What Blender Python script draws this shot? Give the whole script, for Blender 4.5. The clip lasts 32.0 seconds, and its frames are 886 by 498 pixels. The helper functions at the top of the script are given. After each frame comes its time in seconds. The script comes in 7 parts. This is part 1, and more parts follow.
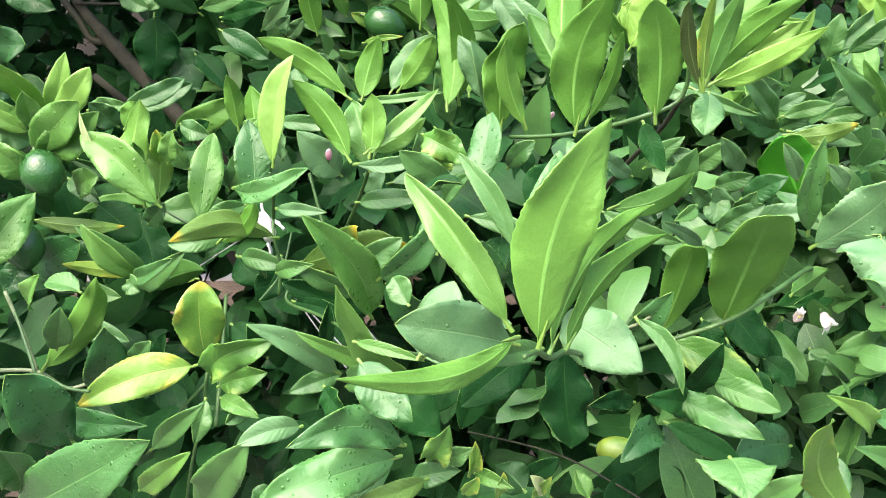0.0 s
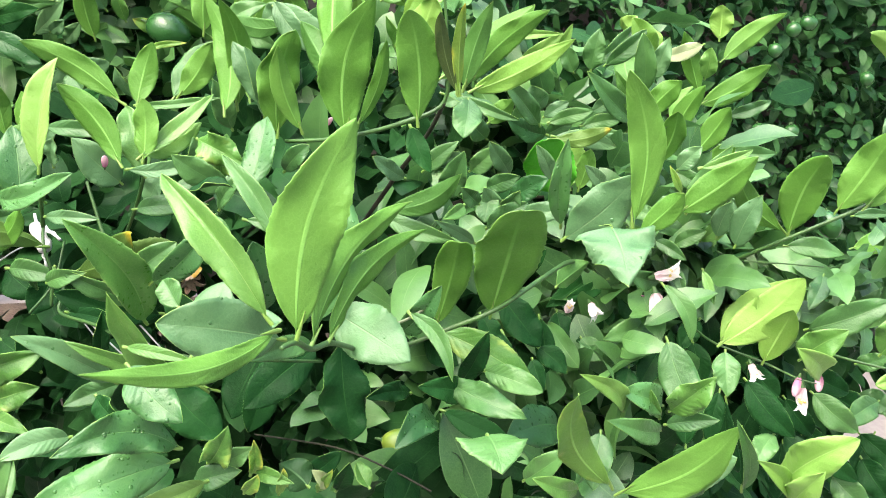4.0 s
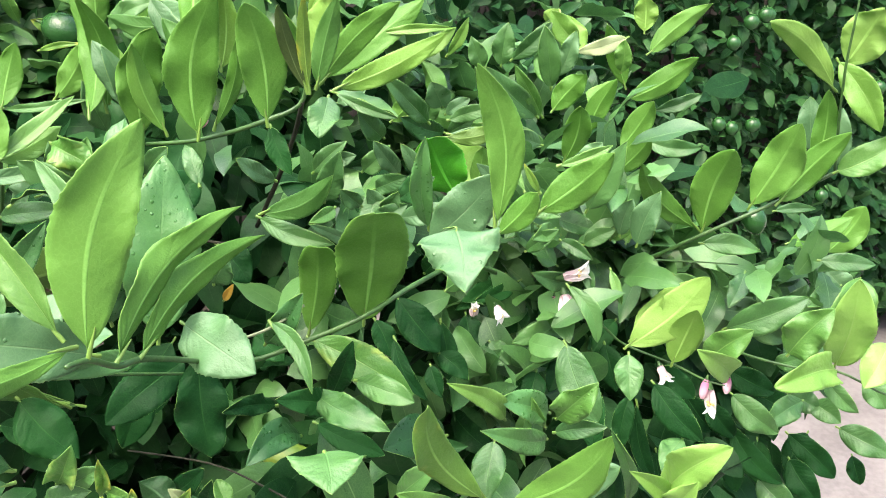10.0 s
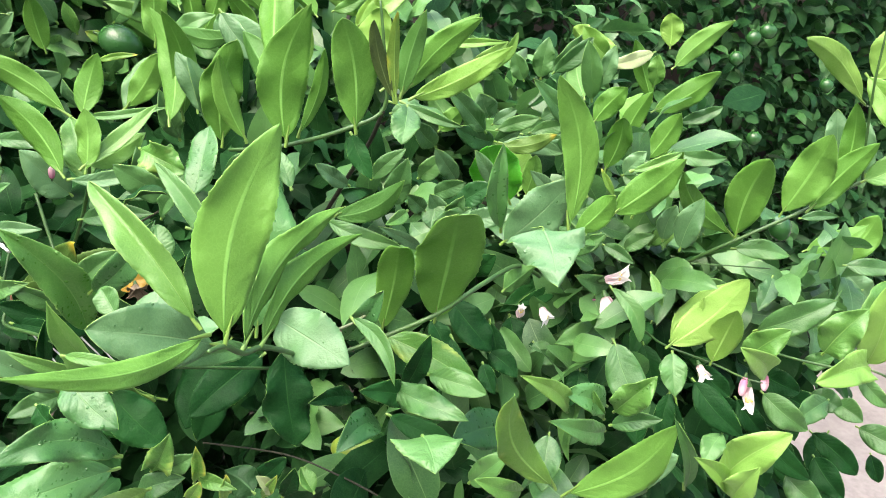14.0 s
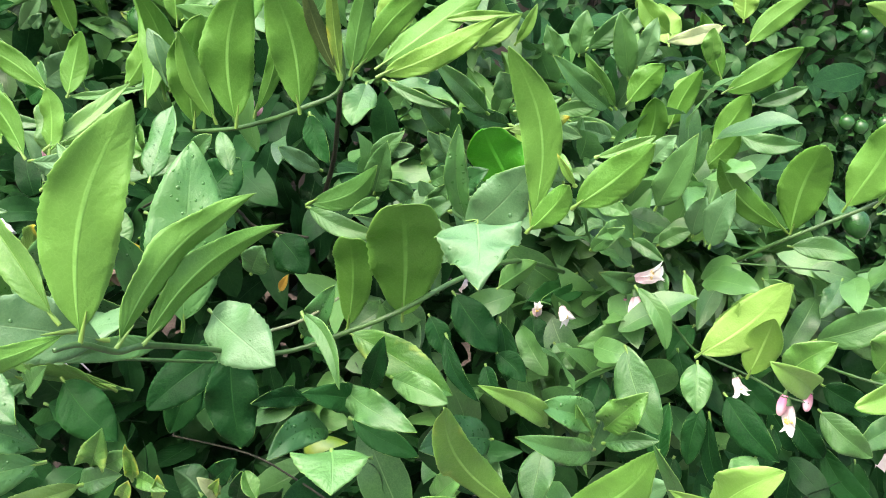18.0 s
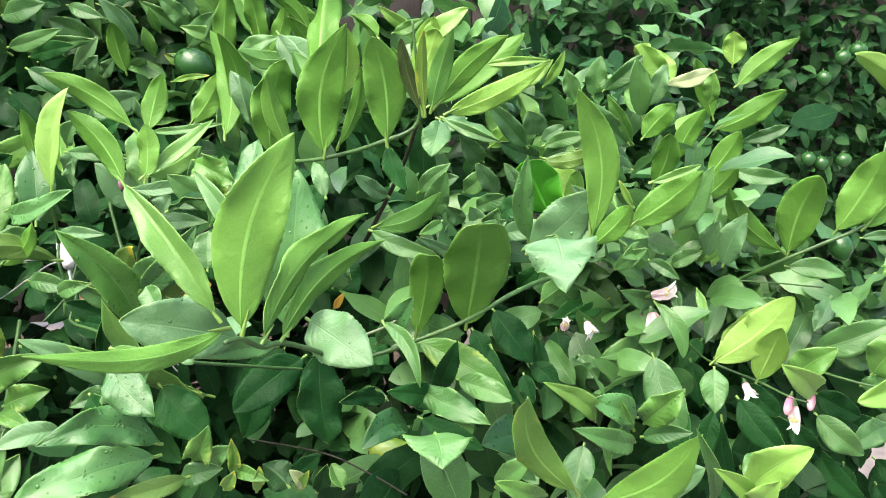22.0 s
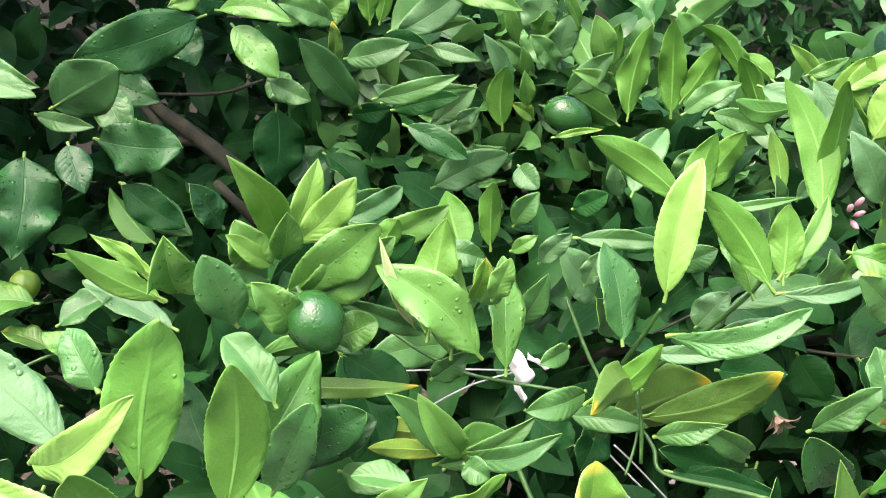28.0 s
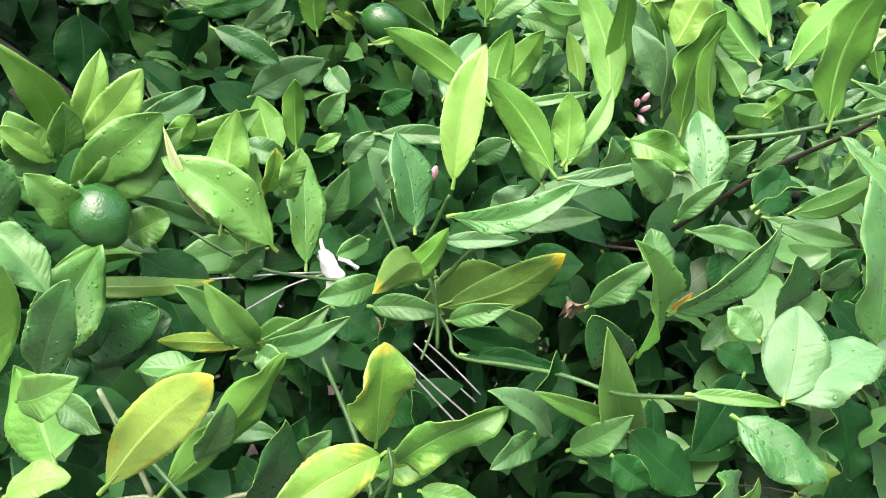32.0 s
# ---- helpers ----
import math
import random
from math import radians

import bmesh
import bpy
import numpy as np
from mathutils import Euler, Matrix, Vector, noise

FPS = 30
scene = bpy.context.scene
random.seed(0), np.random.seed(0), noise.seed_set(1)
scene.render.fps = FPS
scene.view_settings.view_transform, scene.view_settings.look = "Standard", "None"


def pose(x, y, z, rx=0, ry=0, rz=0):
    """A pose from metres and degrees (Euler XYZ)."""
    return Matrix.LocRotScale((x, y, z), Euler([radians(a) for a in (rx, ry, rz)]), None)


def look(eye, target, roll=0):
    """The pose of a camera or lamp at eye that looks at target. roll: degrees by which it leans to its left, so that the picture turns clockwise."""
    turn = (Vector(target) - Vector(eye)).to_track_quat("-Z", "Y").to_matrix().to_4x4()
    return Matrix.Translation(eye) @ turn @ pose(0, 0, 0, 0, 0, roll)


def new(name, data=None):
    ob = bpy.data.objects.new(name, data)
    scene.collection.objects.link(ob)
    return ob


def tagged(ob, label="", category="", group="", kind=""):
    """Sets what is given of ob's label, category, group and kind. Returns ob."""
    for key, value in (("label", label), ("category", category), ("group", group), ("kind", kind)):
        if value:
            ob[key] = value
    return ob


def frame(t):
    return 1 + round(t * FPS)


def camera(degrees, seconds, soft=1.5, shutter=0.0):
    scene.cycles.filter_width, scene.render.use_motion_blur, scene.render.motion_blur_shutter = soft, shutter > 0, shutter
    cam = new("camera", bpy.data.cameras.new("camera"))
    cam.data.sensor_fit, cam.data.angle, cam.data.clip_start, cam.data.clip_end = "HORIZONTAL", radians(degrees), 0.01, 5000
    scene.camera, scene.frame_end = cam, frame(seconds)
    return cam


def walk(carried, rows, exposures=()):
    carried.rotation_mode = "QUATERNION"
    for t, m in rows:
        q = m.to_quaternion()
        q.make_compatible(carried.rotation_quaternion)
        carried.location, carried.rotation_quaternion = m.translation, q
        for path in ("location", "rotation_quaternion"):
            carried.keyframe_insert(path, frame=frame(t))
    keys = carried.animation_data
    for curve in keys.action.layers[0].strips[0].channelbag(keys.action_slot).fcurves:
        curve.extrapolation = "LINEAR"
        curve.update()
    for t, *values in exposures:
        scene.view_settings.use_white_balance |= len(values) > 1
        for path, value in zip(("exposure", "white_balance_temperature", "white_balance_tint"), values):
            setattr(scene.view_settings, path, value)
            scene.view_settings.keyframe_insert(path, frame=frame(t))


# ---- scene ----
cam = camera(53.1, 32.0, 1.0)
METRES, EYE, TILT, LEAN, TURN = 1.3, 1.30, -26.0, 0.0, 0.0
ROWS = [
    (0.0, 0.0, 0.0, 0.0, 0.0, 0.0, -0.0),
    (0.5, -0.0026, -0.0026, -0.0015, -0.95, -0.23, -0.39),
    (1.0, 0.0046, -0.0061, -0.0024, -2.1, -0.47, -0.46),
    (1.5, 0.0112, -0.0112, -0.0009, -2.8, -0.26, -0.48),
    (2.0, 0.0159, -0.0128, -0.0017, -3.01, 0.17, -0.3),
    (2.5, 0.0181, -0.0126, -0.0011, -3.15, 0.44, -0.39),
    (3.0, 0.0185, -0.0105, -0.0019, -3.55, 0.46, -0.26),
    (3.5, 0.0221, -0.0107, -0.0059, -6.46, 0.48, 0.36),
    (4.0, 0.0209, -0.016, -0.0068, -11.5, 0.64, 1.78),
    (4.5, 0.0217, -0.0245, -0.0129, -15.59, 0.29, 3.34),
    (6.5, 0.1005, -0.0009, -0.0041, -10.22, 0.98, 1.9),
    (7.0, 0.1013, -0.0035, -0.0043, -11.08, 0.89, 2.28),
    (7.5, 0.0952, -0.0089, -0.0053, -11.63, 0.82, 2.4),
    (8.0, 0.0891, -0.0099, -0.0061, -12.01, 0.89, 2.65),
    (8.5, 0.0862, -0.0104, -0.0065, -12.11, 0.73, 2.87),
    (9.0, 0.0845, -0.0072, -0.0071, -11.74, 0.43, 2.75),
    (9.5, 0.0844, -0.0075, -0.0065, -11.73, 0.51, 2.66),
    (10.0, 0.0861, -0.0091, -0.0064, -11.9, 0.54, 2.76),
    (10.5, 0.0886, -0.0126, -0.0071, -12.25, 0.69, 2.97),
    (11.0, 0.0898, -0.0146, -0.0072, -12.26, 0.95, 3.11),
    (11.5, 0.0884, -0.0151, -0.0074, -12.0, 1.16, 3.17),
    (12.0, 0.086, -0.0158, -0.0072, -11.62, 1.25, 3.21),
    (12.5, 0.0836, -0.0179, -0.0073, -11.89, 1.7, 3.13),
    (13.0, 0.0758, -0.0192, -0.0096, -12.34, 1.44, 2.58),
    (13.5, 0.063, -0.0207, -0.0106, -12.65, 1.19, 2.28),
    (14.0, 0.0379, -0.0251, -0.0108, -12.87, 1.32, 2.62),
    (14.5, 0.0147, -0.0294, -0.0147, -12.71, 1.36, 3.05),
    (16.5, 0.0901, -0.005, -0.0063, -7.11, 1.06, 1.77),
    (17.0, 0.1113, -0.0015, -0.0074, -7.3, 0.67, 1.59),
    (17.5, 0.126, 0.0036, -0.009, -6.36, 0.49, 1.3),
    (18.0, 0.1287, 0.0044, -0.0091, -3.88, 0.67, 1.08),
    (18.5, 0.1253, 0.0017, -0.0093, -1.85, 1.0, 0.78),
    (19.0, 0.1241, -0.0022, -0.0089, -0.87, 1.29, 0.58),
    (19.5, 0.125, -0.0075, -0.0103, -0.38, 1.82, 0.54),
    (20.0, 0.1246, -0.0168, -0.0111, -0.6, 2.47, 0.46),
    (20.5, 0.1221, -0.0249, -0.0135, -1.78, 2.8, 0.3),
    (21.0, 0.1172, -0.0338, -0.0192, -3.56, 2.96, 0.49),
    (21.5, 0.0944, -0.0441, -0.0192, -5.5, 3.08, 1.15),
    (22.0, 0.0682, -0.0474, -0.02, -6.73, 3.03, 1.47),
    (22.5, 0.045, -0.0412, -0.0185, -7.2, 3.17, 1.29),
    (23.0, 0.032, -0.0358, -0.021, -8.61, 2.88, 1.17),
    (23.5, 0.021, -0.0306, -0.0222, -9.47, 2.37, 1.11),
    (24.0, -0.0025, -0.0276, -0.0229, -8.56, 2.22, 1.13),
    (24.5, -0.0287, -0.0206, -0.0232, -6.3, 2.13, 0.52),
]
# the last part of the walk, to the far side of the tree
LATE = [
    (25, (-0.0769, 0.0325, 1.2778), (0.0302, 1.8781, 0.5147), 1.60),
    (25.5, (-0.1156, 0.133, 1.2782), (-0.0792, 2.0078, 0.5827), 0.61),
    (26, (-0.1488, 0.1732, 1.2707), (-0.0659, 2.0514, 0.5885), 1.26),
    (26.5, (-0.2129, 0.1866, 1.2771), (0.0151, 2.0475, 0.5808), 1.64),
    (28.5, (-0.339, 0.1668, 1.269), (0.0616, 1.997, 0.5691), 2.01),
    (29, (-0.3505, 0.158, 1.2683), (0.0444, 1.9871, 0.5625), 2.11),
    (29.5, (-0.3567, 0.1474, 1.2622), (0.0447, 1.9679, 0.5378), 2.09),
    (30, (-0.3499, 0.1367, 1.2537), (0.1005, 1.9408, 0.5172), 2.64),
    (30.5, (-0.3398, 0.1394, 1.2461), (0.1474, 1.9211, 0.4791), 3.03),
    (31, (-0.3361, 0.1471, 1.2449), (0.1816, 1.9153, 0.4669), 2.97),
    (31.5, (-0.3269, 0.1576, 1.2417), (0.2766, 1.8937, 0.4531), 3.66),
    (32, (-0.2862, 0.1501, 1.2475), (0.3848, 1.8528, 0.4409), 4.26),
]
walk(cam, [(t, pose(0, 0, EYE, TILT, LEAN, TURN) @ pose(METRES * x, METRES * y, METRES * z, 90 + pitch, roll, yaw)) for t, x, y, z, yaw, pitch, roll in ROWS]
     + [(t, look(eye, target, roll)) for t, eye, target, roll in LATE],
     [(0, 1.33), (4.5, 1.33), (8, 1.22), (24, 1.20), (26, 1.33), (30, 1.33), (32, 1.27)])


# ---- light ----
world = bpy.data.worlds.new("sky")
scene.world = world
world.use_nodes = True
wn = world.node_tree.nodes
sky = wn.new("ShaderNodeTexSky")
sky.sky_type, sky.sun_disc = "NISHITA", False
sky.sun_elevation, sky.sun_rotation = radians(62), radians(225)
sky.air_density, sky.dust_density, sky.ozone_density = 1.0, 7.0, 0.6
world.node_tree.links.new(sky.outputs[0], wn["Background"].inputs[0])
wn["Background"].inputs[1].default_value = 0.29
sun = new("sun", bpy.data.lights.new("sun", "SUN"))
sun.data.energy, sun.data.angle, sun.data.color = 2.3, radians(58), (1.0, 0.985, 1.0)
sun.matrix_world = pose(0, 0, 4, -16, -20, 0)


# ---- materials ----
class Mat:
    """A small helper to write node materials."""
    def __init__(self, name):
        self.m = bpy.data.materials.new(name)
        self.m.use_nodes = True
        self.nt = self.m.node_tree
        self.nt.nodes.clear()
        self.out = self.nt.nodes.new("ShaderNodeOutputMaterial")

    def put(self, socket, value):
        if isinstance(value, bpy.types.NodeSocket):
            self.nt.links.new(value, socket)
        else:
            socket.default_value = value

    def math(self, op, a, b=0.0, c=0.0, clamp=False):
        n = self.nt.nodes.new("ShaderNodeMath")
        n.operation, n.use_clamp = op, clamp
        for s, v in zip(n.inputs, (a, b, c)):
            self.put(s, v)
        return n.outputs[0]

    def mix(self, f, a, b, blend="MIX"):
        n = self.nt.nodes.new("ShaderNodeMix")
        n.data_type, n.blend_type = "RGBA", blend
        self.put(n.inputs[0], f)
        self.put(n.inputs[6], a if isinstance(a, bpy.types.NodeSocket) else (*a, 1))
        self.put(n.inputs[7], b if isinstance(b, bpy.types.NodeSocket) else (*b, 1))
        return n.outputs[2]

    def ramp(self, f, lo, hi):
        n = self.nt.nodes.new("ShaderNodeMapRange")
        n.interpolation_type = "SMOOTHSTEP"
        self.put(n.inputs[0], f)
        n.inputs[1].default_value, n.inputs[2].default_value = lo, hi
        return n.outputs[0]

    def noise(self, scale, detail=3.0, where=None, rough=0.55):
        n = self.nt.nodes.new("ShaderNodeTexNoise")
        n.inputs["Scale"].default_value, n.inputs["Detail"].default_value, n.inputs["Roughness"].default_value = scale, detail, rough
        if where is not None:
            self.nt.links.new(where, n.inputs["Vector"])
        return n.outputs["Fac"]

    def coords(self, which="Object"):
        return self.nt.nodes.new("ShaderNodeTexCoord").outputs[which]

    def bump(self, height, strength, distance):
        n = self.nt.nodes.new("ShaderNodeBump")
        n.inputs["Strength"].default_value, n.inputs["Distance"].default_value = strength, distance
        self.put(n.inputs["Height"], height)
        return n.outputs[0]

    def surface(self, color, rough, normal=None, spec=0.5, metal=0.0, clear=0.0, clear_color=None):
        p = self.nt.nodes.new("ShaderNodeBsdfPrincipled")
        self.put(p.inputs["Base Color"], color if isinstance(color, bpy.types.NodeSocket) else (*color, 1))
        self.put(p.inputs["Roughness"], rough)
        p.inputs["Specular IOR Level"].default_value, p.inputs["Metallic"].default_value = spec, metal
        if normal is not None:
            self.put(p.inputs["Normal"], normal)
        last = p.outputs[0]
        if clear:
            t = self.nt.nodes.new("ShaderNodeBsdfTranslucent")
            self.put(t.inputs[0], clear_color if clear_color is not None else color)
            s = self.nt.nodes.new("ShaderNodeMixShader")
            s.inputs[0].default_value = clear
            self.nt.links.new(last, s.inputs[1])
            self.nt.links.new(t.outputs[0], s.inputs[2])
            last = s.outputs[0]
        self.nt.links.new(last, self.out.inputs[0])
        return self.m


def leaf_surface(name, dark, light, rib, rough, clear, drops=0.0, blotch=None, amount=0.0, edge=None, veins=1.0, island=False, spec=0.62, raised=False):
    """A leaf's skin: mottled green with a pale midrib, side veins, quilting, and rain drops or yellow blotches."""
    k = Mat(name)
    uv = k.nt.nodes.new("ShaderNodeSeparateXYZ")
    k.nt.links.new(k.nt.nodes.new("ShaderNodeUVMap").outputs[0], uv.inputs[0])
    v, u = uv.outputs[0], uv.outputs[1]
    side = k.math("ABSOLUTE", k.math("SUBTRACT", v, 0.5))
    a = k.math("MULTIPLY", side, 2.0)
    where = k.coords()
    wob = k.math("MULTIPLY", k.math("SUBTRACT", k.noise(70, 3, where), 0.5), 0.13)
    run = k.math("ADD", k.math("SUBTRACT", u, k.math("MULTIPLY", a, 0.20)), wob)
    wave = k.math("ABSOLUTE", k.math("SUBTRACT", k.math("FRACT", k.math("MULTIPLY", run, 10.5)), 0.5))
    faint = k.ramp(k.noise(55, 3, where), 0.35, 0.7)
    vein = k.math("MULTIPLY", k.math("MULTIPLY", k.ramp(wave, 0.05, 0.0), k.ramp(a, 0.95, 0.35)), faint)
    mid = k.math("MULTIPLY", k.ramp(a, 0.085, 0.03) if raised else k.ramp(a, 0.04, 0.008), k.ramp(u, 1.05, 0.25))
    if island:
        rnd = k.nt.nodes.new("ShaderNodeNewGeometry").outputs["Random Per Island"]
    else:
        rnd = k.nt.nodes.new("ShaderNodeObjectInfo").outputs["Random"]
    tone = k.math("ADD", k.math("MULTIPLY", k.noise(28, 4, where), 0.75), k.math("MULTIPLY", k.math("SUBTRACT", rnd, 0.5), 0.75))
    col = k.mix(k.ramp(tone, 0.1, 0.75), dark, light)
    # the green between the veins is a little deeper than beside them
    col = k.mix(k.math("MULTIPLY", k.math("MULTIPLY", k.ramp(wave, 0.5, 0.0), faint), 0.07), col, light)
    if blotch:
        spots = k.ramp(k.math("ADD", k.math("MULTIPLY", k.noise(55, 3, where), 0.8), k.math("MULTIPLY", k.ramp(a, 0.2, 1.0), 0.12)), 0.56 - amount, 0.76 - amount)
        col = k.mix(k.math("MULTIPLY", spots, k.math("SUBTRACT", 1.0, k.math("MULTIPLY", k.ramp(wave, 0.18, 0.0), 0.6))), col, blotch)
    if edge:
        col = k.mix(k.math("MULTIPLY", k.ramp(k.math("ADD", u, k.math("MULTIPLY", k.noise(40, 3, where), 0.25)), 0.98, 1.12), 1.0), col, edge)
    col = k.mix(k.math("MULTIPLY", vein, 0.15 * veins), col, rib)
    col = k.mix(k.math("MULTIPLY", mid, 0.9 if raised else 0.75), col, rib)
    col = k.mix(k.math("MULTIPLY", k.ramp(a, 0.94, 0.99), 0.45 * veins), col, rib)
    net = k.nt.nodes.new("ShaderNodeTexVoronoi")
    net.feature = "DISTANCE_TO_EDGE"
    net.inputs["Scale"].default_value = 420
    k.nt.links.new(where, net.inputs["Vector"])
    mesh = k.ramp(net.outputs["Distance"], 0.10, 0.0)
    col = k.mix(k.math("MULTIPLY", mesh, 0.16 * veins), col, rib)
    patch = k.ramp(k.noise(95, 4, where, 0.65), 0.42, 0.72)
    col = k.mix(k.math("MULTIPLY", patch, 0.30), col, light)
    col = k.mix(k.math("MULTIPLY", k.ramp(k.noise(150, 4, where, 0.65), 0.50, 0.75), 0.35), col, dark)
    fine = k.noise(900, 2, where)
    col = k.mix(k.math("MULTIPLY", k.ramp(fine, 0.4, 0.75), 0.22), col, light)
    quilt = k.math("MULTIPLY", k.ramp(wave, 0.0, 0.4), k.ramp(a, 0.0, 0.3))
    height = k.math("ADD", k.math("MULTIPLY", k.math("MULTIPLY", quilt, faint), 0.20), k.math("ADD", k.math("MULTIPLY", k.noise(140, 3, where), 0.55), k.math("MULTIPLY", k.noise(42, 2, where), 1.1)))
    height = k.math("ADD" if raised else "SUBTRACT", height, k.math("MULTIPLY", mid, 0.3))
    height = k.math("ADD", height, k.math("SUBTRACT", k.math("MULTIPLY", fine, 0.22), k.math("MULTIPLY", mesh, 0.02)))
    rgh = k.math("ADD", rough, k.math("MULTIPLY", k.math("SUBTRACT", k.noise(45, 4, where), 0.5), 0.22))
    normal = k.bump(height, 0.45 if island else 0.85, 0.0012)
    if drops:
        cell = k.nt.nodes.new("ShaderNodeTexVoronoi")
        cell.inputs["Scale"].default_value = 320
        k.nt.links.new(where, cell.inputs["Vector"])
        pick = k.nt.nodes.new("ShaderNodeSeparateXYZ")
        k.nt.links.new(cell.outputs["Color"], pick.inputs[0])
        big = k.math("ADD", 0.14, k.math("MULTIPLY", pick.outputs[1], 0.28))
        some = k.math("LESS_THAN", pick.outputs[0], k.math("MULTIPLY", k.ramp(k.noise(35, 2, where), 0.3, 0.65), drops * 1.6))
        d = k.math("DIVIDE", cell.outputs["Distance"], big)
        dome = k.math("MULTIPLY", k.math("SQRT", k.math("SUBTRACT", 1.0, k.math("MULTIPLY", d, d), clamp=True)), some)
        b2 = k.nt.nodes.new("ShaderNodeBump")
        b2.inputs["Strength"].default_value, b2.inputs["Distance"].default_value = 0.8, 0.0010
        k.put(b2.inputs["Height"], dome)
        k.put(b2.inputs["Normal"], normal)
        normal = b2.outputs[0]
        inside = k.ramp(dome, 0.02, 0.2)
        rgh = k.math("SUBTRACT", rgh, k.math("MULTIPLY", inside, 0.36), clamp=True)
    return k.surface(col, rgh, normal, spec, 0.0, clear, k.mix(0.5, col, light))


RIM = Mat("leaf_rim")
RIM = RIM.surface(RIM.mix(RIM.noise(60, 2, RIM.coords()), (0.14, 0.29, 0.05), (0.24, 0.40, 0.09)), 0.5, None, 0.4, 0, 0.2)


STALK = Mat("leaf_stalk")
STALK = STALK.surface(STALK.mix(STALK.noise(80, 2, STALK.coords()), (0.085, 0.18, 0.026), (0.17, 0.29, 0.05)), 0.5)


def skins(name, dark, light, under_dark, under_light, rib, rough=0.36, **more):
    wet = more.pop("wet", 0.0)
    top = leaf_surface(name + "_top", dark, light, rib, rough + 0.04, more.pop("clear", 0.26), wet, spec=more.pop("spec", 0.62), **more)
    under = leaf_surface(name + "_under", under_dark, under_light, tuple(min(1, c * 1.7 + 0.04) for c in under_light), 0.48, 0.40, wet * 0.35, veins=0.7, spec=0.36, raised=True, **more)
    return top, under, RIM, STALK


LEAF = {
    "dark": skins("dark_leaf", (0.005, 0.032, 0.008), (0.013, 0.066, 0.014), (0.020, 0.080, 0.019), (0.036, 0.120, 0.030), (0.034, 0.115, 0.028), 0.42, spec=0.07, clear=0.12),
    "mid": skins("green_leaf", (0.033, 0.118, 0.027), (0.077, 0.208, 0.048), (0.069, 0.205, 0.036), (0.113, 0.280, 0.060), (0.138, 0.310, 0.085), 0.43),
    "young": skins("young_leaf", (0.060, 0.182, 0.026), (0.115, 0.275, 0.050), (0.088, 0.245, 0.030), (0.144, 0.335, 0.056), (0.240, 0.430, 0.115), 0.44),
    "lime": skins("lime_leaf", (0.125, 0.295, 0.036), (0.205, 0.400, 0.075), (0.160, 0.345, 0.045), (0.250, 0.440, 0.095), (0.300, 0.470, 0.150), 0.42),
    "olive": skins("olive_leaf", (0.053, 0.140, 0.018), (0.097, 0.200, 0.031), (0.074, 0.165, 0.028), (0.122, 0.230, 0.044), (0.181, 0.300, 0.077), 0.40, edge=(0.514, 0.380, 0.021)),
    "bronze": skins("bronze_leaf", (0.040, 0.080, 0.017), (0.080, 0.130, 0.026), (0.046, 0.086, 0.022), (0.095, 0.150, 0.035), (0.116, 0.173, 0.050), 0.38),
    "yellow": skins("yellowing_leaf", (0.090, 0.250, 0.027), (0.180, 0.360, 0.051), (0.149, 0.287, 0.043), (0.252, 0.394, 0.072), (0.392, 0.490, 0.130), 0.42, blotch=(0.524, 0.501, 0.060), amount=0.08, edge=(0.489, 0.426, 0.046)),
    "orange": skins("orange_leaf", (0.374, 0.220, 0.021), (0.580, 0.400, 0.052), (0.392, 0.240, 0.031), (0.560, 0.400, 0.073), (0.560, 0.420, 0.104), 0.5),
    "dry": skins("dry_leaf", (0.128, 0.053, 0.029), (0.269, 0.128, 0.073), (0.159, 0.068, 0.044), (0.301, 0.150, 0.095), (0.318, 0.188, 0.116), 0.6),
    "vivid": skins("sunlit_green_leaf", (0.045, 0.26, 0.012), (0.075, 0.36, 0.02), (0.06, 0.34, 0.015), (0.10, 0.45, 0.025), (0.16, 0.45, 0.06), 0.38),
    "cream": skins("cream_leaf", (0.277, 0.360, 0.131), (0.392, 0.480, 0.230), (0.277, 0.360, 0.131), (0.392, 0.480, 0.230), (0.560, 0.620, 0.416), 0.45),
    "mottled": skins("mottled_leaf", (0.053, 0.180, 0.024), (0.106, 0.270, 0.040), (0.115, 0.280, 0.042), (0.190, 0.380, 0.072), (0.240, 0.430, 0.110), 0.40, blotch=(0.290, 0.410, 0.070), amount=0.05),
    "wet": skins("wet_leaf", (0.030, 0.122, 0.028), (0.070, 0.212, 0.050), (0.069, 0.205, 0.036), (0.113, 0.280, 0.060), (0.138, 0.310, 0.085), 0.39, wet=0.34),
    "sky_pale": skins("sky_pale_leaf", (0.055, 0.160, 0.050), (0.100, 0.240, 0.084), (0.070, 0.190, 0.045), (0.110, 0.260, 0.070), (0.170, 0.310, 0.120), 0.5, spec=0.8, wet=0.06),
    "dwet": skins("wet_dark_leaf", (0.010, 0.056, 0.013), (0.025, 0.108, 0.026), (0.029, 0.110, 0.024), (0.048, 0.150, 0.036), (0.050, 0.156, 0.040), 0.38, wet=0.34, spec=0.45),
    "ywet": skins("wet_young_leaf", (0.060, 0.190, 0.026), (0.114, 0.280, 0.050), (0.088, 0.268, 0.036), (0.140, 0.355, 0.062), (0.220, 0.400, 0.115), 0.40, wet=0.28),
}
INNER_SHADED = leaf_surface("inner_leaf_shaded", (0.005, 0.027, 0.008), (0.020, 0.076, 0.019), (0.036, 0.100, 0.032), 0.42, 0.10, island=True, spec=0.08)
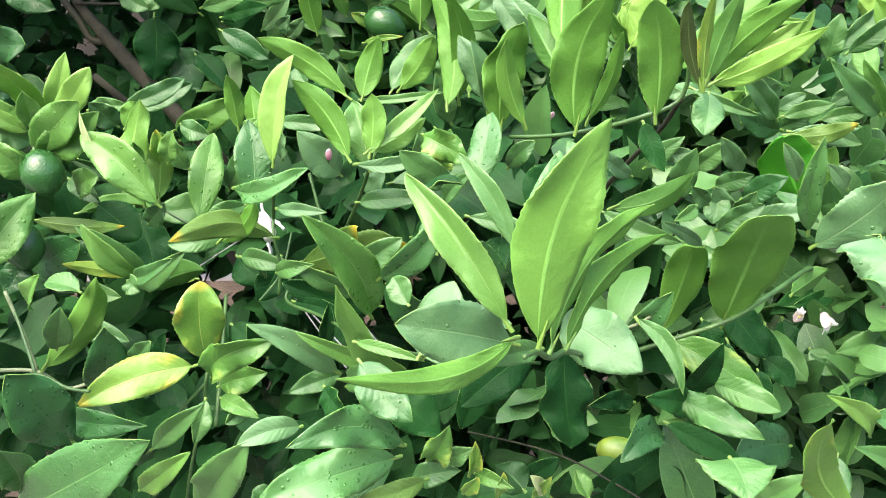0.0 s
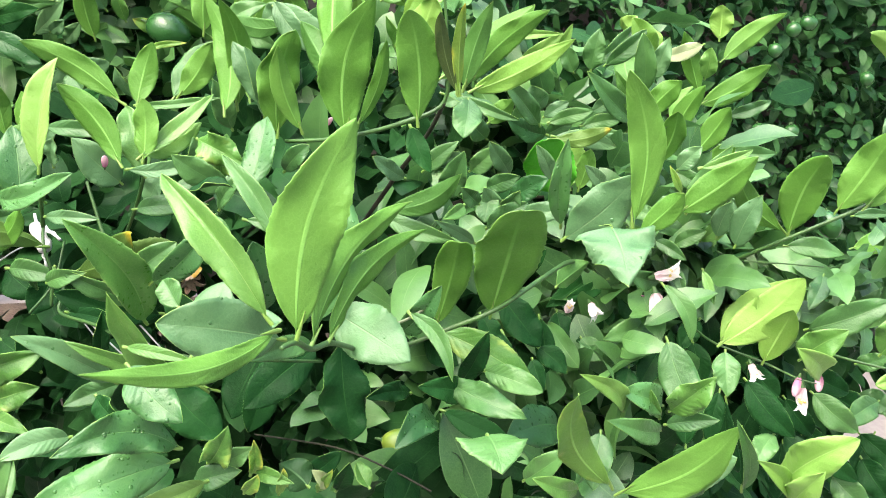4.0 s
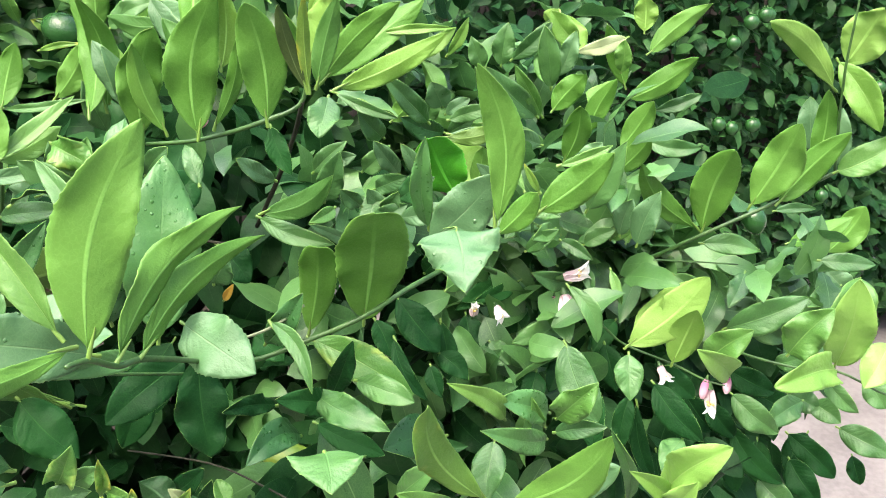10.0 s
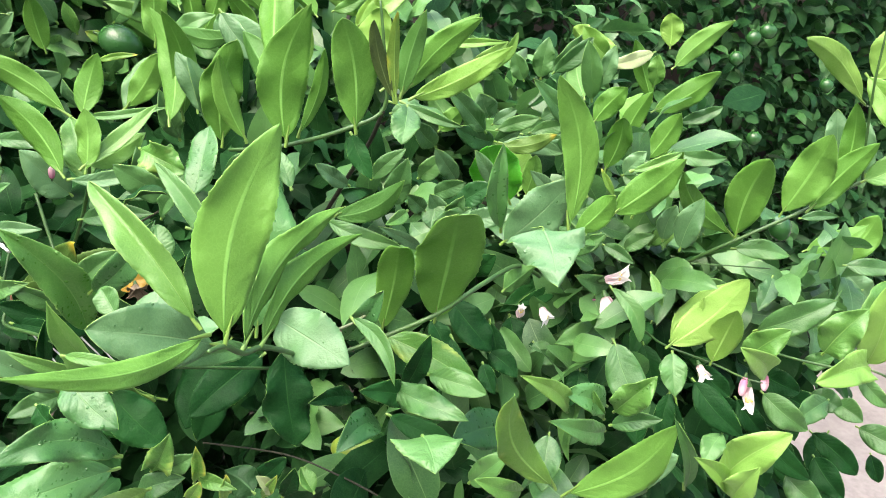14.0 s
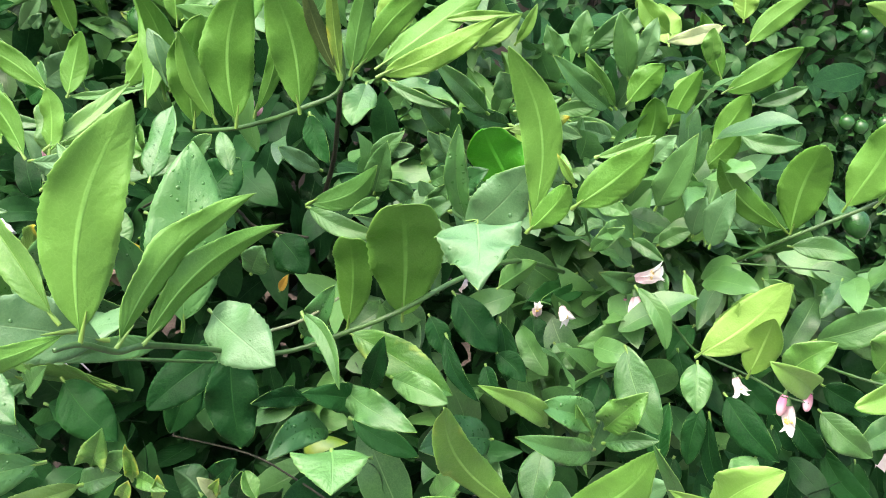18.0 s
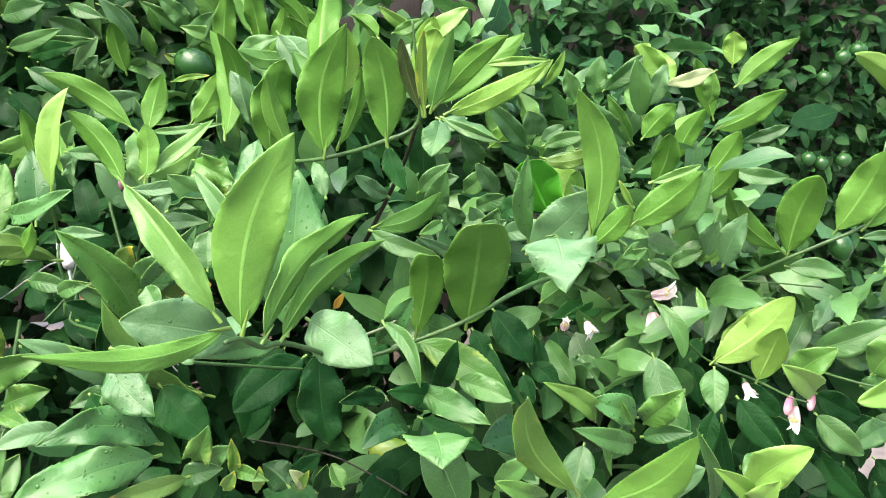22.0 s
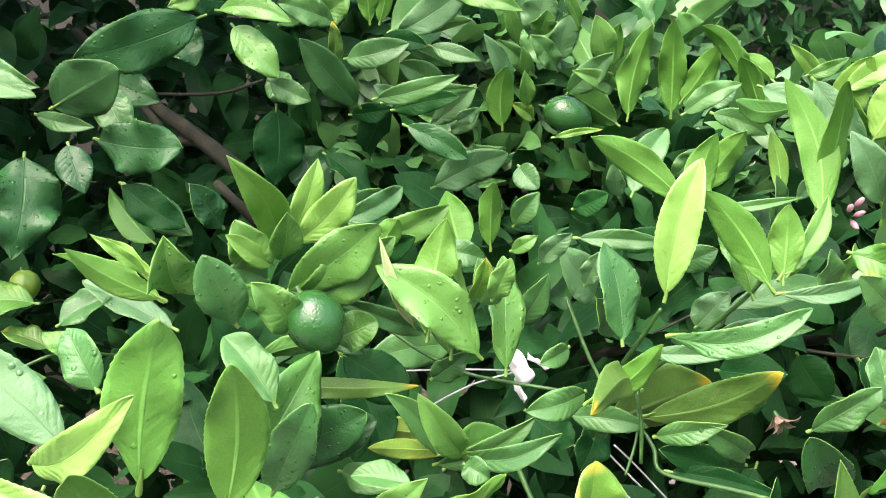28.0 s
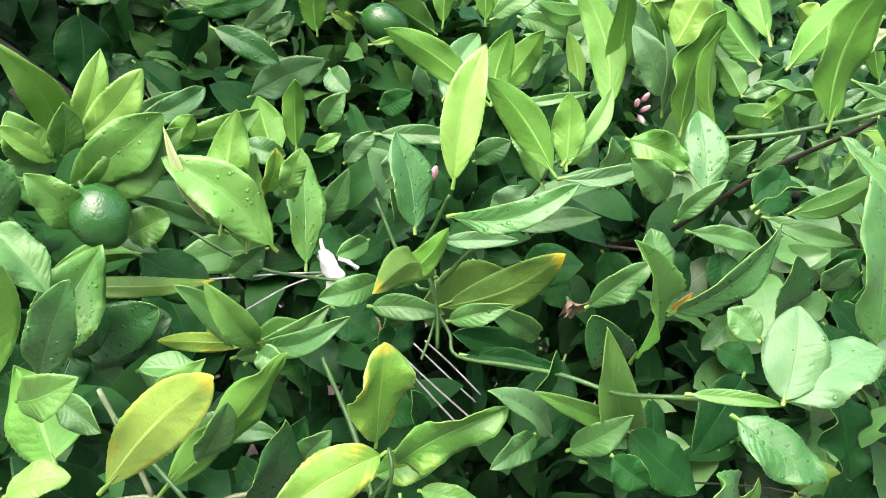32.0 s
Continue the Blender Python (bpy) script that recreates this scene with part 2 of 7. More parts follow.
INNER_LIT = leaf_surface("inner_leaf_lit", (0.028, 0.100, 0.026), (0.092, 0.235, 0.056), (0.170, 0.320, 0.110), 0.44, 0.26, island=True, spec=0.65)
HEDGE = leaf_surface("hedge_leaf", (0.007, 0.041, 0.014), (0.038, 0.115, 0.031), (0.070, 0.148, 0.052), 0.42, 0.18, island=True, spec=0.16)


def simple(name, low, high, scale, rough, bump=0.0, distance=0.001, spec=0.5, clear=0.0, detail=4):
    k = Mat(name)
    n = k.noise(scale, detail, k.coords())
    m = k.noise(scale * 7, 3, k.coords())
    both = k.math("ADD", k.math("MULTIPLY", n, 0.65), k.math("MULTIPLY", m, 0.35))
    return k.surface(k.mix(k.ramp(both, 0.3, 0.7), low, high), rough, k.bump(both, bump, distance) if bump else None, spec, 0, clear)


TWIG = simple("green_twig", (0.016, 0.055, 0.010), (0.045, 0.115, 0.022), 90, 0.5, 0.5, 0.0006)
GREY = simple("grey_green_stem", (0.10, 0.14, 0.07), (0.20, 0.24, 0.13), 80, 0.6, 0.5, 0.0006)
WOOD = simple("brown_branch", (0.012, 0.013, 0.008), (0.034, 0.034, 0.022), 60, 0.8, 0.9, 0.0015, spec=0.25)
CONCRETE = simple("concrete", (0.115, 0.105, 0.102), (0.19, 0.175, 0.170), 9, 0.85, 0.6, 0.002, detail=8)
PLASTER = simple("plaster", (0.20, 0.19, 0.18), (0.30, 0.285, 0.27), 7, 0.9, 0.5, 0.002, detail=8)
PLANK = simple("weathered_plank", (0.024, 0.021, 0.018), (0.055, 0.048, 0.042), 14, 0.8, 0.6, 0.002)
SOIL = simple("soil", (0.03, 0.022, 0.016), (0.085, 0.062, 0.045), 18, 0.95, 1.0, 0.01)

# ---- helpers for things ----
def part(name, bm, material, parent, label=""):
    me = bpy.data.meshes.new(name)
    bm.to_mesh(me)
    bm.free()
    me.polygons.foreach_set("use_smooth", [True] * len(me.polygons))
    for m in material if isinstance(material, (list, tuple)) else (material,):
        me.materials.append(m)
    ob = new(name, me)
    ob.parent = parent
    if label:
        tagged(ob, label)
    return ob


def blade(length, width, fold, curl, wave, seed, rows=60, cols=10, saw=0.024, peak=0.0, blunt=0.0, bow=None):
    """Rows of points of a leaf that springs from the origin along +y, its upper side towards +z; with its texture places."""
    rng = random.Random(seed)
    u = np.linspace(0, 1, rows + 1)
    p = peak or rng.uniform(0.41, 0.52)
    k = blunt or (1.6 if peak else rng.uniform(1.40, 1.80))
    w = np.clip((u - 0.055) / 0.945, 0, 1) if saw else u
    prof = w ** (k * p) * (1 - w) ** (k * (1 - p))
    prof = prof / prof.max()
    prof = np.maximum(prof, 0.012)
    prof[-1] = 0.006
    if peak and peak < 0.2:
        prof[0] = 0.3
    teeth = np.array((1.0, -0.2, -0.9))[np.arange(rows + 1) % 3] * saw * np.array([rng.uniform(0.5, 1.4) for _ in u]) * np.minimum(1, 5 * u * (1 - u)) * (0.7 + 0.3 * np.sin(9 * u + rng.uniform(0, 6)))
    half = width / 2 * prof * (1 + teeth)
    ang = radians(curl) * (u - 0.5) * (1 + 0.5 * u)
    y, z = np.cumsum(np.cos(ang)) / rows, -np.cumsum(np.sin(ang)) / rows
    y, z = y - y[0], z - z[0]
    chord = math.atan2(z[-1], y[-1])
    y, z = y * math.cos(chord) + z * math.sin(chord), -y * math.sin(chord) + z * math.cos(chord)
    y, z = y * length / y[-1], z * length / y[-1]
    tilt = -ang - chord
    v = np.linspace(-1, 1, cols + 1)
    bend = (rng.uniform(-0.05, 0.05) if bow is None else bow) * length
    ph = rng.uniform(0, 6), rng.uniform(0, 6)
    k, k2 = rng.uniform(1.2, 2.4), rng.uniform(5, 8)
    lump, ph2 = rng.uniform(0.018, 0.042) * width * (saw > 0), (rng.uniform(0, 6), rng.uniform(0, 6))
    twist = radians(rng.uniform(-24, 24)) * (u - 0.4)
    puff, veins = rng.uniform(0.002, 0.007) * width * (saw > 0), rng.uniform(8, 11)
    lean = rng.uniform(-0.25, 0.25)
    pts, uv = np.zeros((rows + 1, cols + 1, 3)), np.zeros((rows + 1, cols + 1, 2))
    for j, c in enumerate(v):
        f = radians(fold) * (0.75 + 0.5 * u) * (1 + lean * np.sign(c)) + twist * np.sign(c)
        up = half * abs(c) * np.sin(f) + wave * half * c * c * np.sin(2 * np.pi * k * u + ph[int(c > 0)]) - 0.12 * half * c * c * (fold > 0)
        up = up + 0.14 * wave * half * c ** 4 * np.sin(2 * np.pi * k2 * u + ph[int(c < 0)])
        up = up + lump * abs(c) * np.sin(2 * np.pi * (k + 0.9) * u + ph2[int(c > 0)] + 1.5 * abs(c))
        # the blade swells between its side veins
        up = up + puff * np.sin(np.pi * veins * (u - 0.18 * abs(c))) ** 2 * 4 * abs(c) * (1 - abs(c)) * np.minimum(1, 6 * u * (1 - u))
        pts[:, j, 0] = half * c * np.cos(f) + bend * np.sin(np.pi * u)
        pts[:, j, 1] = y - up * np.sin(tilt)
        pts[:, j, 2] = z + up * np.cos(tilt)
        uv[:, j, 0], uv[:, j, 1] = 0.5 + 0.5 * c, u
    return pts, uv


def leaf_mesh(name, length, width, fold, curl, wave, seed, mats, peak=0.0, blunt=0.0, bow=None):
    """A leaf with an upper and a lower skin, a thin pale rim and a short stalk."""
    pts, uv = blade(length, width, fold, curl, wave, seed, peak=peak, blunt=blunt, bow=bow)
    r, c = pts.shape[:2]
    du = np.gradient(pts, axis=0)
    dv = np.gradient(pts, axis=1)
    nor = np.cross(dv, du)
    nor /= np.linalg.norm(nor, axis=2, keepdims=True) + 1e-12
    half = 0.00016
    verts = np.concatenate([(pts + nor * half).reshape(-1, 3), (pts - nor * half).reshape(-1, 3)])
    uvs = np.concatenate([uv.reshape(-1, 2)] * 2)
    n, faces, slot = r * c, [], []
    for i in range(r - 1):
        for j in range(c - 1):
            a, b, d, e = i * c + j, i * c + j + 1, (i + 1) * c + j + 1, (i + 1) * c + j
            faces += [(a, b, d, e), (n + e, n + d, n + b, n + a)]
            slot += [0, 1]
    ring = [i * c for i in range(r)] + [(r - 1) * c + j for j in range(1, c)] + [i * c + c - 1 for i in range(r - 2, -1, -1)] + list(range(c - 2, 0, -1))
    for a, b in zip(ring, ring[1:] + ring[:1]):
        faces.append((a, b, n + b, n + a))
        slot.append(2)
    # stalk
    m, k = len(verts), 6
    stalk = []
    for s, rad in ((0.14, 0.0003), (0.07, 0.0008), (0.02, 0.0012), (-0.015, 0.0011)):
        for q in range(k):
            t = 2 * math.pi * q / k
            stalk.append((rad * math.cos(t), s * length, rad * math.sin(t) + np.interp(max(s, 0) * (r - 1), range(r), pts[:, c // 2, 2]) - 0.0004))
    verts = np.concatenate([verts, stalk])
    uvs = np.concatenate([uvs, np.full((len(stalk), 2), 0.5)])
    for s in range(3):
        for q in range(k):
            a, b = m + s * k + q, m + s * k + (q + 1) % k
            faces.append((a, b, b + k, a + k))
            slot.append(3)
    me = bpy.data.meshes.new(name)
    me.from_pydata(verts.tolist(), [], faces)
    me.polygons.foreach_set("material_index", slot)
    me.polygons.foreach_set("use_smooth", [s != 2 for s in slot])
    layer = me.uv_layers.new(name="UVMap")
    loops = np.zeros(len(me.loops), dtype=np.int32)
    me.loops.foreach_get("vertex_index", loops)
    layer.data.foreach_set("uv", uvs[loops].ravel())
    for mat in mats:
        me.materials.append(mat)
    return me


def frame_of(base, tip, normal):
    y = (Vector(tip) - Vector(base)).normalized()
    z = Vector(normal)
    z = (z - y * z.dot(y)).normalized()
    x = y.cross(z)
    m = Matrix((x, y, z)).transposed().to_4x4()
    m.translation = Vector(base)
    return m


def tube(points, radii, sides=8, wobble=0.0, seed=0):
    """A bmesh tube through points, smoothed, with a radius at each."""
    rng = random.Random(seed)
    pts = [Vector(p) for p in points]
    fine, rad = [], []
    for i in range(len(pts) - 1):
        p0, p1, p2, p3 = pts[max(i - 1, 0)], pts[i], pts[i + 1], pts[min(i + 2, len(pts) - 1)]
        for s in range(5):
            t = s / 5
            fine.append(0.5 * (2 * p1 + (p2 - p0) * t + (2 * p0 - 5 * p1 + 4 * p2 - p3) * t * t + (3 * p1 - p0 - 3 * p2 + p3) * t ** 3))
            rad.append(radii[i] + (radii[i + 1] - radii[i]) * t)
    fine.append(pts[-1]), rad.append(radii[-1])
    bm = bmesh.new()
    last = None
    for i, p in enumerate(fine):
        d = (fine[min(i + 1, len(fine) - 1)] - fine[max(i - 1, 0)]).normalized()
        x = d.orthogonal().normalized() if last is None else (last - d * last.dot(d)).normalized()
        last = x
        yv = d.cross(x)
        ring = [bm.verts.new(p + (x * math.cos(q) + yv * math.sin(q)) * rad[i] * (1 + wobble * rng.uniform(-1, 1))) for q in (2 * math.pi * j / sides for j in range(sides))]
        if i:
            for j in range(sides):
                bm.faces.new((prev[j], prev[(j + 1) % sides], ring[(j + 1) % sides], ring[j]))
        else:
            bm.faces.new(list(reversed(ring)))
        prev = ring
    bm.faces.new(prev)
    return bm


def scatter(name, places, material, seed, parent, label, small=0.045, large=0.078, rows=12, cols=4):
    """Many leaves in one mesh: places are (point, axis, normal)."""
    rng = random.Random(seed)
    shapes = []
    for i in range(10):
        p, uv = blade(1.0, rng.uniform(0.40, 0.52), rng.uniform(4, 28), rng.uniform(0, 60), rng.uniform(0.05, 0.25), seed * 100 + i, rows, cols, 0.0)
        shapes.append((p.reshape(-1, 3), uv.reshape(-1, 2)))
    c = cols + 1
    quads = np.array([(i * c + j, i * c + j + 1, (i + 1) * c + j + 1, (i + 1) * c + j) for i in range(rows) for j in range(cols)])
    vs, fs, us, n = [], [], [], 0
    for point, axis, normal in places:
        p, uv = shapes[rng.randrange(10)]
        size = rng.uniform(small, large)
        m = np.array(frame_of(point, Vector(point) + Vector(axis), normal))
        vs.append(p * size @ m[:3, :3].T + m[:3, 3])
        fs.append(quads + n)
        us.append(uv)
        n += len(p)
    me = bpy.data.meshes.new(name)
    me.from_pydata(np.concatenate(vs).tolist(), [], np.concatenate(fs).tolist())
    me.polygons.foreach_set("use_smooth", [True] * len(me.polygons))
    loops = np.zeros(len(me.loops), dtype=np.int32)
    me.loops.foreach_get("vertex_index", loops)
    me.uv_layers.new(name="UVMap").data.foreach_set("uv", np.concatenate(us)[loops].ravel())
    me.materials.append(material)
    ob = new(name, me)
    ob.parent = parent
    return tagged(ob, label, kind="stuff")


def unit(rng):
    while True:
        v = Vector((rng.uniform(-1, 1), rng.uniform(-1, 1), rng.uniform(-1, 1)))
        if 0.05 < v.length < 1:
            return v.normalized()


# ---- setting ----
def box_mesh(bm, x0, x1, y0, y1, z0, z1):
    vs = [bm.verts.new((x, y, z)) for x in (x0, x1) for y in (y0, y1) for z in (z0, z1)]
    for f in ((0, 1, 3, 2), (4, 6, 7, 5), (0, 4, 5, 1), (2, 3, 7, 6), (0, 2, 6, 4), (1, 5, 7, 3)):
        bm.faces.new([vs[i] for i in f])


bm = bmesh.new()
bmesh.ops.create_grid(bm, x_segments=2, y_segments=2, size=400)
ground = part("ground", bm, CONCRETE, None)
tagged(ground, "pale grey speckled concrete paving around the tree", "ground", kind="structure")

# an unseen wall added behind the camera to cut low light on the tree
bm = bmesh.new()
box_mesh(bm, -7.0, 7.0, -2.7, -2.5, 0.0, 2.7)
bmesh.ops.bevel(bm, geom=bm.edges[:], offset=0.01, segments=1, affect="EDGES")
tagged(part("unseen_wall_south", bm, PLASTER, None), "unseen plain grey rendered wall, added to block low light", "wall", kind="structure")

# ---- the lemon tree ----
tree = new("lemon_tree")
tree.location = (-0.05, 0.95, 0)
tagged(tree, "dense leafy lemon tree with wet green leaves, buds and young fruit", "tree")
MIDS = []
LEAVES = []


LOOKS = {"yellow": "leaf turning yellow at its tip", "orange": "withered orange leaf", "dry": "dry brown curled leaf", "cream": "pale cream-coloured leaf",
         "bronze": "narrow young bronze-green leaf", "mottled": "green leaf mottled with yellow", "lime": "young lime green leaf", "sky_pale": "glossy leaf with pale sky sheen in its colour"}


def leaf(kind, base, tip, normal, width, fold=12, curl=16, wave=0.1, peak=0.0, blunt=0.0, bow=None):
    """One leaf of the tree from its stalk to its tip; normal is the side that faces the sky."""
    length = (Vector(tip) - Vector(base)).length
    seed = len(MIDS) + 11
    ob = new("leaf", leaf_mesh("leaf", length, width, fold, curl, wave, seed, LEAF[kind], peak, blunt, bow))
    ob.parent = tree
    ob.matrix_parent_inverse = Matrix.Translation(-Vector(tree.location))
    ob.matrix_basis = frame_of(base, tip, normal)
    if kind in LOOKS:
        tagged(ob, LOOKS[kind])
    LEAVES.append((ob, Vector(base)))
    MIDS.append((Vector(base) + Vector(tip)) / 2)
    return ob


def rooted(ob):
    ob.matrix_parent_inverse = Matrix.Translation(-Vector(tree.location))
    return ob


leaf("young", (0.041, 0.327, 1.092), (0.069, 0.350, 1.189), (-0.13, 0.97, -0.19), 0.033, 8, -10, 0.28, 0.47, 0, 0.09)
leaf("wet", (0.057, 0.430, 1.037), (0.065, 0.470, 1.132), (0.18, -0.91, 0.37), 0.043, 8, 20, 0.17, 0.45)
leaf("young", (0.048, 0.345, 1.077), (0.106, 0.410, 1.125), (-0.69, 0.71, -0.13), 0.022, 28, 20, 0.17, 0, 0, 0.08)
leaf("young", (0.057, 0.355, 1.073), (0.117, 0.420, 1.104), (-0.70, 0.71, -0.11), 0.019, 26, 20, 0.17, 0, 0, 0.08)
leaf("sky_pale", (0.068, 0.450, 1.038), (0.109, 0.405, 1.028), (-0.47, -0.57, 0.67), 0.035, 6, 30, 0.17, 0.45)
leaf("young", (0.179, 0.490, 1.006), (0.178, 0.440, 1.105), (0.05, 0.89, 0.45), 0.045, 6, 18, 0.07, 0.6, 1.05)
leaf("young", (0.144, 0.500, 0.995), (0.148, 0.470, 1.072), (0.31, 0.89, 0.33), 0.026, 18, 20, 0.17, 0.62, 1)
leaf("sky_pale", (0.213, 0.392, 1.116), (0.210, 0.352, 1.099), (-0.23, -0.37, 0.90), 0.043, -6, 30, 0.17, 0.12, 1.1)
leaf("sky_pale", (0.213, 0.462, 1.075), (0.250, 0.445, 1.125), (-0.39, -0.92, -0.02), 0.030, 4, 20, 0.17, 0.5)
leaf("young", (0.249, 0.440, 1.092), (0.232, 0.440, 1.190), (0.16, 0.99, 0.03), 0.022, 6, 20, 0.11, 0, 0, -0.11)
leaf("young", (0.266, 0.420, 1.110), (0.301, 0.405, 1.150), (0.45, 0.89, -0.06), 0.022, 16, 20, 0.17, 0, 0, -0.04)
leaf("young", (0.277, 0.425, 1.136), (0.306, 0.420, 1.149), (-0.35, -0.82, 0.45), 0.008, 30, 20, 0.17)
leaf("young", (0.243, 0.420, 1.097), (0.260, 0.405, 1.129), (0.61, 0.79, 0.03), 0.016, 20, 20, 0.17)
leaf("yellow", (0.267, 0.420, 1.122), (0.256, 0.420, 1.140), (-0.16, -0.98, -0.10), 0.005, 30, 20, 0.17)
leaf("young", (0.502, 0.650, 0.989), (0.423, 0.620, 1.065), (-0.13, 0.96, 0.24), 0.024, 26, 20, 0.17, 0, 0, 0.08)
leaf("young", (0.505, 0.650, 0.985), (0.504, 0.620, 1.074), (0.57, 0.78, 0.27), 0.038, 12, 20, 0.17, 0, 0, 0.05)
leaf("young", (0.541, 0.640, 1.012), (0.554, 0.610, 1.099), (0.79, 0.61, 0.08), 0.039, 14, 20, 0.17)
leaf("young", (0.561, 0.630, 1.019), (0.603, 0.610, 1.091), (0.70, 0.68, -0.23), 0.028, 22, 20, 0.17, 0, 0, 0.04)
leaf("young", (0.598, 0.640, 1.043), (0.594, 0.640, 1.119), (0.65, 0.76, 0.04), 0.022, 14, 20, 0.17)
leaf("sky_pale", (0.615, 0.670, 1.052), (0.606, 0.680, 1.102), (-0.42, -0.90, 0.10), 0.025, 14, 20, 0.17)
leaf("sky_pale", (0.639, 0.660, 1.041), (0.635, 0.670, 1.094), (-0.51, -0.85, 0.12), 0.022, 18, 20, 0.17)
leaf("young", (0.603, 0.620, 1.051), (0.649, 0.600, 1.090), (-0.62, -0.68, 0.38), 0.028, 22, 20, 0.17, 0, 0, 0.05)
leaf("lime", (0.596, 0.634, 1.120), (0.507, 0.610, 1.181), (-0.10, 0.97, 0.23), 0.025, 30, 20, 0.17, 0, 0, -0.08)
leaf("lime", (0.599, 0.634, 1.140), (0.604, 0.610, 1.192), (0.79, 0.58, 0.20), 0.039, 12, 20, 0.17)
leaf("lime", (0.590, 0.634, 1.147), (0.622, 0.600, 1.094), (-0.60, -0.78, 0.14), 0.029, 26, 20, 0.17, 0, 0, -0.06)
leaf("young", (0.746, 0.860, 0.867), (0.824, 0.850, 0.905), (0.38, 0.72, -0.58), 0.031, 16, 20, 0.17, 0, 0, -0.05)
leaf("young", (0.820, 0.880, 0.840), (0.853, 0.870, 0.908), (0.76, 0.58, -0.28), 0.042, 18, 20, 0.17)
leaf("mid", (0.534, 0.630, 0.895), (0.593, 0.600, 0.940), (-0.59, -0.76, 0.27), 0.031, 20, 35, 0.17)
leaf("mid", (0.624, 0.640, 0.957), (0.671, 0.620, 0.959), (-0.35, -0.80, 0.49), 0.019, 20, 20, 0.17)
leaf("mid", (0.511, 0.660, 0.971), (0.562, 0.640, 0.969), (-0.31, -0.83, 0.47), 0.021, 20, 20, 0.17)
leaf("mid", (0.578, 0.680, 0.928), (0.548, 0.650, 0.906), (-0.29, -0.37, 0.88), 0.021, 20, 20, 0.17)
leaf("lime", (0.408, 0.570, 0.921), (0.464, 0.555, 0.991), (0.51, 0.83, -0.22), 0.035, 10, 20, 0.084, 0, 0, -0.06)
leaf("lime", (0.416, 0.580, 0.921), (0.435, 0.570, 0.968), (0.68, 0.72, -0.11), 0.016, 22, 20, 0.17)
leaf("lime", (0.447, 0.560, 0.907), (0.449, 0.540, 0.971), (0.51, 0.83, 0.24), 0.028, 10, 20, 0.17)
leaf("young", (0.470, 0.545, 0.918), (0.489, 0.520, 0.961), (-0.82, -0.57, 0.04), 0.029, 22, 35, 0.17)
leaf("lime", (0.487, 0.535, 0.908), (0.431, 0.500, 0.960), (0.40, -0.90, -0.18), 0.026, 30, 30, 0.17)
leaf("lime", (0.547, 0.490, 0.938), (0.470, 0.455, 0.953), (0.43, -0.70, 0.57), 0.029, 26, 45, 0.17, 0.45, 1)
leaf("lime", (0.566, 0.515, 0.923), (0.555, 0.500, 1.012), (-0.53, -0.82, -0.20), 0.038, 22, 20, 0.17)
leaf("young", (0.520, 0.515, 0.938), (0.540, 0.500, 0.988), (-0.72, -0.69, 0.09), 0.034, 22, 35, 0.28)
leaf("lime", (0.598, 0.500, 0.954), (0.568, 0.480, 0.926), (-0.48, -0.39, 0.79), 0.029, 20, 20, 0.17)
leaf("mid", (0.537, 0.490, 0.934), (0.560, 0.470, 0.911), (-0.50, -0.84, 0.22), 0.016, 25, 35, 0.17)
leaf("dark", (0.296, 0.670, 0.907), (0.303, 0.640, 0.867), (-0.17, -0.81, 0.56), 0.034, 12, 18, 0.17)
leaf("mid", (0.390, 0.660, 0.896), (0.329, 0.630, 0.896), (0.35, -0.72, 0.60), 0.024, 20, 30, 0.17)
leaf("mid", (0.366, 0.610, 0.963), (0.387, 0.580, 0.922), (-0.24, -0.84, 0.49), 0.017, 26, 40, 0.17, 0, 0, -0.12)
leaf("mid", (0.390, 0.660, 0.937), (0.344, 0.640, 0.960), (0.43, -0.90, 0.08), 0.021, 24, 20, 0.17)
leaf("dark", (0.353, 0.690, 0.927), (0.304, 0.670, 0.919), (0.26, -0.83, 0.49), 0.016, 20, 20, 0.17)
leaf("dark", (0.363, 0.700, 0.897), (0.337, 0.680, 0.873), (-0.04, -0.74, 0.67), 0.022, 20, 20, 0.17)
leaf("mid", (0.341, 0.540, 0.951), (0.360, 0.500, 0.902), (-0.37, -0.78, 0.50), 0.031, 14, 25, 0.17, 0, 0, 0.05)
leaf("mid", (0.399, 0.545, 0.933), (0.394, 0.520, 0.904), (-0.22, -0.73, 0.65), 0.024, 18, 25, 0.17)
leaf("dark", (0.426, 0.550, 0.900), (0.459, 0.510, 0.865), (-0.45, -0.76, 0.47), 0.027, 16, 25, 0.17)
leaf("dark", (0.419, 0.570, 0.876), (0.406, 0.550, 0.832), (-0.36, -0.80, 0.48), 0.020, 24, 30, 0.17)
leaf("dark", (0.426, 0.570, 0.867), (0.443, 0.550, 0.798), (-0.27, -0.94, 0.20), 0.017, 24, 30, 0.17, 0, 0, 0.08)
leaf("mid", (0.535, 0.600, 0.845), (0.573, 0.570, 0.817), (-0.42, -0.84, 0.33), 0.028, 18, 35, 0.17)
leaf("dark", (0.554, 0.620, 0.796), (0.600, 0.580, 0.747), (-0.33, -0.86, 0.39), 0.026, 20, 40, 0.17, 0, 0, 0.1)
leaf("mid", (0.623, 0.610, 0.821), (0.570, 0.590, 0.809), (0.06, -0.62, 0.78), 0.026, 22, 30, 0.17)
leaf("mid", (0.667, 0.650, 0.787), (0.682, 0.620, 0.781), (-0.68, -0.46, 0.57), 0.027, 24, 50, 0.17)
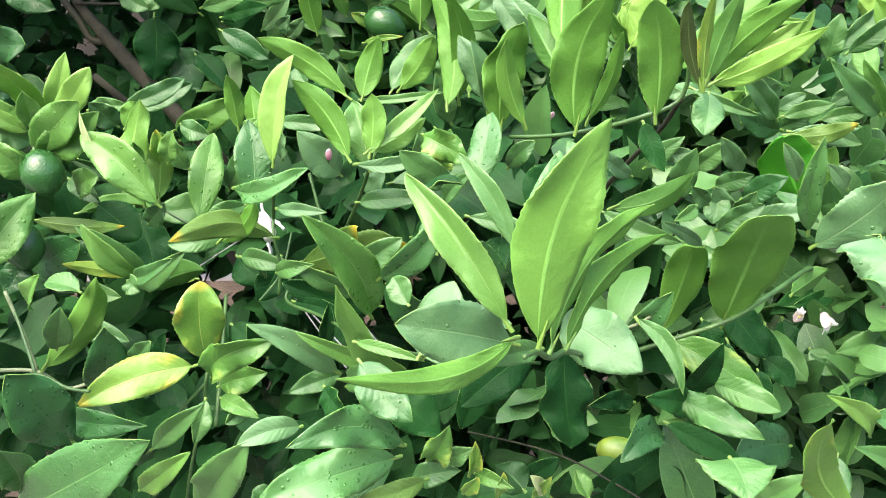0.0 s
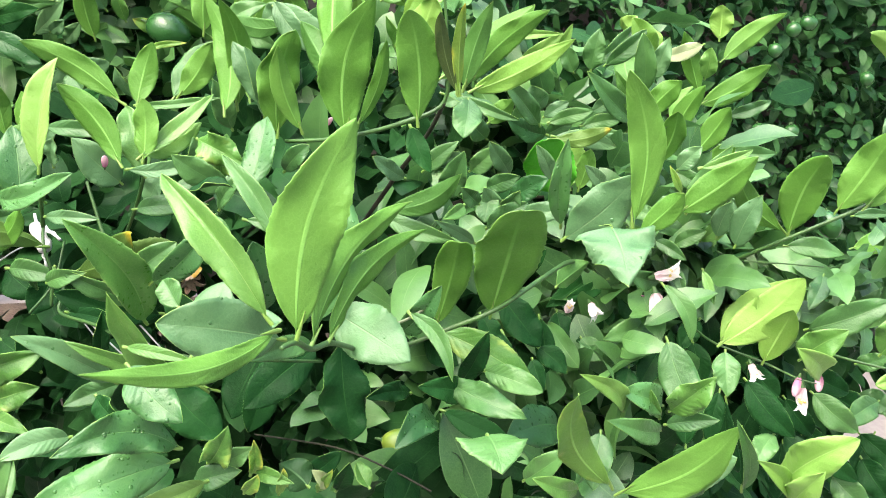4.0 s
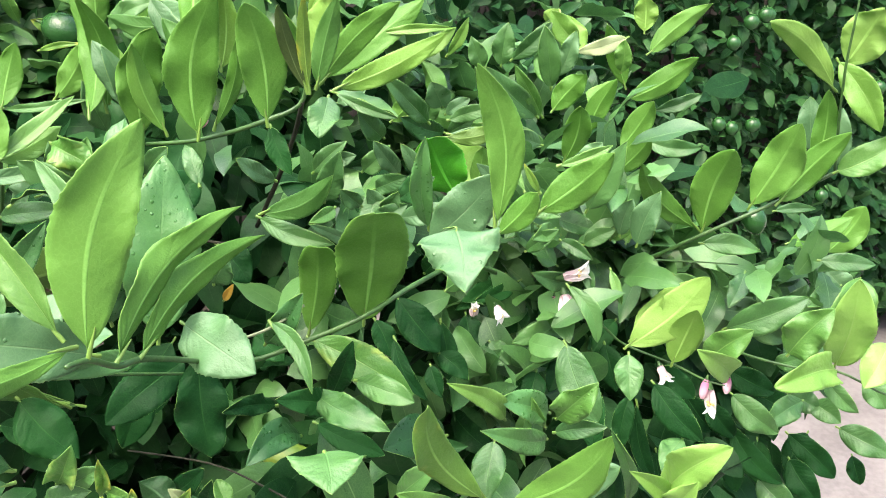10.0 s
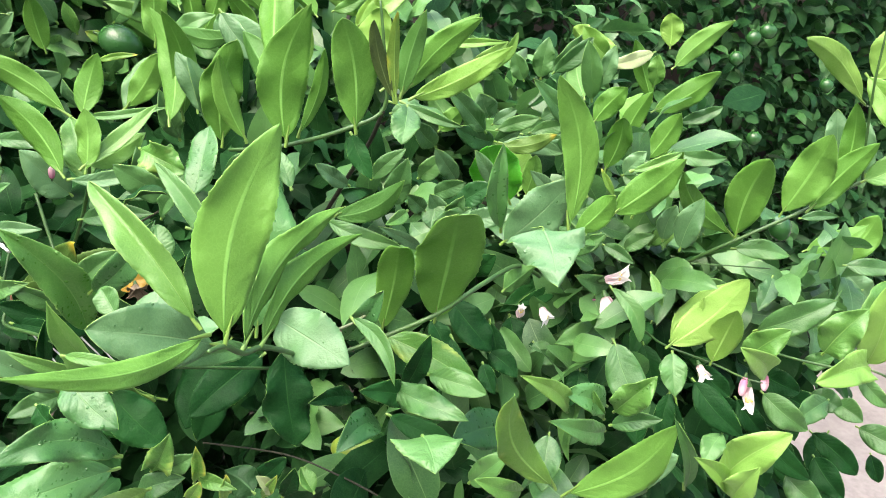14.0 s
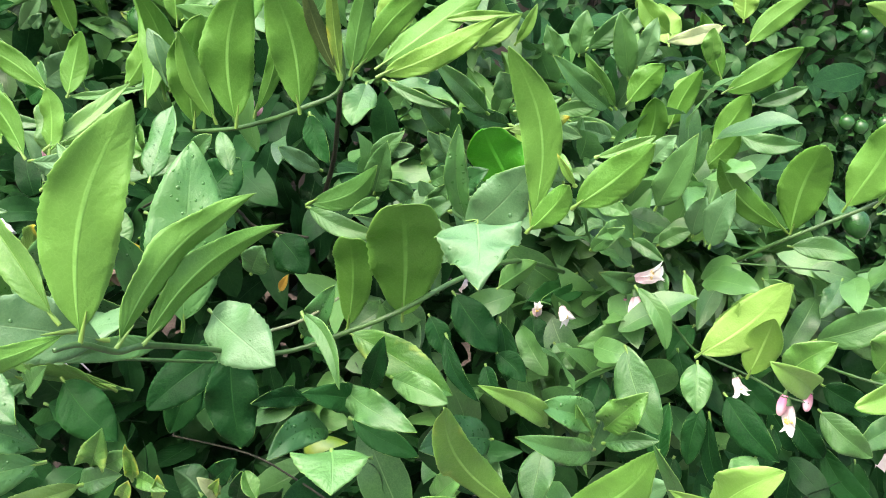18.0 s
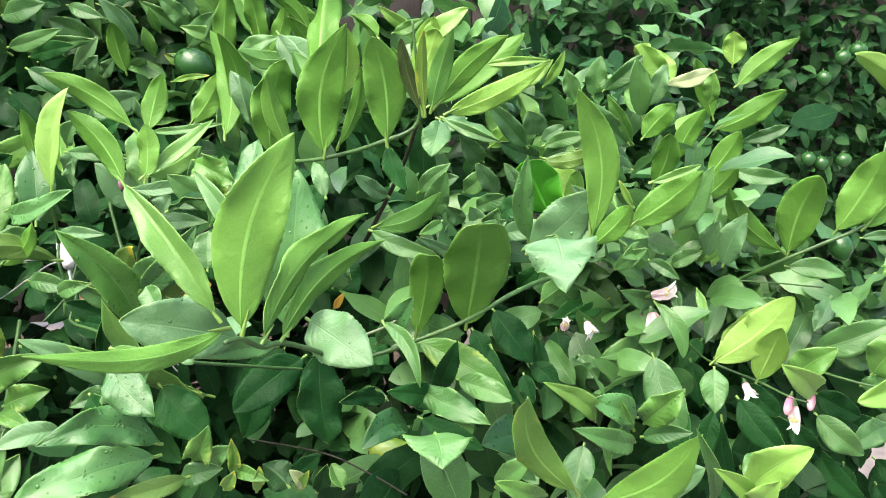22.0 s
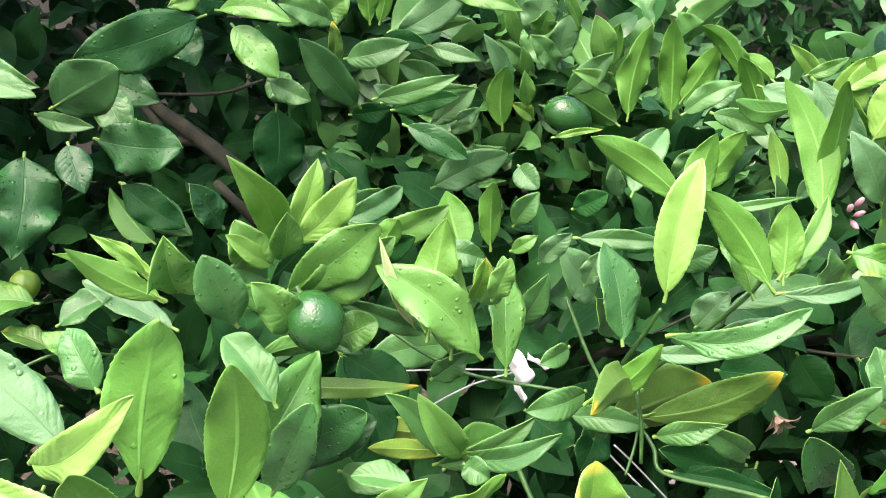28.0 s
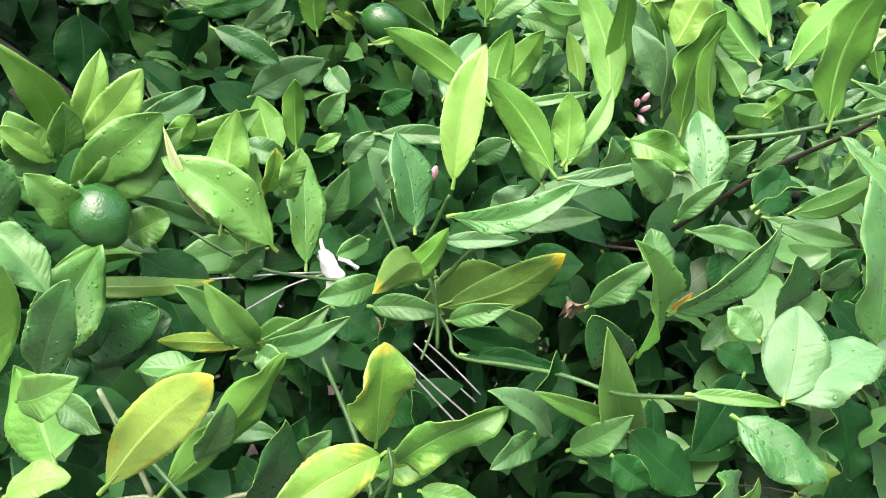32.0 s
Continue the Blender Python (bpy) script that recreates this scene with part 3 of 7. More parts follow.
leaf("mid", (0.713, 0.660, 0.744), (0.758, 0.620, 0.730), (-0.52, -0.73, 0.44), 0.031, 16, 40, 0.17)
leaf("dark", (0.743, 0.660, 0.704), (0.746, 0.640, 0.678), (-0.44, -0.74, 0.52), 0.022, 30, 40, 0.17)
leaf("dark", (0.637, 0.640, 0.760), (0.675, 0.600, 0.729), (-0.54, -0.77, 0.33), 0.028, 20, 40, 0.17)
leaf("dark", (0.552, 0.620, 0.783), (0.558, 0.590, 0.735), (-0.32, -0.82, 0.48), 0.024, 20, 35, 0.17)
leaf("dark", (0.631, 0.620, 0.744), (0.648, 0.580, 0.716), (-0.60, -0.62, 0.51), 0.032, 20, 35, 0.17)
leaf("mid", (0.585, 0.600, 0.741), (0.616, 0.570, 0.717), (-0.46, -0.79, 0.40), 0.032, 20, 35, 0.17)
leaf("dark", (0.497, 0.600, 0.830), (0.485, 0.580, 0.796), (-0.29, -0.78, 0.55), 0.020, 20, 30, 0.17)
leaf("dark", (0.522, 0.620, 0.827), (0.550, 0.600, 0.793), (-0.35, -0.91, 0.24), 0.024, 24, 30, 0.17)
leaf("mottled", (0.245, 0.400, 0.926), (0.196, 0.362, 1.028), (-0.22, 0.94, 0.24), 0.024, 14, 20, 0.35, 0, 0, 0.1)
leaf("young", (0.270, 0.440, 0.884), (0.317, 0.385, 0.980), (0.81, 0.58, -0.06), 0.029, 10, 20, 0.17, 0, 0, -0.09)
leaf("sky_pale", (0.310, 0.440, 0.879), (0.334, 0.405, 0.938), (-0.91, -0.38, 0.14), 0.029, 18, 35, 0.28)
leaf("lime", (0.353, 0.380, 0.934), (0.369, 0.345, 0.995), (-0.94, -0.34, 0.05), 0.028, 24, 35, 0.28)
leaf("lime", (0.356, 0.370, 0.927), (0.352, 0.345, 0.973), (-0.85, -0.43, -0.31), 0.022, 24, 30, 0.17)
leaf("lime", (0.361, 0.380, 0.924), (0.316, 0.360, 0.973), (0.48, -0.87, 0.08), 0.016, 30, 20, 0.17)
leaf("mid", (0.340, 0.400, 0.913), (0.313, 0.385, 0.985), (-0.26, -0.92, -0.29), 0.011, 30, 20, 0.17, 0, 0, 0.08)
leaf("lime", (0.269, 0.450, 0.949), (0.220, 0.420, 1.002), (0.57, -0.82, 0.05), 0.016, 26, 35, 0.17, 0, 0, 0.06)
leaf("ywet", (0.307, 0.455, 0.942), (0.325, 0.435, 0.983), (-0.67, -0.74, -0.06), 0.025, 24, 40, 0.28)
leaf("wet", (0.304, 0.460, 0.944), (0.259, 0.440, 0.973), (0.58, -0.72, 0.38), 0.023, 20, 40, 0.17)
leaf("mid", (0.300, 0.450, 0.930), (0.243, 0.420, 0.965), (0.58, -0.75, 0.31), 0.019, 24, 40, 0.28)
leaf("young", (0.298, 0.450, 0.940), (0.284, 0.445, 0.969), (-0.04, -0.98, -0.19), 0.008, 34, 20, 0.17)
leaf("mid", (0.308, 0.460, 0.927), (0.338, 0.440, 0.943), (-0.65, -0.61, 0.46), 0.015, 24, 30, 0.17)
leaf("dwet", (0.240, 0.490, 0.910), (0.188, 0.455, 0.930), (0.59, -0.51, 0.63), 0.033, 10, 30, 0.17)
leaf("mid", (0.141, 0.347, 1.017), (0.142, 0.318, 1.014), (-0.02, -0.10, 0.99), 0.039, 10, 25, 0.17, 0.2, 1.2)
leaf("dwet", (0.134, 0.435, 0.962), (0.101, 0.400, 0.970), (0.55, -0.38, 0.74), 0.021, 22, 55, 0.17, 0, 0, 0.12)
leaf("dark", (0.156, 0.450, 0.971), (0.119, 0.430, 0.993), (0.62, -0.66, 0.43), 0.019, 20, 40, 0.28)
leaf("dark", (0.121, 0.460, 0.968), (0.088, 0.440, 0.980), (0.55, -0.58, 0.60), 0.014, 26, 35, 0.35)
leaf("dark", (0.075, 0.470, 1.007), (0.080, 0.440, 0.948), (0.23, -0.86, 0.45), 0.032, 12, 18, 0.39)
leaf("dark", (0.064, 0.520, 0.971), (0.012, 0.490, 0.943), (0.07, -0.74, 0.67), 0.032, 14, 22, 0.17)
leaf("dark", (0.028, 0.560, 0.936), (0.013, 0.530, 0.894), (0.26, -0.83, 0.49), 0.028, 16, 25, 0.17)
leaf("dark", (-0.038, 0.490, 0.969), (-0.001, 0.465, 0.937), (0.13, -0.70, 0.70), 0.032, 10, 15, 0.17)
leaf("mottled", (-0.010, 0.440, 0.938), (0.004, 0.430, 0.973), (-0.10, -0.97, -0.24), 0.019, 26, 40, 0.42)
leaf("mottled", (0.143, 0.500, 0.993), (0.210, 0.470, 0.961), (-0.19, -0.89, 0.42), 0.026, 12, 45, 0.21)
leaf("dark", (0.156, 0.470, 0.966), (0.167, 0.450, 1.018), (-0.43, -0.87, -0.24), 0.016, 20, 20, 0.17)
leaf("mid", (0.118, 0.470, 1.024), (0.141, 0.430, 0.995), (-0.31, -0.67, 0.68), 0.013, 34, 40, 0.17, 0, 0, -0.14)
leaf("wet", (0.115, 0.490, 0.995), (0.139, 0.470, 1.042), (-0.45, -0.88, -0.14), 0.019, 24, 30, 0.17)
leaf("mid", (0.142, 0.450, 0.983), (0.185, 0.410, 0.978), (-0.42, -0.54, 0.73), 0.021, 20, 40, 0.42)
leaf("mid", (0.171, 0.470, 0.976), (0.205, 0.440, 0.976), (-0.50, -0.55, 0.67), 0.019, 20, 45, 0.17)
leaf("dark", (0.144, 0.470, 0.946), (0.187, 0.440, 0.937), (-0.27, -0.61, 0.75), 0.017, 18, 40, 0.17)
leaf("dark", (0.222, 0.620, 0.956), (0.255, 0.590, 0.917), (-0.06, -0.81, 0.58), 0.031, 12, 22, 0.17)
leaf("dark", (0.202, 0.600, 0.947), (0.213, 0.580, 0.922), (-0.05, -0.80, 0.60), 0.020, 20, 25, 0.17)
leaf("dark", (0.213, 0.570, 0.947), (0.236, 0.540, 0.906), (-0.22, -0.84, 0.49), 0.014, 24, 35, 0.17, 0, 0, 0.1)
leaf("dark", (0.245, 0.580, 0.913), (0.252, 0.560, 0.893), (-0.39, -0.71, 0.59), 0.016, 24, 20, 0.17)
leaf("mid", (0.195, 0.430, 0.912), (0.217, 0.410, 0.952), (-0.79, -0.61, 0.12), 0.018, 22, 35, 0.17)
leaf("young", (0.228, 0.415, 0.915), (0.186, 0.390, 0.948), (0.62, -0.76, 0.20), 0.016, 26, 40, 0.17)
leaf("young", (0.040, 0.595, 1.101), (0.053, 0.590, 1.178), (-0.22, 0.97, 0.10), 0.030, 10, 20, 0.17, 0, 0, 0.06)
leaf("young", (0.057, 0.585, 1.107), (0.041, 0.575, 1.171), (-0.21, 0.97, 0.10), 0.018, 30, 20, 0.17, 0, 0, 0.06)
leaf("young", (0.081, 0.520, 1.125), (0.097, 0.510, 1.216), (0.05, 0.99, 0.10), 0.032, 8, 20, 0.17, 0, 0, 0.1)
leaf("lime", (0.094, 0.620, 1.142), (0.098, 0.620, 1.197), (0.09, 1.00, -0.01), 0.020, 18, 20, 0.17)
leaf("young", (0.122, 0.490, 1.142), (0.112, 0.480, 1.213), (-0.07, 0.99, 0.13), 0.027, 10, 20, 0.17, 0, 0, -0.06)
leaf("young", (0.090, 0.535, 1.126), (0.107, 0.530, 1.185), (-0.03, 1.00, 0.09), 0.012, 30, 20, 0.17, 0, 0, -0.08)
leaf("young", (0.012, 0.640, 1.108), (0.003, 0.620, 1.192), (-0.20, 0.96, 0.21), 0.020, 18, 20, 0.17, 0, 0, -0.1)
leaf("sky_pale", (0.032, 0.605, 1.110), (0.019, 0.600, 1.164), (0.19, -0.98, -0.05), 0.015, 20, 20, 0.17, 0, 0, 0.07)
leaf("bronze", (0.145, 0.487, 1.162), (0.129, 0.475, 1.213), (0.07, 0.97, 0.25), 0.010, 26, 20, 0.17)
leaf("yellow", (0.146, 0.487, 1.162), (0.143, 0.475, 1.218), (-0.10, 0.97, 0.20), 0.009, 30, 20, 0.17)
leaf("mid", (0.151, 0.500, 1.161), (0.163, 0.490, 1.217), (0.33, 0.94, 0.10), 0.015, 20, 20, 0.17)
leaf("young", (0.154, 0.510, 1.161), (0.198, 0.490, 1.213), (0.36, 0.93, 0.05), 0.017, 18, 20, 0.17, 0, 0, 0.06)
leaf("lime", (0.166, 0.545, 1.148), (0.242, 0.560, 1.182), (-0.09, 0.97, -0.22), 0.018, 16, 20, 0.17, 0, 0, -0.05)
leaf("mid", (0.170, 0.600, 1.132), (0.214, 0.580, 1.118), (-0.25, -0.86, 0.44), 0.010, 34, 20, 0.17)
leaf("mid", (0.160, 0.520, 1.151), (0.151, 0.490, 1.134), (0.03, -0.50, 0.87), 0.020, 16, 20, 0.17)
leaf("dark", (0.124, 0.530, 1.130), (0.136, 0.510, 1.104), (-0.28, -0.82, 0.49), 0.015, 24, 20, 0.17)
leaf("mid", (0.116, 0.570, 1.053), (0.165, 0.545, 1.090), (0.49, 0.87, -0.05), 0.019, 20, 20, 0.17, 0, 0, -0.12)
leaf("sky_pale", (0.128, 0.560, 1.081), (0.102, 0.545, 1.103), (0.54, -0.84, 0.07), 0.013, 20, 20, 0.17)
leaf("young", (0.165, 0.530, 1.073), (0.146, 0.510, 1.071), (0.61, -0.63, 0.48), 0.011, 30, 20, 0.17)
leaf("mid", (0.114, 0.590, 1.043), (0.167, 0.560, 1.032), (-0.34, -0.79, 0.51), 0.016, 24, 35, 0.17, 0, 0, 0.06)
leaf("mid", (0.162, 0.585, 1.054), (0.172, 0.570, 1.098), (-0.38, -0.90, -0.22), 0.021, 20, 20, 0.17)
leaf("young", (0.286, 0.630, 1.042), (0.288, 0.620, 1.082), (0.21, 0.95, 0.22), 0.017, 20, 20, 0.17)
leaf("wet", (0.218, 0.480, 1.076), (0.210, 0.465, 1.142), (-0.22, -0.94, -0.24), 0.015, 24, 20, 0.17, 0, 0, -0.05)
leaf("sky_pale", (0.219, 0.510, 1.098), (0.202, 0.500, 1.126), (0.16, -0.96, -0.24), 0.011, 20, 20, 0.17)
leaf("young", (0.382, 0.690, 1.041), (0.384, 0.670, 1.099), (0.27, 0.91, 0.31), 0.025, 18, 20, 0.17, 0, 0, -0.08)
leaf("young", (0.373, 0.710, 1.082), (0.398, 0.700, 1.118), (0.38, 0.92, -0.01), 0.024, 16, 20, 0.17)
leaf("mid", (0.358, 0.700, 1.080), (0.304, 0.690, 1.128), (0.21, -0.98, 0.03), 0.023, 28, 20, 0.17)
leaf("mid", (0.350, 0.800, 1.101), (0.354, 0.800, 1.143), (-0.32, -0.95, 0.04), 0.023, 16, 20, 0.17)
leaf("mid", (0.333, 0.800, 1.099), (0.319, 0.800, 1.130), (-0.14, -0.99, -0.06), 0.019, 20, 20, 0.17)
leaf("mid", (0.347, 0.760, 1.116), (0.380, 0.750, 1.153), (-0.34, -0.94, 0.04), 0.019, 26, 20, 0.17)
leaf("mid", (0.378, 0.730, 1.097), (0.363, 0.720, 1.156), (-0.25, -0.94, -0.23), 0.021, 18, 20, 0.17)
leaf("sky_pale", (0.393, 0.760, 1.100), (0.404, 0.750, 1.146), (-0.50, -0.86, -0.06), 0.020, 20, 20, 0.17)
leaf("lime", (0.467, 0.900, 1.100), (0.430, 0.900, 1.137), (-0.11, -0.99, -0.11), 0.028, 24, 20, 0.17)
leaf("cream", (0.531, 0.920, 1.105), (0.463, 0.900, 1.093), (0.23, -0.94, 0.24), 0.019, 16, 20, 0.17)
leaf("lime", (0.554, 0.930, 1.107), (0.549, 0.930, 1.148), (0.44, 0.90, 0.05), 0.029, 18, 20, 0.17)
leaf("young", (0.561, 0.930, 1.083), (0.627, 0.920, 1.143), (0.26, 0.96, -0.13), 0.027, 20, 20, 0.17)
leaf("young", (0.543, 0.930, 1.030), (0.621, 0.920, 1.082), (0.24, 0.95, -0.18), 0.032, 18, 20, 0.17, 0, 0, -0.06)
leaf("young", (0.536, 0.920, 1.046), (0.504, 0.920, 1.119), (0.23, 0.97, 0.10), 0.025, 24, 20, 0.17)
leaf("young", (0.429, 0.760, 1.045), (0.449, 0.750, 1.101), (0.48, 0.88, -0.01), 0.023, 22, 20, 0.17)
leaf("young", (0.510, 0.860, 0.992), (0.539, 0.850, 1.051), (0.55, 0.83, -0.13), 0.030, 18, 20, 0.17)
leaf("mid", (0.532, 0.860, 1.009), (0.594, 0.830, 1.004), (-0.37, -0.83, 0.42), 0.023, 26, 45, 0.17, 0, 0, 0.12)
leaf("mid", (0.588, 0.950, 1.010), (0.644, 0.940, 1.033), (-0.31, -0.87, 0.39), 0.019, 26, 20, 0.17)
leaf("young", (0.464, 0.760, 1.003), (0.492, 0.750, 1.043), (0.46, 0.88, -0.10), 0.024, 20, 20, 0.17)
leaf("mid", (0.404, 0.700, 1.034), (0.436, 0.680, 1.018), (-0.44, -0.87, 0.22), 0.019, 24, 20, 0.17)
leaf("mid", (0.451, 0.720, 0.991), (0.401, 0.700, 1.017), (0.36, -0.93, -0.02), 0.020, 24, 20, 0.17)
leaf("mid", (0.452, 0.680, 0.985), (0.413, 0.670, 1.018), (0.23, -0.97, -0.03), 0.021, 24, 20, 0.17)
leaf("sky_pale", (0.503, 0.700, 0.968), (0.464, 0.690, 1.008), (0.13, -0.98, -0.11), 0.026, 20, 20, 0.17)
leaf("young", (0.423, 0.660, 0.978), (0.440, 0.650, 1.011), (-0.55, -0.83, 0.04), 0.016, 26, 50, 0.17)
leaf("mid", (0.397, 0.660, 0.974), (0.422, 0.650, 0.993), (-0.51, -0.83, 0.24), 0.017, 24, 20, 0.17)
leaf("mid", (0.367, 0.640, 0.990), (0.391, 0.620, 0.979), (-0.49, -0.79, 0.37), 0.014, 30, 20, 0.17)
leaf("young", (0.408, 0.620, 0.970), (0.414, 0.600, 0.945), (-0.36, -0.77, 0.52), 0.010, 28, 20, 0.17)
leaf("mid", (0.400, 0.650, 0.956), (0.400, 0.630, 0.938), (-0.45, -0.59, 0.67), 0.013, 30, 20, 0.17)
leaf("mid", (0.330, 0.620, 0.990), (0.350, 0.600, 1.018), (-0.75, -0.66, 0.06), 0.015, 26, 20, 0.17)
leaf("mid", (0.199, 0.660, 1.049), (0.220, 0.650, 1.075), (-0.44, -0.90, 0.01), 0.019, 24, 20, 0.17)
leaf("mid", (0.223, 0.700, 1.064), (0.198, 0.690, 1.092), (0.32, -0.95, -0.04), 0.021, 24, 20, 0.17)
leaf("young", (0.236, 0.750, 1.063), (0.256, 0.740, 1.089), (0.38, 0.92, 0.05), 0.021, 24, 20, 0.17)
leaf("mid", (0.273, 0.780, 1.048), (0.286, 0.770, 1.089), (-0.41, -0.91, -0.10), 0.020, 24, 20, 0.17)
leaf("mid", (0.282, 0.720, 1.061), (0.301, 0.700, 1.082), (-0.59, -0.78, -0.20), 0.017, 26, 20, 0.17)
leaf("mid", (0.202, 0.560, 1.054), (0.210, 0.550, 1.075), (-0.44, -0.86, -0.24), 0.015, 24, 20, 0.17)
leaf("mid", (0.189, 0.580, 1.052), (0.172, 0.570, 1.070), (0.44, -0.89, -0.09), 0.015, 26, 20, 0.17)
leaf("young", (0.030, 0.335, 1.097), (-0.017, 0.375, 1.155), (-0.23, -0.88, 0.42), 0.023, 42, 30, 0.17, 0, 0, 0.05)
leaf("sky_pale", (0.037, 0.370, 1.067), (-0.022, 0.350, 1.091), (0.44, -0.80, 0.41), 0.032, 14, 30, 0.17, 0.5)
leaf("young", (0.033, 0.340, 1.090), (-0.038, 0.262, 1.121), (-0.75, 0.51, -0.42), 0.013, 26, -20, 0.17, 0, 0, 0.08)
leaf("mid", (0.038, 0.400, 1.101), (0.008, 0.430, 1.145), (-0.08, -0.85, 0.52), 0.013, 30, 20, 0.17, 0, 0, 0.05)
leaf("yellow", (-0.167, 0.530, 0.952), (-0.165, 0.530, 1.017), (0.27, -0.96, -0.01), 0.036, 12, 20, 0.31, 0.55)
leaf("yellow", (-0.168, 0.510, 0.963), (-0.242, 0.480, 0.950), (0.21, -0.76, 0.62), 0.030, 18, 28, 0.28, 0, 0, 0.06)
leaf("mottled", (-0.161, 0.515, 0.949), (-0.110, 0.490, 0.995), (-0.46, -0.89, 0.04), 0.027, 26, 60, 0.42, 0, 0, -0.12)
leaf("wet", (-0.252, 0.400, 0.932), (-0.146, 0.355, 1.021), (-0.44, -0.90, 0.07), 0.039, 10, 15, 0.17, 0.45)
leaf("mid", (-0.150, 0.420, 0.915), (-0.110, 0.400, 0.984), (-0.35, -0.93, -0.07), 0.028, 22, 25, 0.17)
leaf("wet", (-0.022, 0.410, 0.974), (-0.083, 0.375, 1.000), (0.58, -0.60, 0.55), 0.025, 18, 45, 0.28, 0, 0, 0.14)
leaf("sky_pale", (-0.082, 0.420, 0.980), (-0.116, 0.400, 0.982), (0.40, -0.62, 0.68), 0.016, 22, 40, 0.17, 0, 0, 0.06)
leaf("wet", (-0.025, 0.415, 0.962), (-0.103, 0.375, 0.961), (0.30, -0.60, 0.74), 0.029, 14, 35, 0.35)
leaf("olive", (-0.009, 0.420, 0.941), (-0.054, 0.390, 0.949), (0.51, -0.59, 0.62), 0.014, 24, 30, 0.17)
leaf("sky_pale", (-0.071, 0.510, 0.956), (-0.125, 0.485, 1.010), (0.63, -0.72, 0.30), 0.019, 22, 25, 0.17)
leaf("dark", (-0.081, 0.520, 0.966), (-0.075, 0.510, 1.012), (0.18, -0.96, -0.23), 0.012, 30, 20, 0.17)
leaf("ywet", (-0.045, 0.485, 1.015), (-0.079, 0.450, 1.102), (0.50, -0.85, -0.14), 0.029, 30, 30, 0.17, 0, 0, 0.08)
leaf("wet", (-0.039, 0.470, 1.050), (0.003, 0.455, 1.102), (-0.24, -0.97, -0.08), 0.020, 26, 40, 0.17, 0, 0, 0.05)
leaf("olive", (-0.120, 0.580, 1.026), (-0.177, 0.515, 1.054), (-0.76, 0.49, -0.43), 0.022, 26, -25, 0.17, 0, 0, -0.12)
leaf("wet", (-0.046, 0.405, 1.036), (-0.016, 0.375, 1.017), (-0.17, -0.65, 0.74), 0.024, 10, 20, 0.17)
leaf("dwet", (-0.237, 0.510, 0.933), (-0.222, 0.500, 1.000), (0.29, -0.93, -0.20), 0.030, 10, 15, 0.17)
leaf("ywet", (-0.208, 0.600, 1.042), (-0.265, 0.620, 1.092), (0.08, -0.89, 0.44), 0.033, 28, 35, 0.17, 0, 0, 0.06)
leaf("ywet", (-0.187, 0.620, 1.019), (-0.180, 0.665, 1.077), (0.39, -0.75, 0.54), 0.027, 12, 12, 0.17, 0.5)
leaf("wet", (-0.134, 0.580, 1.055), (-0.139, 0.610, 1.105), (0.34, -0.79, 0.51), 0.029, 14, 20, 0.17)
leaf("mottled", (-0.219, 0.630, 1.033), (-0.213, 0.640, 1.086), (-0.27, 0.95, -0.15), 0.023, 26, 20, 0.42)
leaf("ywet", (-0.261, 0.820, 1.027), (-0.185, 0.800, 1.067), (-0.25, -0.97, -0.01), 0.030, 20, 35, 0.17)
leaf("young", (-0.310, 0.640, 1.061), (-0.253, 0.630, 1.105), (-0.07, -0.99, -0.13), 0.032, 24, 25, 0.17)
leaf("dwet", (-0.340, 0.630, 0.979), (-0.265, 0.610, 1.001), (-0.31, -0.92, 0.23), 0.034, 10, 20, 0.17, 0.5, 1.2)
leaf("olive", (-0.328, 0.640, 1.014), (-0.241, 0.610, 1.022), (0.31, 0.79, -0.53), 0.014, 24, 30, 0.17)
leaf("mid", (-0.225, 0.600, 0.981), (-0.265, 0.580, 1.036), (0.64, -0.74, 0.19), 0.021, 28, 35, 0.17)
leaf("mid", (-0.235, 0.590, 0.982), (-0.184, 0.570, 1.021), (-0.36, -0.93, -0.01), 0.019, 26, 35, 0.17)
leaf("young", (-0.280, 0.520, 0.952), (-0.221, 0.500, 1.036), (0.01, 0.97, 0.23), 0.025, 28, 20, 0.28, 0, 0, -0.08)
leaf("dwet", (-0.228, 0.440, 0.952), (-0.248, 0.420, 1.016), (0.69, -0.73, -0.01), 0.037, 12, 20, 0.17)
leaf("dwet", (-0.243, 0.460, 0.957), (-0.177, 0.430, 0.973), (-0.46, -0.70, 0.55), 0.019, 20, 35, 0.17)
leaf("mottled", (-0.202, 0.460, 0.897), (-0.157, 0.440, 0.945), (-0.40, -0.91, -0.00), 0.018, 24, 30, 0.17)
leaf("mid", (-0.198, 0.480, 0.914), (-0.154, 0.470, 0.960), (-0.28, -0.96, 0.05), 0.017, 26, 20, 0.17)
leaf("sky_pale", (-0.089, 0.730, 1.015), (-0.124, 0.720, 1.060), (0.41, -0.90, 0.12), 0.032, 14, 20, 0.17)
leaf("mid", (-0.124, 0.610, 1.047), (-0.144, 0.600, 1.075), (0.36, -0.93, -0.08), 0.019, 24, 20, 0.17)
leaf("mid", (-0.133, 0.670, 1.085), (-0.076, 0.650, 1.086), (-0.30, -0.84, 0.44), 0.014, 26, 30, 0.17)
leaf("mottled", (-0.001, 0.600, 1.066), (0.005, 0.590, 1.105), (-0.14, -0.97, -0.22), 0.017, 24, 40, 0.56)
leaf("mid", (-0.011, 0.590, 1.070), (-0.017, 0.580, 1.106), (0.18, -0.96, -0.23), 0.019, 18, 20, 0.17)
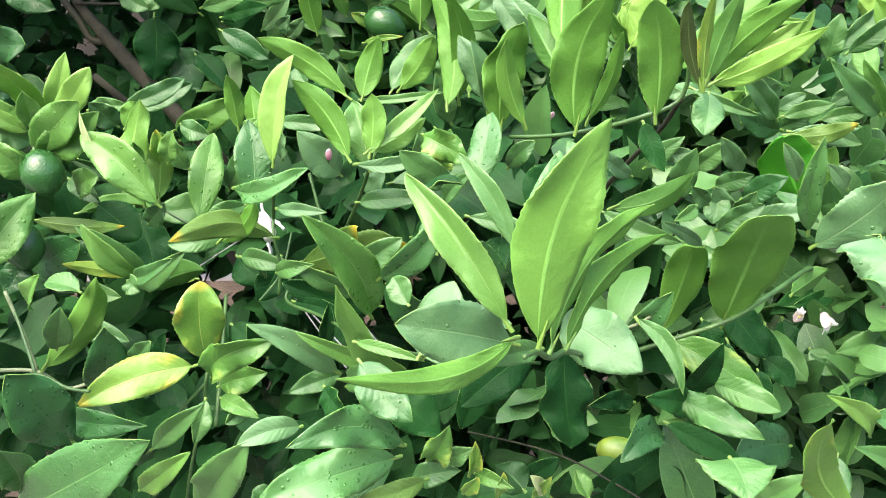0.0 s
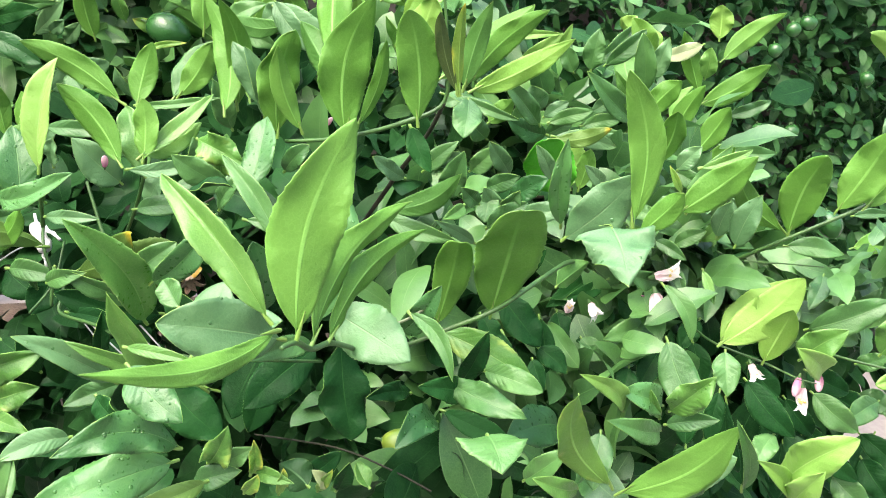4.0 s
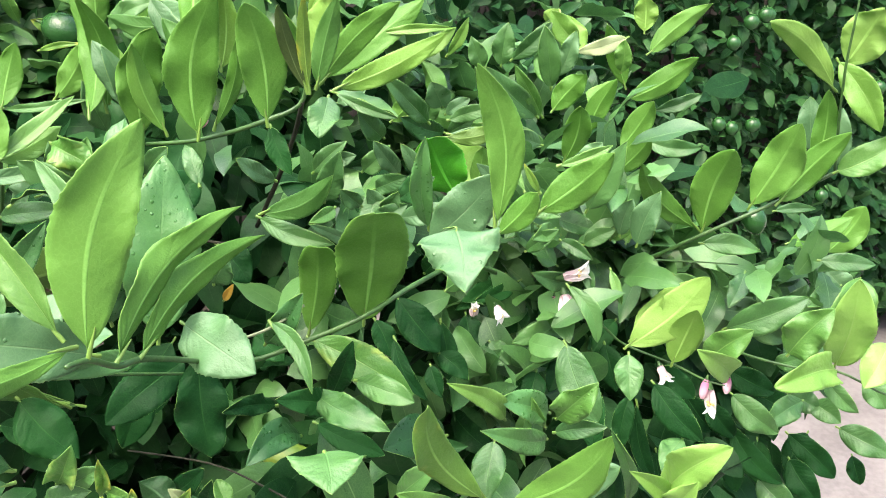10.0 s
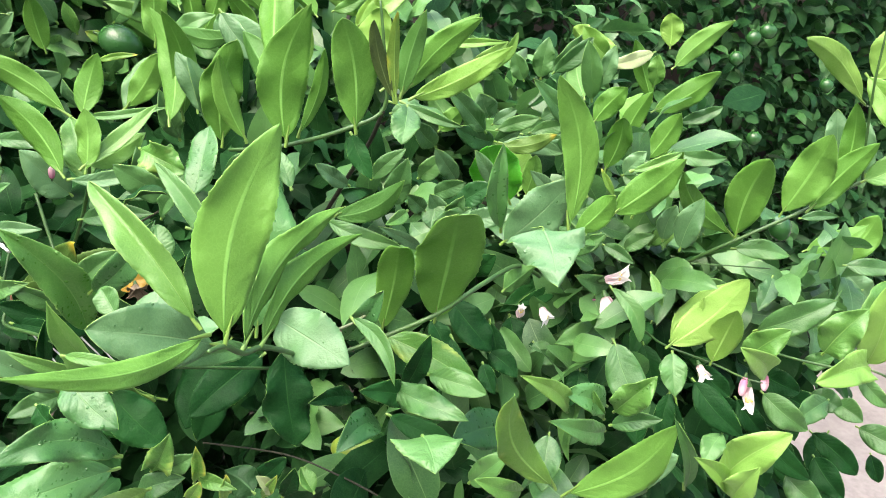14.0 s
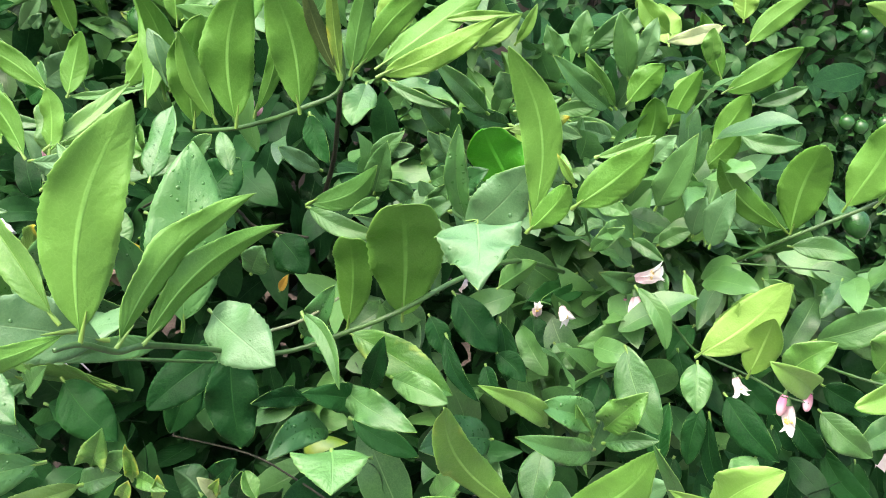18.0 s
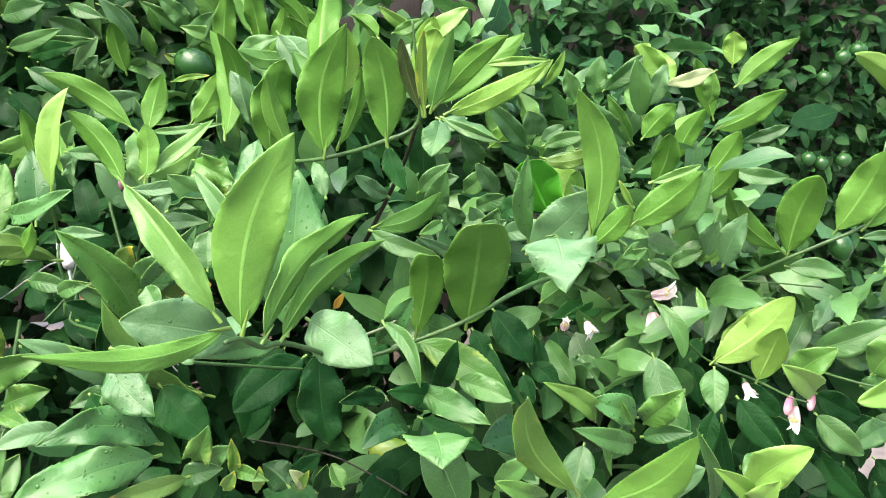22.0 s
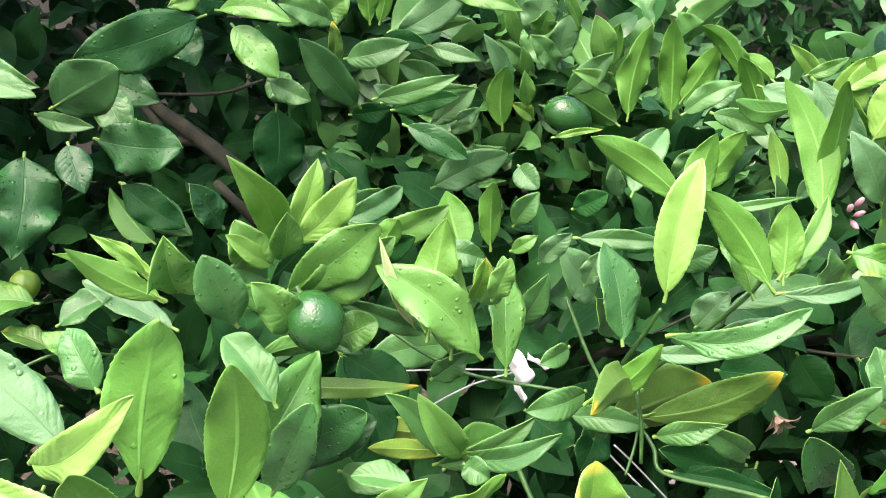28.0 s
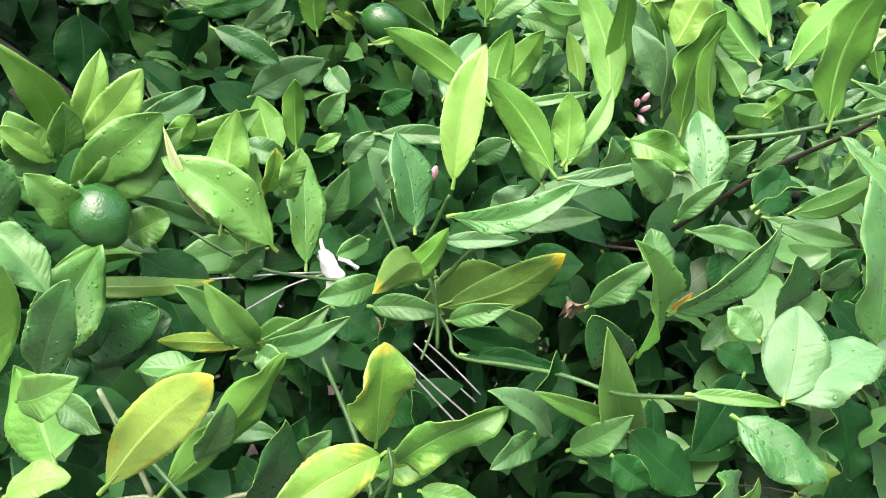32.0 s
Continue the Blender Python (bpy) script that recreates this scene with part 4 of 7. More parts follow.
leaf("young", (-0.037, 0.710, 1.097), (-0.007, 0.700, 1.145), (0.27, 0.96, 0.03), 0.024, 20, 20, 0.17)
leaf("mid", (0.007, 0.670, 1.082), (-0.006, 0.660, 1.126), (0.20, -0.97, -0.16), 0.019, 22, 20, 0.17)
leaf("mid", (-0.299, 0.660, 1.041), (-0.268, 0.640, 1.028), (-0.18, -0.72, 0.67), 0.018, 26, 20, 0.17)
leaf("mid", (-0.267, 0.550, 0.966), (-0.220, 0.530, 0.969), (-0.31, -0.62, 0.72), 0.018, 24, 40, 0.17)
leaf("mid", (-0.119, 0.560, 1.008), (-0.088, 0.540, 1.025), (-0.60, -0.77, 0.22), 0.015, 26, 40, 0.17)
leaf("mid", (-0.149, 0.620, 1.035), (-0.174, 0.600, 1.036), (0.60, -0.73, 0.31), 0.015, 24, 20, 0.17)
leaf("mid", (-0.134, 0.500, 0.938), (-0.145, 0.480, 0.936), (0.66, -0.43, 0.62), 0.014, 28, 20, 0.17)
leaf("dark", (-0.109, 0.560, 0.985), (-0.057, 0.530, 0.984), (-0.35, -0.63, 0.69), 0.013, 26, 30, 0.17)
leaf("dark", (-0.131, 0.560, 0.936), (-0.141, 0.550, 0.972), (0.42, -0.90, -0.14), 0.016, 24, 20, 0.17)
leaf("mid", (0.043, 0.560, 1.087), (0.060, 0.550, 1.110), (-0.51, -0.86, 0.00), 0.015, 20, 20, 0.17)
leaf("young", (0.003, 0.620, 1.109), (-0.008, 0.665, 1.186), (0.42, 0.81, -0.41), 0.023, 8, 20, 0.17, 0, 0, -0.1)
leaf("mottled", (0.021, 0.690, 1.099), (0.011, 0.700, 1.144), (0.42, 0.90, -0.11), 0.013, 20, 20, 0.17)
leaf("sky_pale", (0.041, 0.710, 1.178), (0.077, 0.690, 1.140), (-0.33, -0.93, 0.18), 0.021, 18, 25, 0.17, 0, 0, 0.06)
leaf("sky_pale", (0.034, 0.610, 1.120), (0.011, 0.620, 1.163), (-0.29, -0.95, 0.07), 0.022, 16, 25, 0.17)
leaf("lime", (0.178, 0.860, 1.109), (0.191, 0.850, 1.172), (0.45, 0.89, 0.05), 0.033, 16, 20, 0.17)
leaf("lime", (0.176, 0.880, 1.092), (0.182, 0.870, 1.141), (0.45, 0.88, 0.12), 0.023, 20, 20, 0.17)
leaf("wet", (0.021, 0.535, 1.084), (0.033, 0.572, 1.123), (-0.41, -0.59, 0.70), 0.025, 14, 15, 0.17)
leaf("mottled", (-0.014, 0.570, 1.108), (0.016, 0.550, 1.098), (-0.47, -0.84, 0.27), 0.023, 20, 55, 0.63)
leaf("mid", (0.007, 0.550, 1.077), (-0.028, 0.540, 1.107), (0.15, -0.98, -0.15), 0.021, 16, 25, 0.17)
leaf("mid", (-0.000, 0.530, 1.072), (0.017, 0.515, 1.101), (-0.72, -0.69, 0.06), 0.012, 26, 35, 0.17)
leaf("young", (-0.069, 0.645, 1.110), (-0.136, 0.648, 1.155), (-0.03, 0.99, -0.11), 0.021, 18, 20, 0.17, 0, 0, -0.06)
leaf("young", (-0.062, 0.655, 1.106), (-0.048, 0.665, 1.152), (0.21, 0.94, -0.27), 0.021, 12, 20, 0.17)
leaf("young", (-0.062, 0.560, 1.092), (-0.100, 0.578, 1.143), (0.20, 0.96, -0.19), 0.022, 16, 20, 0.17, 0, 0, -0.06)
leaf("young", (-0.053, 0.570, 1.094), (-0.003, 0.610, 1.128), (0.19, -0.76, 0.62), 0.014, 28, 20, 0.17)
leaf("young", (-0.052, 0.580, 1.092), (-0.012, 0.600, 1.110), (-0.11, 0.77, -0.63), 0.019, 14, 20, 0.17)
leaf("mid", (-0.064, 0.660, 1.105), (0.001, 0.640, 1.117), (-0.34, -0.83, 0.44), 0.008, 30, 20, 0.17)
leaf("sky_pale", (-0.060, 0.560, 1.090), (-0.005, 0.555, 1.100), (-0.16, -0.91, 0.39), 0.012, 30, 40, 0.17, 0, 0, 0.08)
leaf("mid", (-0.155, 0.575, 1.031), (-0.193, 0.561, 1.030), (0.30, -0.86, 0.42), 0.018, 22, 40, 0.17)
leaf("ywet", (-0.333, 0.565, 1.008), (-0.298, 0.600, 1.053), (0.30, -0.86, 0.42), 0.036, 20, 35, 0.28)
leaf("dwet", (-0.321, 0.620, 0.982), (-0.272, 0.600, 1.013), (-0.49, -0.83, 0.26), 0.032, 12, 25, 0.17, 0.5, 1.3)
leaf("dwet", (-0.314, 0.600, 0.999), (-0.326, 0.580, 0.980), (0.32, -0.75, 0.58), 0.024, 14, 20, 0.17)
leaf("mid", (-0.286, 0.620, 0.963), (-0.249, 0.600, 0.966), (-0.43, -0.73, 0.53), 0.019, 20, 40, 0.17)
leaf("olive", (-0.110, 0.600, 0.995), (-0.058, 0.544, 1.051), (0.75, 0.66, -0.05), 0.025, 14, 10, 0.17, 0, 0, -0.07)
leaf("mid", (-0.241, 0.900, 1.121), (-0.292, 0.853, 1.183), (0.50, -0.84, -0.23), 0.029, 14, 20, 0.17)
leaf("mid", (-0.234, 0.870, 1.134), (-0.171, 0.842, 1.158), (-0.38, -0.92, -0.08), 0.018, 20, 20, 0.17)
leaf("dwet", (-0.213, 0.850, 1.118), (-0.164, 0.832, 1.094), (-0.18, -0.93, 0.31), 0.022, 16, 20, 0.17)
leaf("ywet", (-0.341, 0.880, 1.190), (-0.308, 0.860, 1.153), (0.02, -0.87, 0.49), 0.028, 14, 20, 0.17)
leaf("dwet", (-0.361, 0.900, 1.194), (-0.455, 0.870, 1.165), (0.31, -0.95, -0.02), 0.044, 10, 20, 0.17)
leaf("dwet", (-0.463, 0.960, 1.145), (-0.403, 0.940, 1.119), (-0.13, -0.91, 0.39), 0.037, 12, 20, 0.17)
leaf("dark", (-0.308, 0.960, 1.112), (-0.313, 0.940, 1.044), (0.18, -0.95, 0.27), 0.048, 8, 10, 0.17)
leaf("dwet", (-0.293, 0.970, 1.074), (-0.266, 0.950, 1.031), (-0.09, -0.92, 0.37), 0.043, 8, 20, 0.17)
leaf("sky_pale", (-0.177, 0.910, 1.047), (-0.115, 0.890, 1.083), (-0.28, -0.96, -0.05), 0.032, 12, 20, 0.17)
leaf("young", (-0.173, 0.720, 1.060), (-0.176, 0.710, 1.111), (-0.13, 0.97, 0.18), 0.018, 26, 20, 0.17)
leaf("young", (-0.124, 0.880, 1.106), (-0.129, 0.860, 1.162), (0.03, 0.94, 0.34), 0.024, 20, 20, 0.17)
leaf("young", (-0.022, 0.860, 1.117), (-0.013, 0.850, 1.197), (0.09, 0.99, 0.11), 0.026, 18, 20, 0.35)
leaf("young", (0.017, 0.860, 1.119), (0.005, 0.850, 1.201), (0.36, 0.92, 0.16), 0.025, 22, 20, 0.35)
leaf("young", (0.024, 0.860, 1.131), (0.042, 0.840, 1.182), (0.53, 0.84, 0.14), 0.023, 20, 20, 0.17)
leaf("young", (0.068, 0.840, 1.153), (0.019, 0.830, 1.198), (-0.06, 0.99, 0.15), 0.017, 26, 20, 0.17, 0, 0, -0.12)
leaf("young", (-0.018, 0.900, 1.135), (-0.067, 0.880, 1.155), (0.38, -0.92, 0.02), 0.020, 26, 45, 0.17)
leaf("young", (-0.033, 0.900, 1.146), (-0.024, 0.890, 1.193), (0.35, 0.93, 0.13), 0.021, 20, 20, 0.17)
leaf("young", (-0.049, 0.950, 1.157), (-0.052, 0.940, 1.196), (0.06, 0.97, 0.25), 0.027, 18, 20, 0.17)
leaf("mid", (-0.062, 0.930, 1.146), (-0.093, 0.920, 1.179), (0.26, -0.96, -0.04), 0.022, 20, 20, 0.17)
leaf("mid", (-0.075, 0.950, 1.137), (-0.116, 0.940, 1.172), (0.16, -0.98, -0.10), 0.020, 22, 20, 0.17)
leaf("mid", (-0.255, 0.950, 1.183), (-0.305, 0.940, 1.201), (0.22, -0.97, 0.06), 0.025, 20, 20, 0.17)
leaf("dark", (-0.224, 0.920, 1.173), (-0.186, 0.900, 1.172), (-0.44, -0.86, 0.27), 0.019, 20, 20, 0.17)
leaf("mid", (-0.303, 1.000, 1.176), (-0.268, 0.980, 1.203), (-0.35, -0.91, -0.22), 0.029, 20, 20, 0.17)
leaf("dark", (-0.341, 0.920, 1.202), (-0.384, 0.900, 1.208), (0.44, -0.87, 0.23), 0.027, 16, 20, 0.17)
leaf("dwet", (-0.393, 0.950, 1.185), (-0.372, 0.930, 1.151), (0.12, -0.83, 0.55), 0.033, 16, 20, 0.17)
leaf("mid", (-0.223, 0.900, 1.125), (-0.149, 0.870, 1.143), (-0.36, -0.93, -0.06), 0.019, 20, 20, 0.17)
leaf("dark", (-0.242, 0.980, 1.098), (-0.205, 0.960, 1.108), (-0.46, -0.89, -0.05), 0.021, 16, 20, 0.17)
leaf("yellow", (-0.071, 0.960, 1.096), (-0.097, 0.948, 1.114), (0.38, -0.92, -0.06), 0.016, 24, 20, 0.17)
leaf("dark", (-0.281, 0.660, 1.020), (-0.242, 0.640, 0.997), (0.03, -0.73, 0.68), 0.033, 8, 12, 0.17)
leaf("mid", (-0.230, 0.630, 1.014), (-0.211, 0.620, 1.037), (-0.27, -0.94, -0.19), 0.018, 20, 20, 0.17)
leaf("mid", (-0.172, 0.660, 1.030), (-0.155, 0.650, 1.070), (-0.25, -0.96, -0.13), 0.018, 16, 20, 0.17)
leaf("young", (-0.255, 0.680, 1.075), (-0.243, 0.680, 1.098), (0.02, 1.00, -0.01), 0.018, 22, 20, 0.17)
leaf("mid", (-0.307, 0.740, 1.072), (-0.267, 0.730, 1.080), (-0.29, -0.90, 0.32), 0.018, 24, 30, 0.17)
leaf("dark", (-0.250, 0.800, 1.024), (-0.214, 0.780, 1.050), (-0.40, -0.91, -0.13), 0.024, 20, 20, 0.17)
leaf("mid", (-0.077, 0.640, 1.074), (-0.062, 0.620, 1.093), (-0.76, -0.65, -0.09), 0.017, 14, 30, 0.17)
leaf("dark", (-0.091, 0.700, 1.068), (-0.065, 0.680, 1.084), (-0.68, -0.71, 0.19), 0.018, 20, 20, 0.17)
leaf("dark", (-0.027, 0.660, 0.989), (0.007, 0.630, 0.999), (-0.66, -0.60, 0.45), 0.032, 10, 20, 0.17)
leaf("mid", (0.107, 0.750, 1.109), (0.080, 0.740, 1.135), (0.01, -0.93, -0.36), 0.022, 16, 20, 0.17)
leaf("mid", (0.005, 0.780, 1.095), (0.030, 0.760, 1.117), (-0.60, -0.80, -0.04), 0.022, 16, 20, 0.17)
leaf("mid", (-0.006, 0.800, 1.084), (0.010, 0.790, 1.109), (-0.48, -0.88, -0.03), 0.021, 18, 20, 0.17)
leaf("ywet", (-0.367, 0.430, 1.093), (-0.356, 0.430, 1.154), (0.11, 0.99, -0.02), 0.025, 8, 10, 0.17, 0.52)
leaf("young", (-0.343, 0.470, 1.051), (-0.337, 0.465, 1.119), (-0.01, 1.00, 0.07), 0.025, 10, 14, 0.17)
leaf("sky_pale", (-0.391, 0.450, 1.097), (-0.436, 0.475, 1.130), (0.04, -0.77, 0.64), 0.021, 12, 18, 0.17)
leaf("lime", (-0.401, 0.440, 1.101), (-0.363, 0.415, 1.137), (-0.61, -0.79, 0.09), 0.016, 24, 45, 0.17, 0, 0, 0.1)
leaf("wet", (-0.325, 0.500, 1.037), (-0.308, 0.485, 1.089), (-0.35, -0.93, -0.15), 0.021, 14, 15, 0.17)
leaf("lime", (-0.117, 0.572, 1.084), (-0.099, 0.586, 1.158), (-0.53, -0.80, 0.28), 0.026, 32, 22, 0.07, 0, 0, -0.03)
leaf("young", (-0.375, 0.400, 1.076), (-0.377, 0.385, 1.131), (-0.31, 0.92, 0.24), 0.019, 14, 20, 0.17, 0, 0, -0.05)
leaf("young", (-0.361, 0.420, 1.061), (-0.365, 0.405, 1.106), (0.25, -0.93, -0.29), 0.014, 24, 25, 0.17)
leaf("young", (-0.357, 0.375, 1.092), (-0.318, 0.345, 1.120), (-0.71, -0.60, 0.36), 0.016, 18, 40, 0.17, 0, 0, 0.1)
leaf("young", (-0.372, 0.360, 1.084), (-0.362, 0.345, 1.118), (0.35, 0.89, 0.29), 0.020, 14, 25, 0.17)
leaf("sky_pale", (-0.354, 0.365, 1.079), (-0.318, 0.340, 1.105), (-0.70, -0.56, 0.44), 0.015, 20, 45, 0.28, 0, 0, 0.05)
leaf("yellow", (-0.304, 0.470, 0.998), (-0.259, 0.445, 1.062), (0.51, 0.86, -0.02), 0.026, 14, 20, 0.17, 0, 0, 0.04)
leaf("ywet", (-0.279, 0.520, 1.003), (-0.257, 0.500, 1.038), (-0.72, -0.69, 0.06), 0.018, 22, 30, 0.17)
leaf("young", (-0.330, 0.470, 1.047), (-0.306, 0.450, 1.066), (-0.72, -0.66, 0.20), 0.019, 18, 40, 0.17)
leaf("ywet", (-0.378, 0.400, 1.061), (-0.409, 0.385, 1.112), (0.53, -0.85, 0.08), 0.014, 22, 25, 0.17, 0, 0, -0.04)
leaf("wet", (-0.420, 0.460, 1.068), (-0.424, 0.430, 1.047), (0.20, -0.57, 0.80), 0.023, 16, 20, 0.17)
leaf("lime", (-0.415, 0.430, 1.106), (-0.378, 0.405, 1.104), (-0.44, -0.69, 0.57), 0.010, 26, 40, 0.17)
leaf("sky_pale", (-0.422, 0.450, 1.098), (-0.435, 0.430, 1.099), (0.69, -0.42, 0.59), 0.014, 20, 35, 0.17)
leaf("mid", (-0.391, 0.470, 1.069), (-0.404, 0.450, 1.066), (0.63, -0.49, 0.61), 0.009, 28, 20, 0.17)
leaf("ywet", (-0.371, 0.640, 1.074), (-0.374, 0.620, 1.114), (0.21, -0.88, -0.43), 0.031, 26, 45, 0.49)
leaf("young", (-0.378, 0.640, 1.069), (-0.424, 0.630, 1.105), (-0.28, 0.95, -0.10), 0.017, 26, 20, 0.17, 0, 0, 0.05)
leaf("lime", (-0.386, 0.640, 1.085), (-0.413, 0.640, 1.109), (0.20, -0.96, 0.22), 0.008, 30, 40, 0.17)
leaf("wet", (-0.339, 0.610, 1.065), (-0.354, 0.600, 1.110), (0.12, -0.98, -0.18), 0.026, 12, 20, 0.17, 0.5)
leaf("young", (-0.328, 0.660, 1.074), (-0.339, 0.650, 1.111), (0.06, -0.97, -0.24), 0.026, 22, 35, 0.17)
leaf("lime", (-0.316, 0.680, 1.083), (-0.341, 0.636, 1.151), (0.25, -0.85, -0.45), 0.023, 20, 20, 0.17, 0, 0, 0.08)
leaf("ywet", (-0.308, 0.620, 1.056), (-0.331, 0.610, 1.090), (0.27, -0.96, -0.09), 0.024, 22, 30, 0.17)
leaf("young", (-0.285, 0.640, 1.039), (-0.262, 0.630, 1.054), (-0.52, -0.83, 0.22), 0.024, 20, 45, 0.17, 0.5, 1.2)
leaf("mid", (-0.277, 0.740, 1.076), (-0.227, 0.765, 1.093), (0.31, -0.87, 0.37), 0.019, 24, 30, 0.17)
leaf("mottled", (-0.237, 0.610, 1.050), (-0.223, 0.635, 1.113), (0.18, 0.90, -0.40), 0.026, 16, 20, 0.35)
leaf("mid", (-0.223, 0.610, 1.038), (-0.224, 0.610, 1.089), (0.41, 0.91, 0.00), 0.023, 26, 20, 0.17, 0, 0, 0.12)
leaf("mid", (-0.192, 0.630, 1.059), (-0.205, 0.630, 1.090), (-0.21, -0.97, -0.09), 0.018, 24, 20, 0.17)
leaf("mid", (-0.190, 0.740, 0.980), (-0.259, 0.720, 0.982), (0.26, -0.86, 0.43), 0.030, 14, 20, 0.17)
leaf("mid", (-0.227, 0.660, 1.029), (-0.290, 0.640, 1.067), (0.42, -0.88, 0.23), 0.015, 26, 30, 0.17)
leaf("cream", (-0.242, 0.620, 1.053), (-0.263, 0.620, 1.109), (0.06, -1.00, 0.02), 0.009, 40, 40, 0.17)
leaf("wet", (-0.135, 0.530, 1.085), (-0.081, 0.500, 1.110), (-0.56, -0.78, 0.29), 0.016, 26, 50, 0.17, 0, 0, 0.12)
leaf("mid", (-0.065, 0.610, 1.041), (-0.010, 0.590, 1.052), (-0.39, -0.76, 0.53), 0.017, 22, 25, 0.17)
leaf("young", (-0.159, 0.565, 1.029), (-0.126, 0.550, 1.070), (0.54, 0.83, -0.13), 0.016, 24, 20, 0.17, 0, 0, -0.08)
leaf("sky_pale", (-0.119, 0.580, 1.049), (-0.080, 0.560, 1.055), (-0.47, -0.79, 0.40), 0.011, 26, 35, 0.17)
leaf("young", (-0.221, 0.575, 0.995), (-0.251, 0.560, 1.046), (0.20, -0.97, -0.17), 0.019, 26, 40, 0.17)
leaf("mid", (-0.224, 0.570, 1.002), (-0.182, 0.535, 1.032), (-0.71, -0.67, 0.21), 0.015, 30, 45, 0.17, 0, 0, 0.1)
leaf("yellow", (-0.224, 0.585, 0.993), (-0.275, 0.570, 1.010), (-0.38, 0.82, -0.42), 0.012, 24, 30, 0.17)
leaf("mid", (-0.226, 0.560, 1.002), (-0.214, 0.550, 0.998), (-0.42, -0.70, 0.57), 0.016, 24, 40, 0.17)
leaf("young", (-0.013, 0.510, 0.945), (-0.066, 0.480, 1.041), (-0.22, -0.89, -0.40), 0.026, 26, 30, 0.17)
leaf("dwet", (0.005, 0.560, 0.967), (-0.038, 0.540, 1.013), (-0.02, -0.91, -0.41), 0.030, 20, 45, 0.17, 0.5, 1.2)
leaf("dark", (0.039, 0.690, 0.888), (-0.004, 0.650, 0.821), (-0.38, -0.66, 0.64), 0.051, 8, 12, 0.17)
leaf("dark", (-0.046, 0.580, 0.969), (-0.115, 0.560, 1.000), (0.41, -0.84, 0.36), 0.024, 20, 45, 0.28)
leaf("mid", (-0.059, 0.560, 0.989), (-0.104, 0.545, 1.025), (0.18, -0.97, -0.17), 0.017, 26, 45, 0.17)
leaf("orange", (-0.051, 0.670, 0.954), (-0.022, 0.660, 0.966), (-0.47, -0.74, 0.49), 0.020, 20, 30, 0.17)
leaf("dark", (0.077, 0.720, 0.964), (0.099, 0.700, 0.931), (-0.53, -0.83, 0.14), 0.035, 14, 20, 0.17)
leaf("dark", (0.020, 0.700, 0.961), (0.024, 0.680, 0.938), (-0.39, -0.74, 0.55), 0.026, 16, 20, 0.17)
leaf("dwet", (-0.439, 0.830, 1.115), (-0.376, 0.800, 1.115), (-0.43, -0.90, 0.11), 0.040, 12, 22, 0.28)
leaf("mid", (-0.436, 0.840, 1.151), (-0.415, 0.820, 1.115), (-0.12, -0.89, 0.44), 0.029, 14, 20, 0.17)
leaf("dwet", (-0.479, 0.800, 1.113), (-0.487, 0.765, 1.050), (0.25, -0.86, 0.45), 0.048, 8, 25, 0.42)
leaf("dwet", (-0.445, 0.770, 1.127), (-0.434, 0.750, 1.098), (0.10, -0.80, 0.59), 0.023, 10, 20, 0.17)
leaf("dark", (-0.459, 0.800, 1.143), (-0.411, 0.780, 1.172), (0.27, 0.94, 0.20), 0.042, 10, 15, 0.17)
leaf("mid", (-0.511, 0.820, 1.175), (-0.464, 0.800, 1.157), (-0.32, -0.93, 0.20), 0.022, 20, 20, 0.17)
leaf("mid", (-0.474, 0.820, 1.135), (-0.433, 0.800, 1.130), (-0.36, -0.85, 0.39), 0.014, 24, 25, 0.17)
leaf("dark", (-0.423, 0.820, 1.085), (-0.378, 0.800, 1.056), (-0.13, -0.90, 0.41), 0.027, 14, 18, 0.17)
leaf("mottled", (-0.528, 0.800, 0.944), (-0.480, 0.780, 0.953), (-0.41, -0.83, 0.38), 0.026, 20, 30, 0.17)
leaf("mottled", (-0.513, 0.780, 0.939), (-0.466, 0.760, 0.941), (-0.36, -0.79, 0.49), 0.017, 24, 30, 0.17)
leaf("dark", (-0.218, 0.880, 1.123), (-0.167, 0.860, 1.138), (-0.40, -0.90, 0.17), 0.020, 18, 20, 0.17)
leaf("mid", (-0.133, 0.800, 1.097), (-0.122, 0.780, 1.084), (-0.47, -0.66, 0.59), 0.021, 22, 20, 0.17)
leaf("mid", (-0.152, 0.740, 1.069), (-0.138, 0.730, 1.097), (-0.48, -0.87, -0.07), 0.019, 24, 20, 0.17)
leaf("dark", (-0.117, 0.720, 1.087), (-0.096, 0.710, 1.101), (-0.47, -0.88, 0.06), 0.019, 20, 20, 0.17)
leaf("dark", (-0.405, 0.620, 1.030), (-0.380, 0.580, 1.014), (-0.15, -0.46, 0.87), 0.027, 12, 20, 0.17)
leaf("dark", (-0.272, 0.660, 0.978), (-0.275, 0.640, 0.955), (-0.02, -0.75, 0.66), 0.021, 16, 20, 0.17)
leaf("mid", (-0.319, 0.480, 1.041), (-0.301, 0.460, 1.034), (-0.48, -0.62, 0.63), 0.014, 20, 20, 0.17)
leaf("dark", (-0.465, 0.560, 1.006), (-0.439, 0.540, 1.040), (-0.33, -0.90, -0.28), 0.022, 14, 20, 0.17)
leaf("dark", (-0.239, 0.560, 0.929), (-0.256, 0.550, 0.969), (0.21, -0.97, -0.15), 0.024, 14, 20, 0.17)
leaf("dark", (-0.211, 0.560, 0.922), (-0.202, 0.550, 0.964), (-0.66, -0.75, -0.05), 0.022, 18, 20, 0.17)
leaf("mid", (-0.211, 0.520, 0.955), (-0.197, 0.510, 0.982), (-0.64, -0.77, 0.04), 0.018, 24, 40, 0.17)
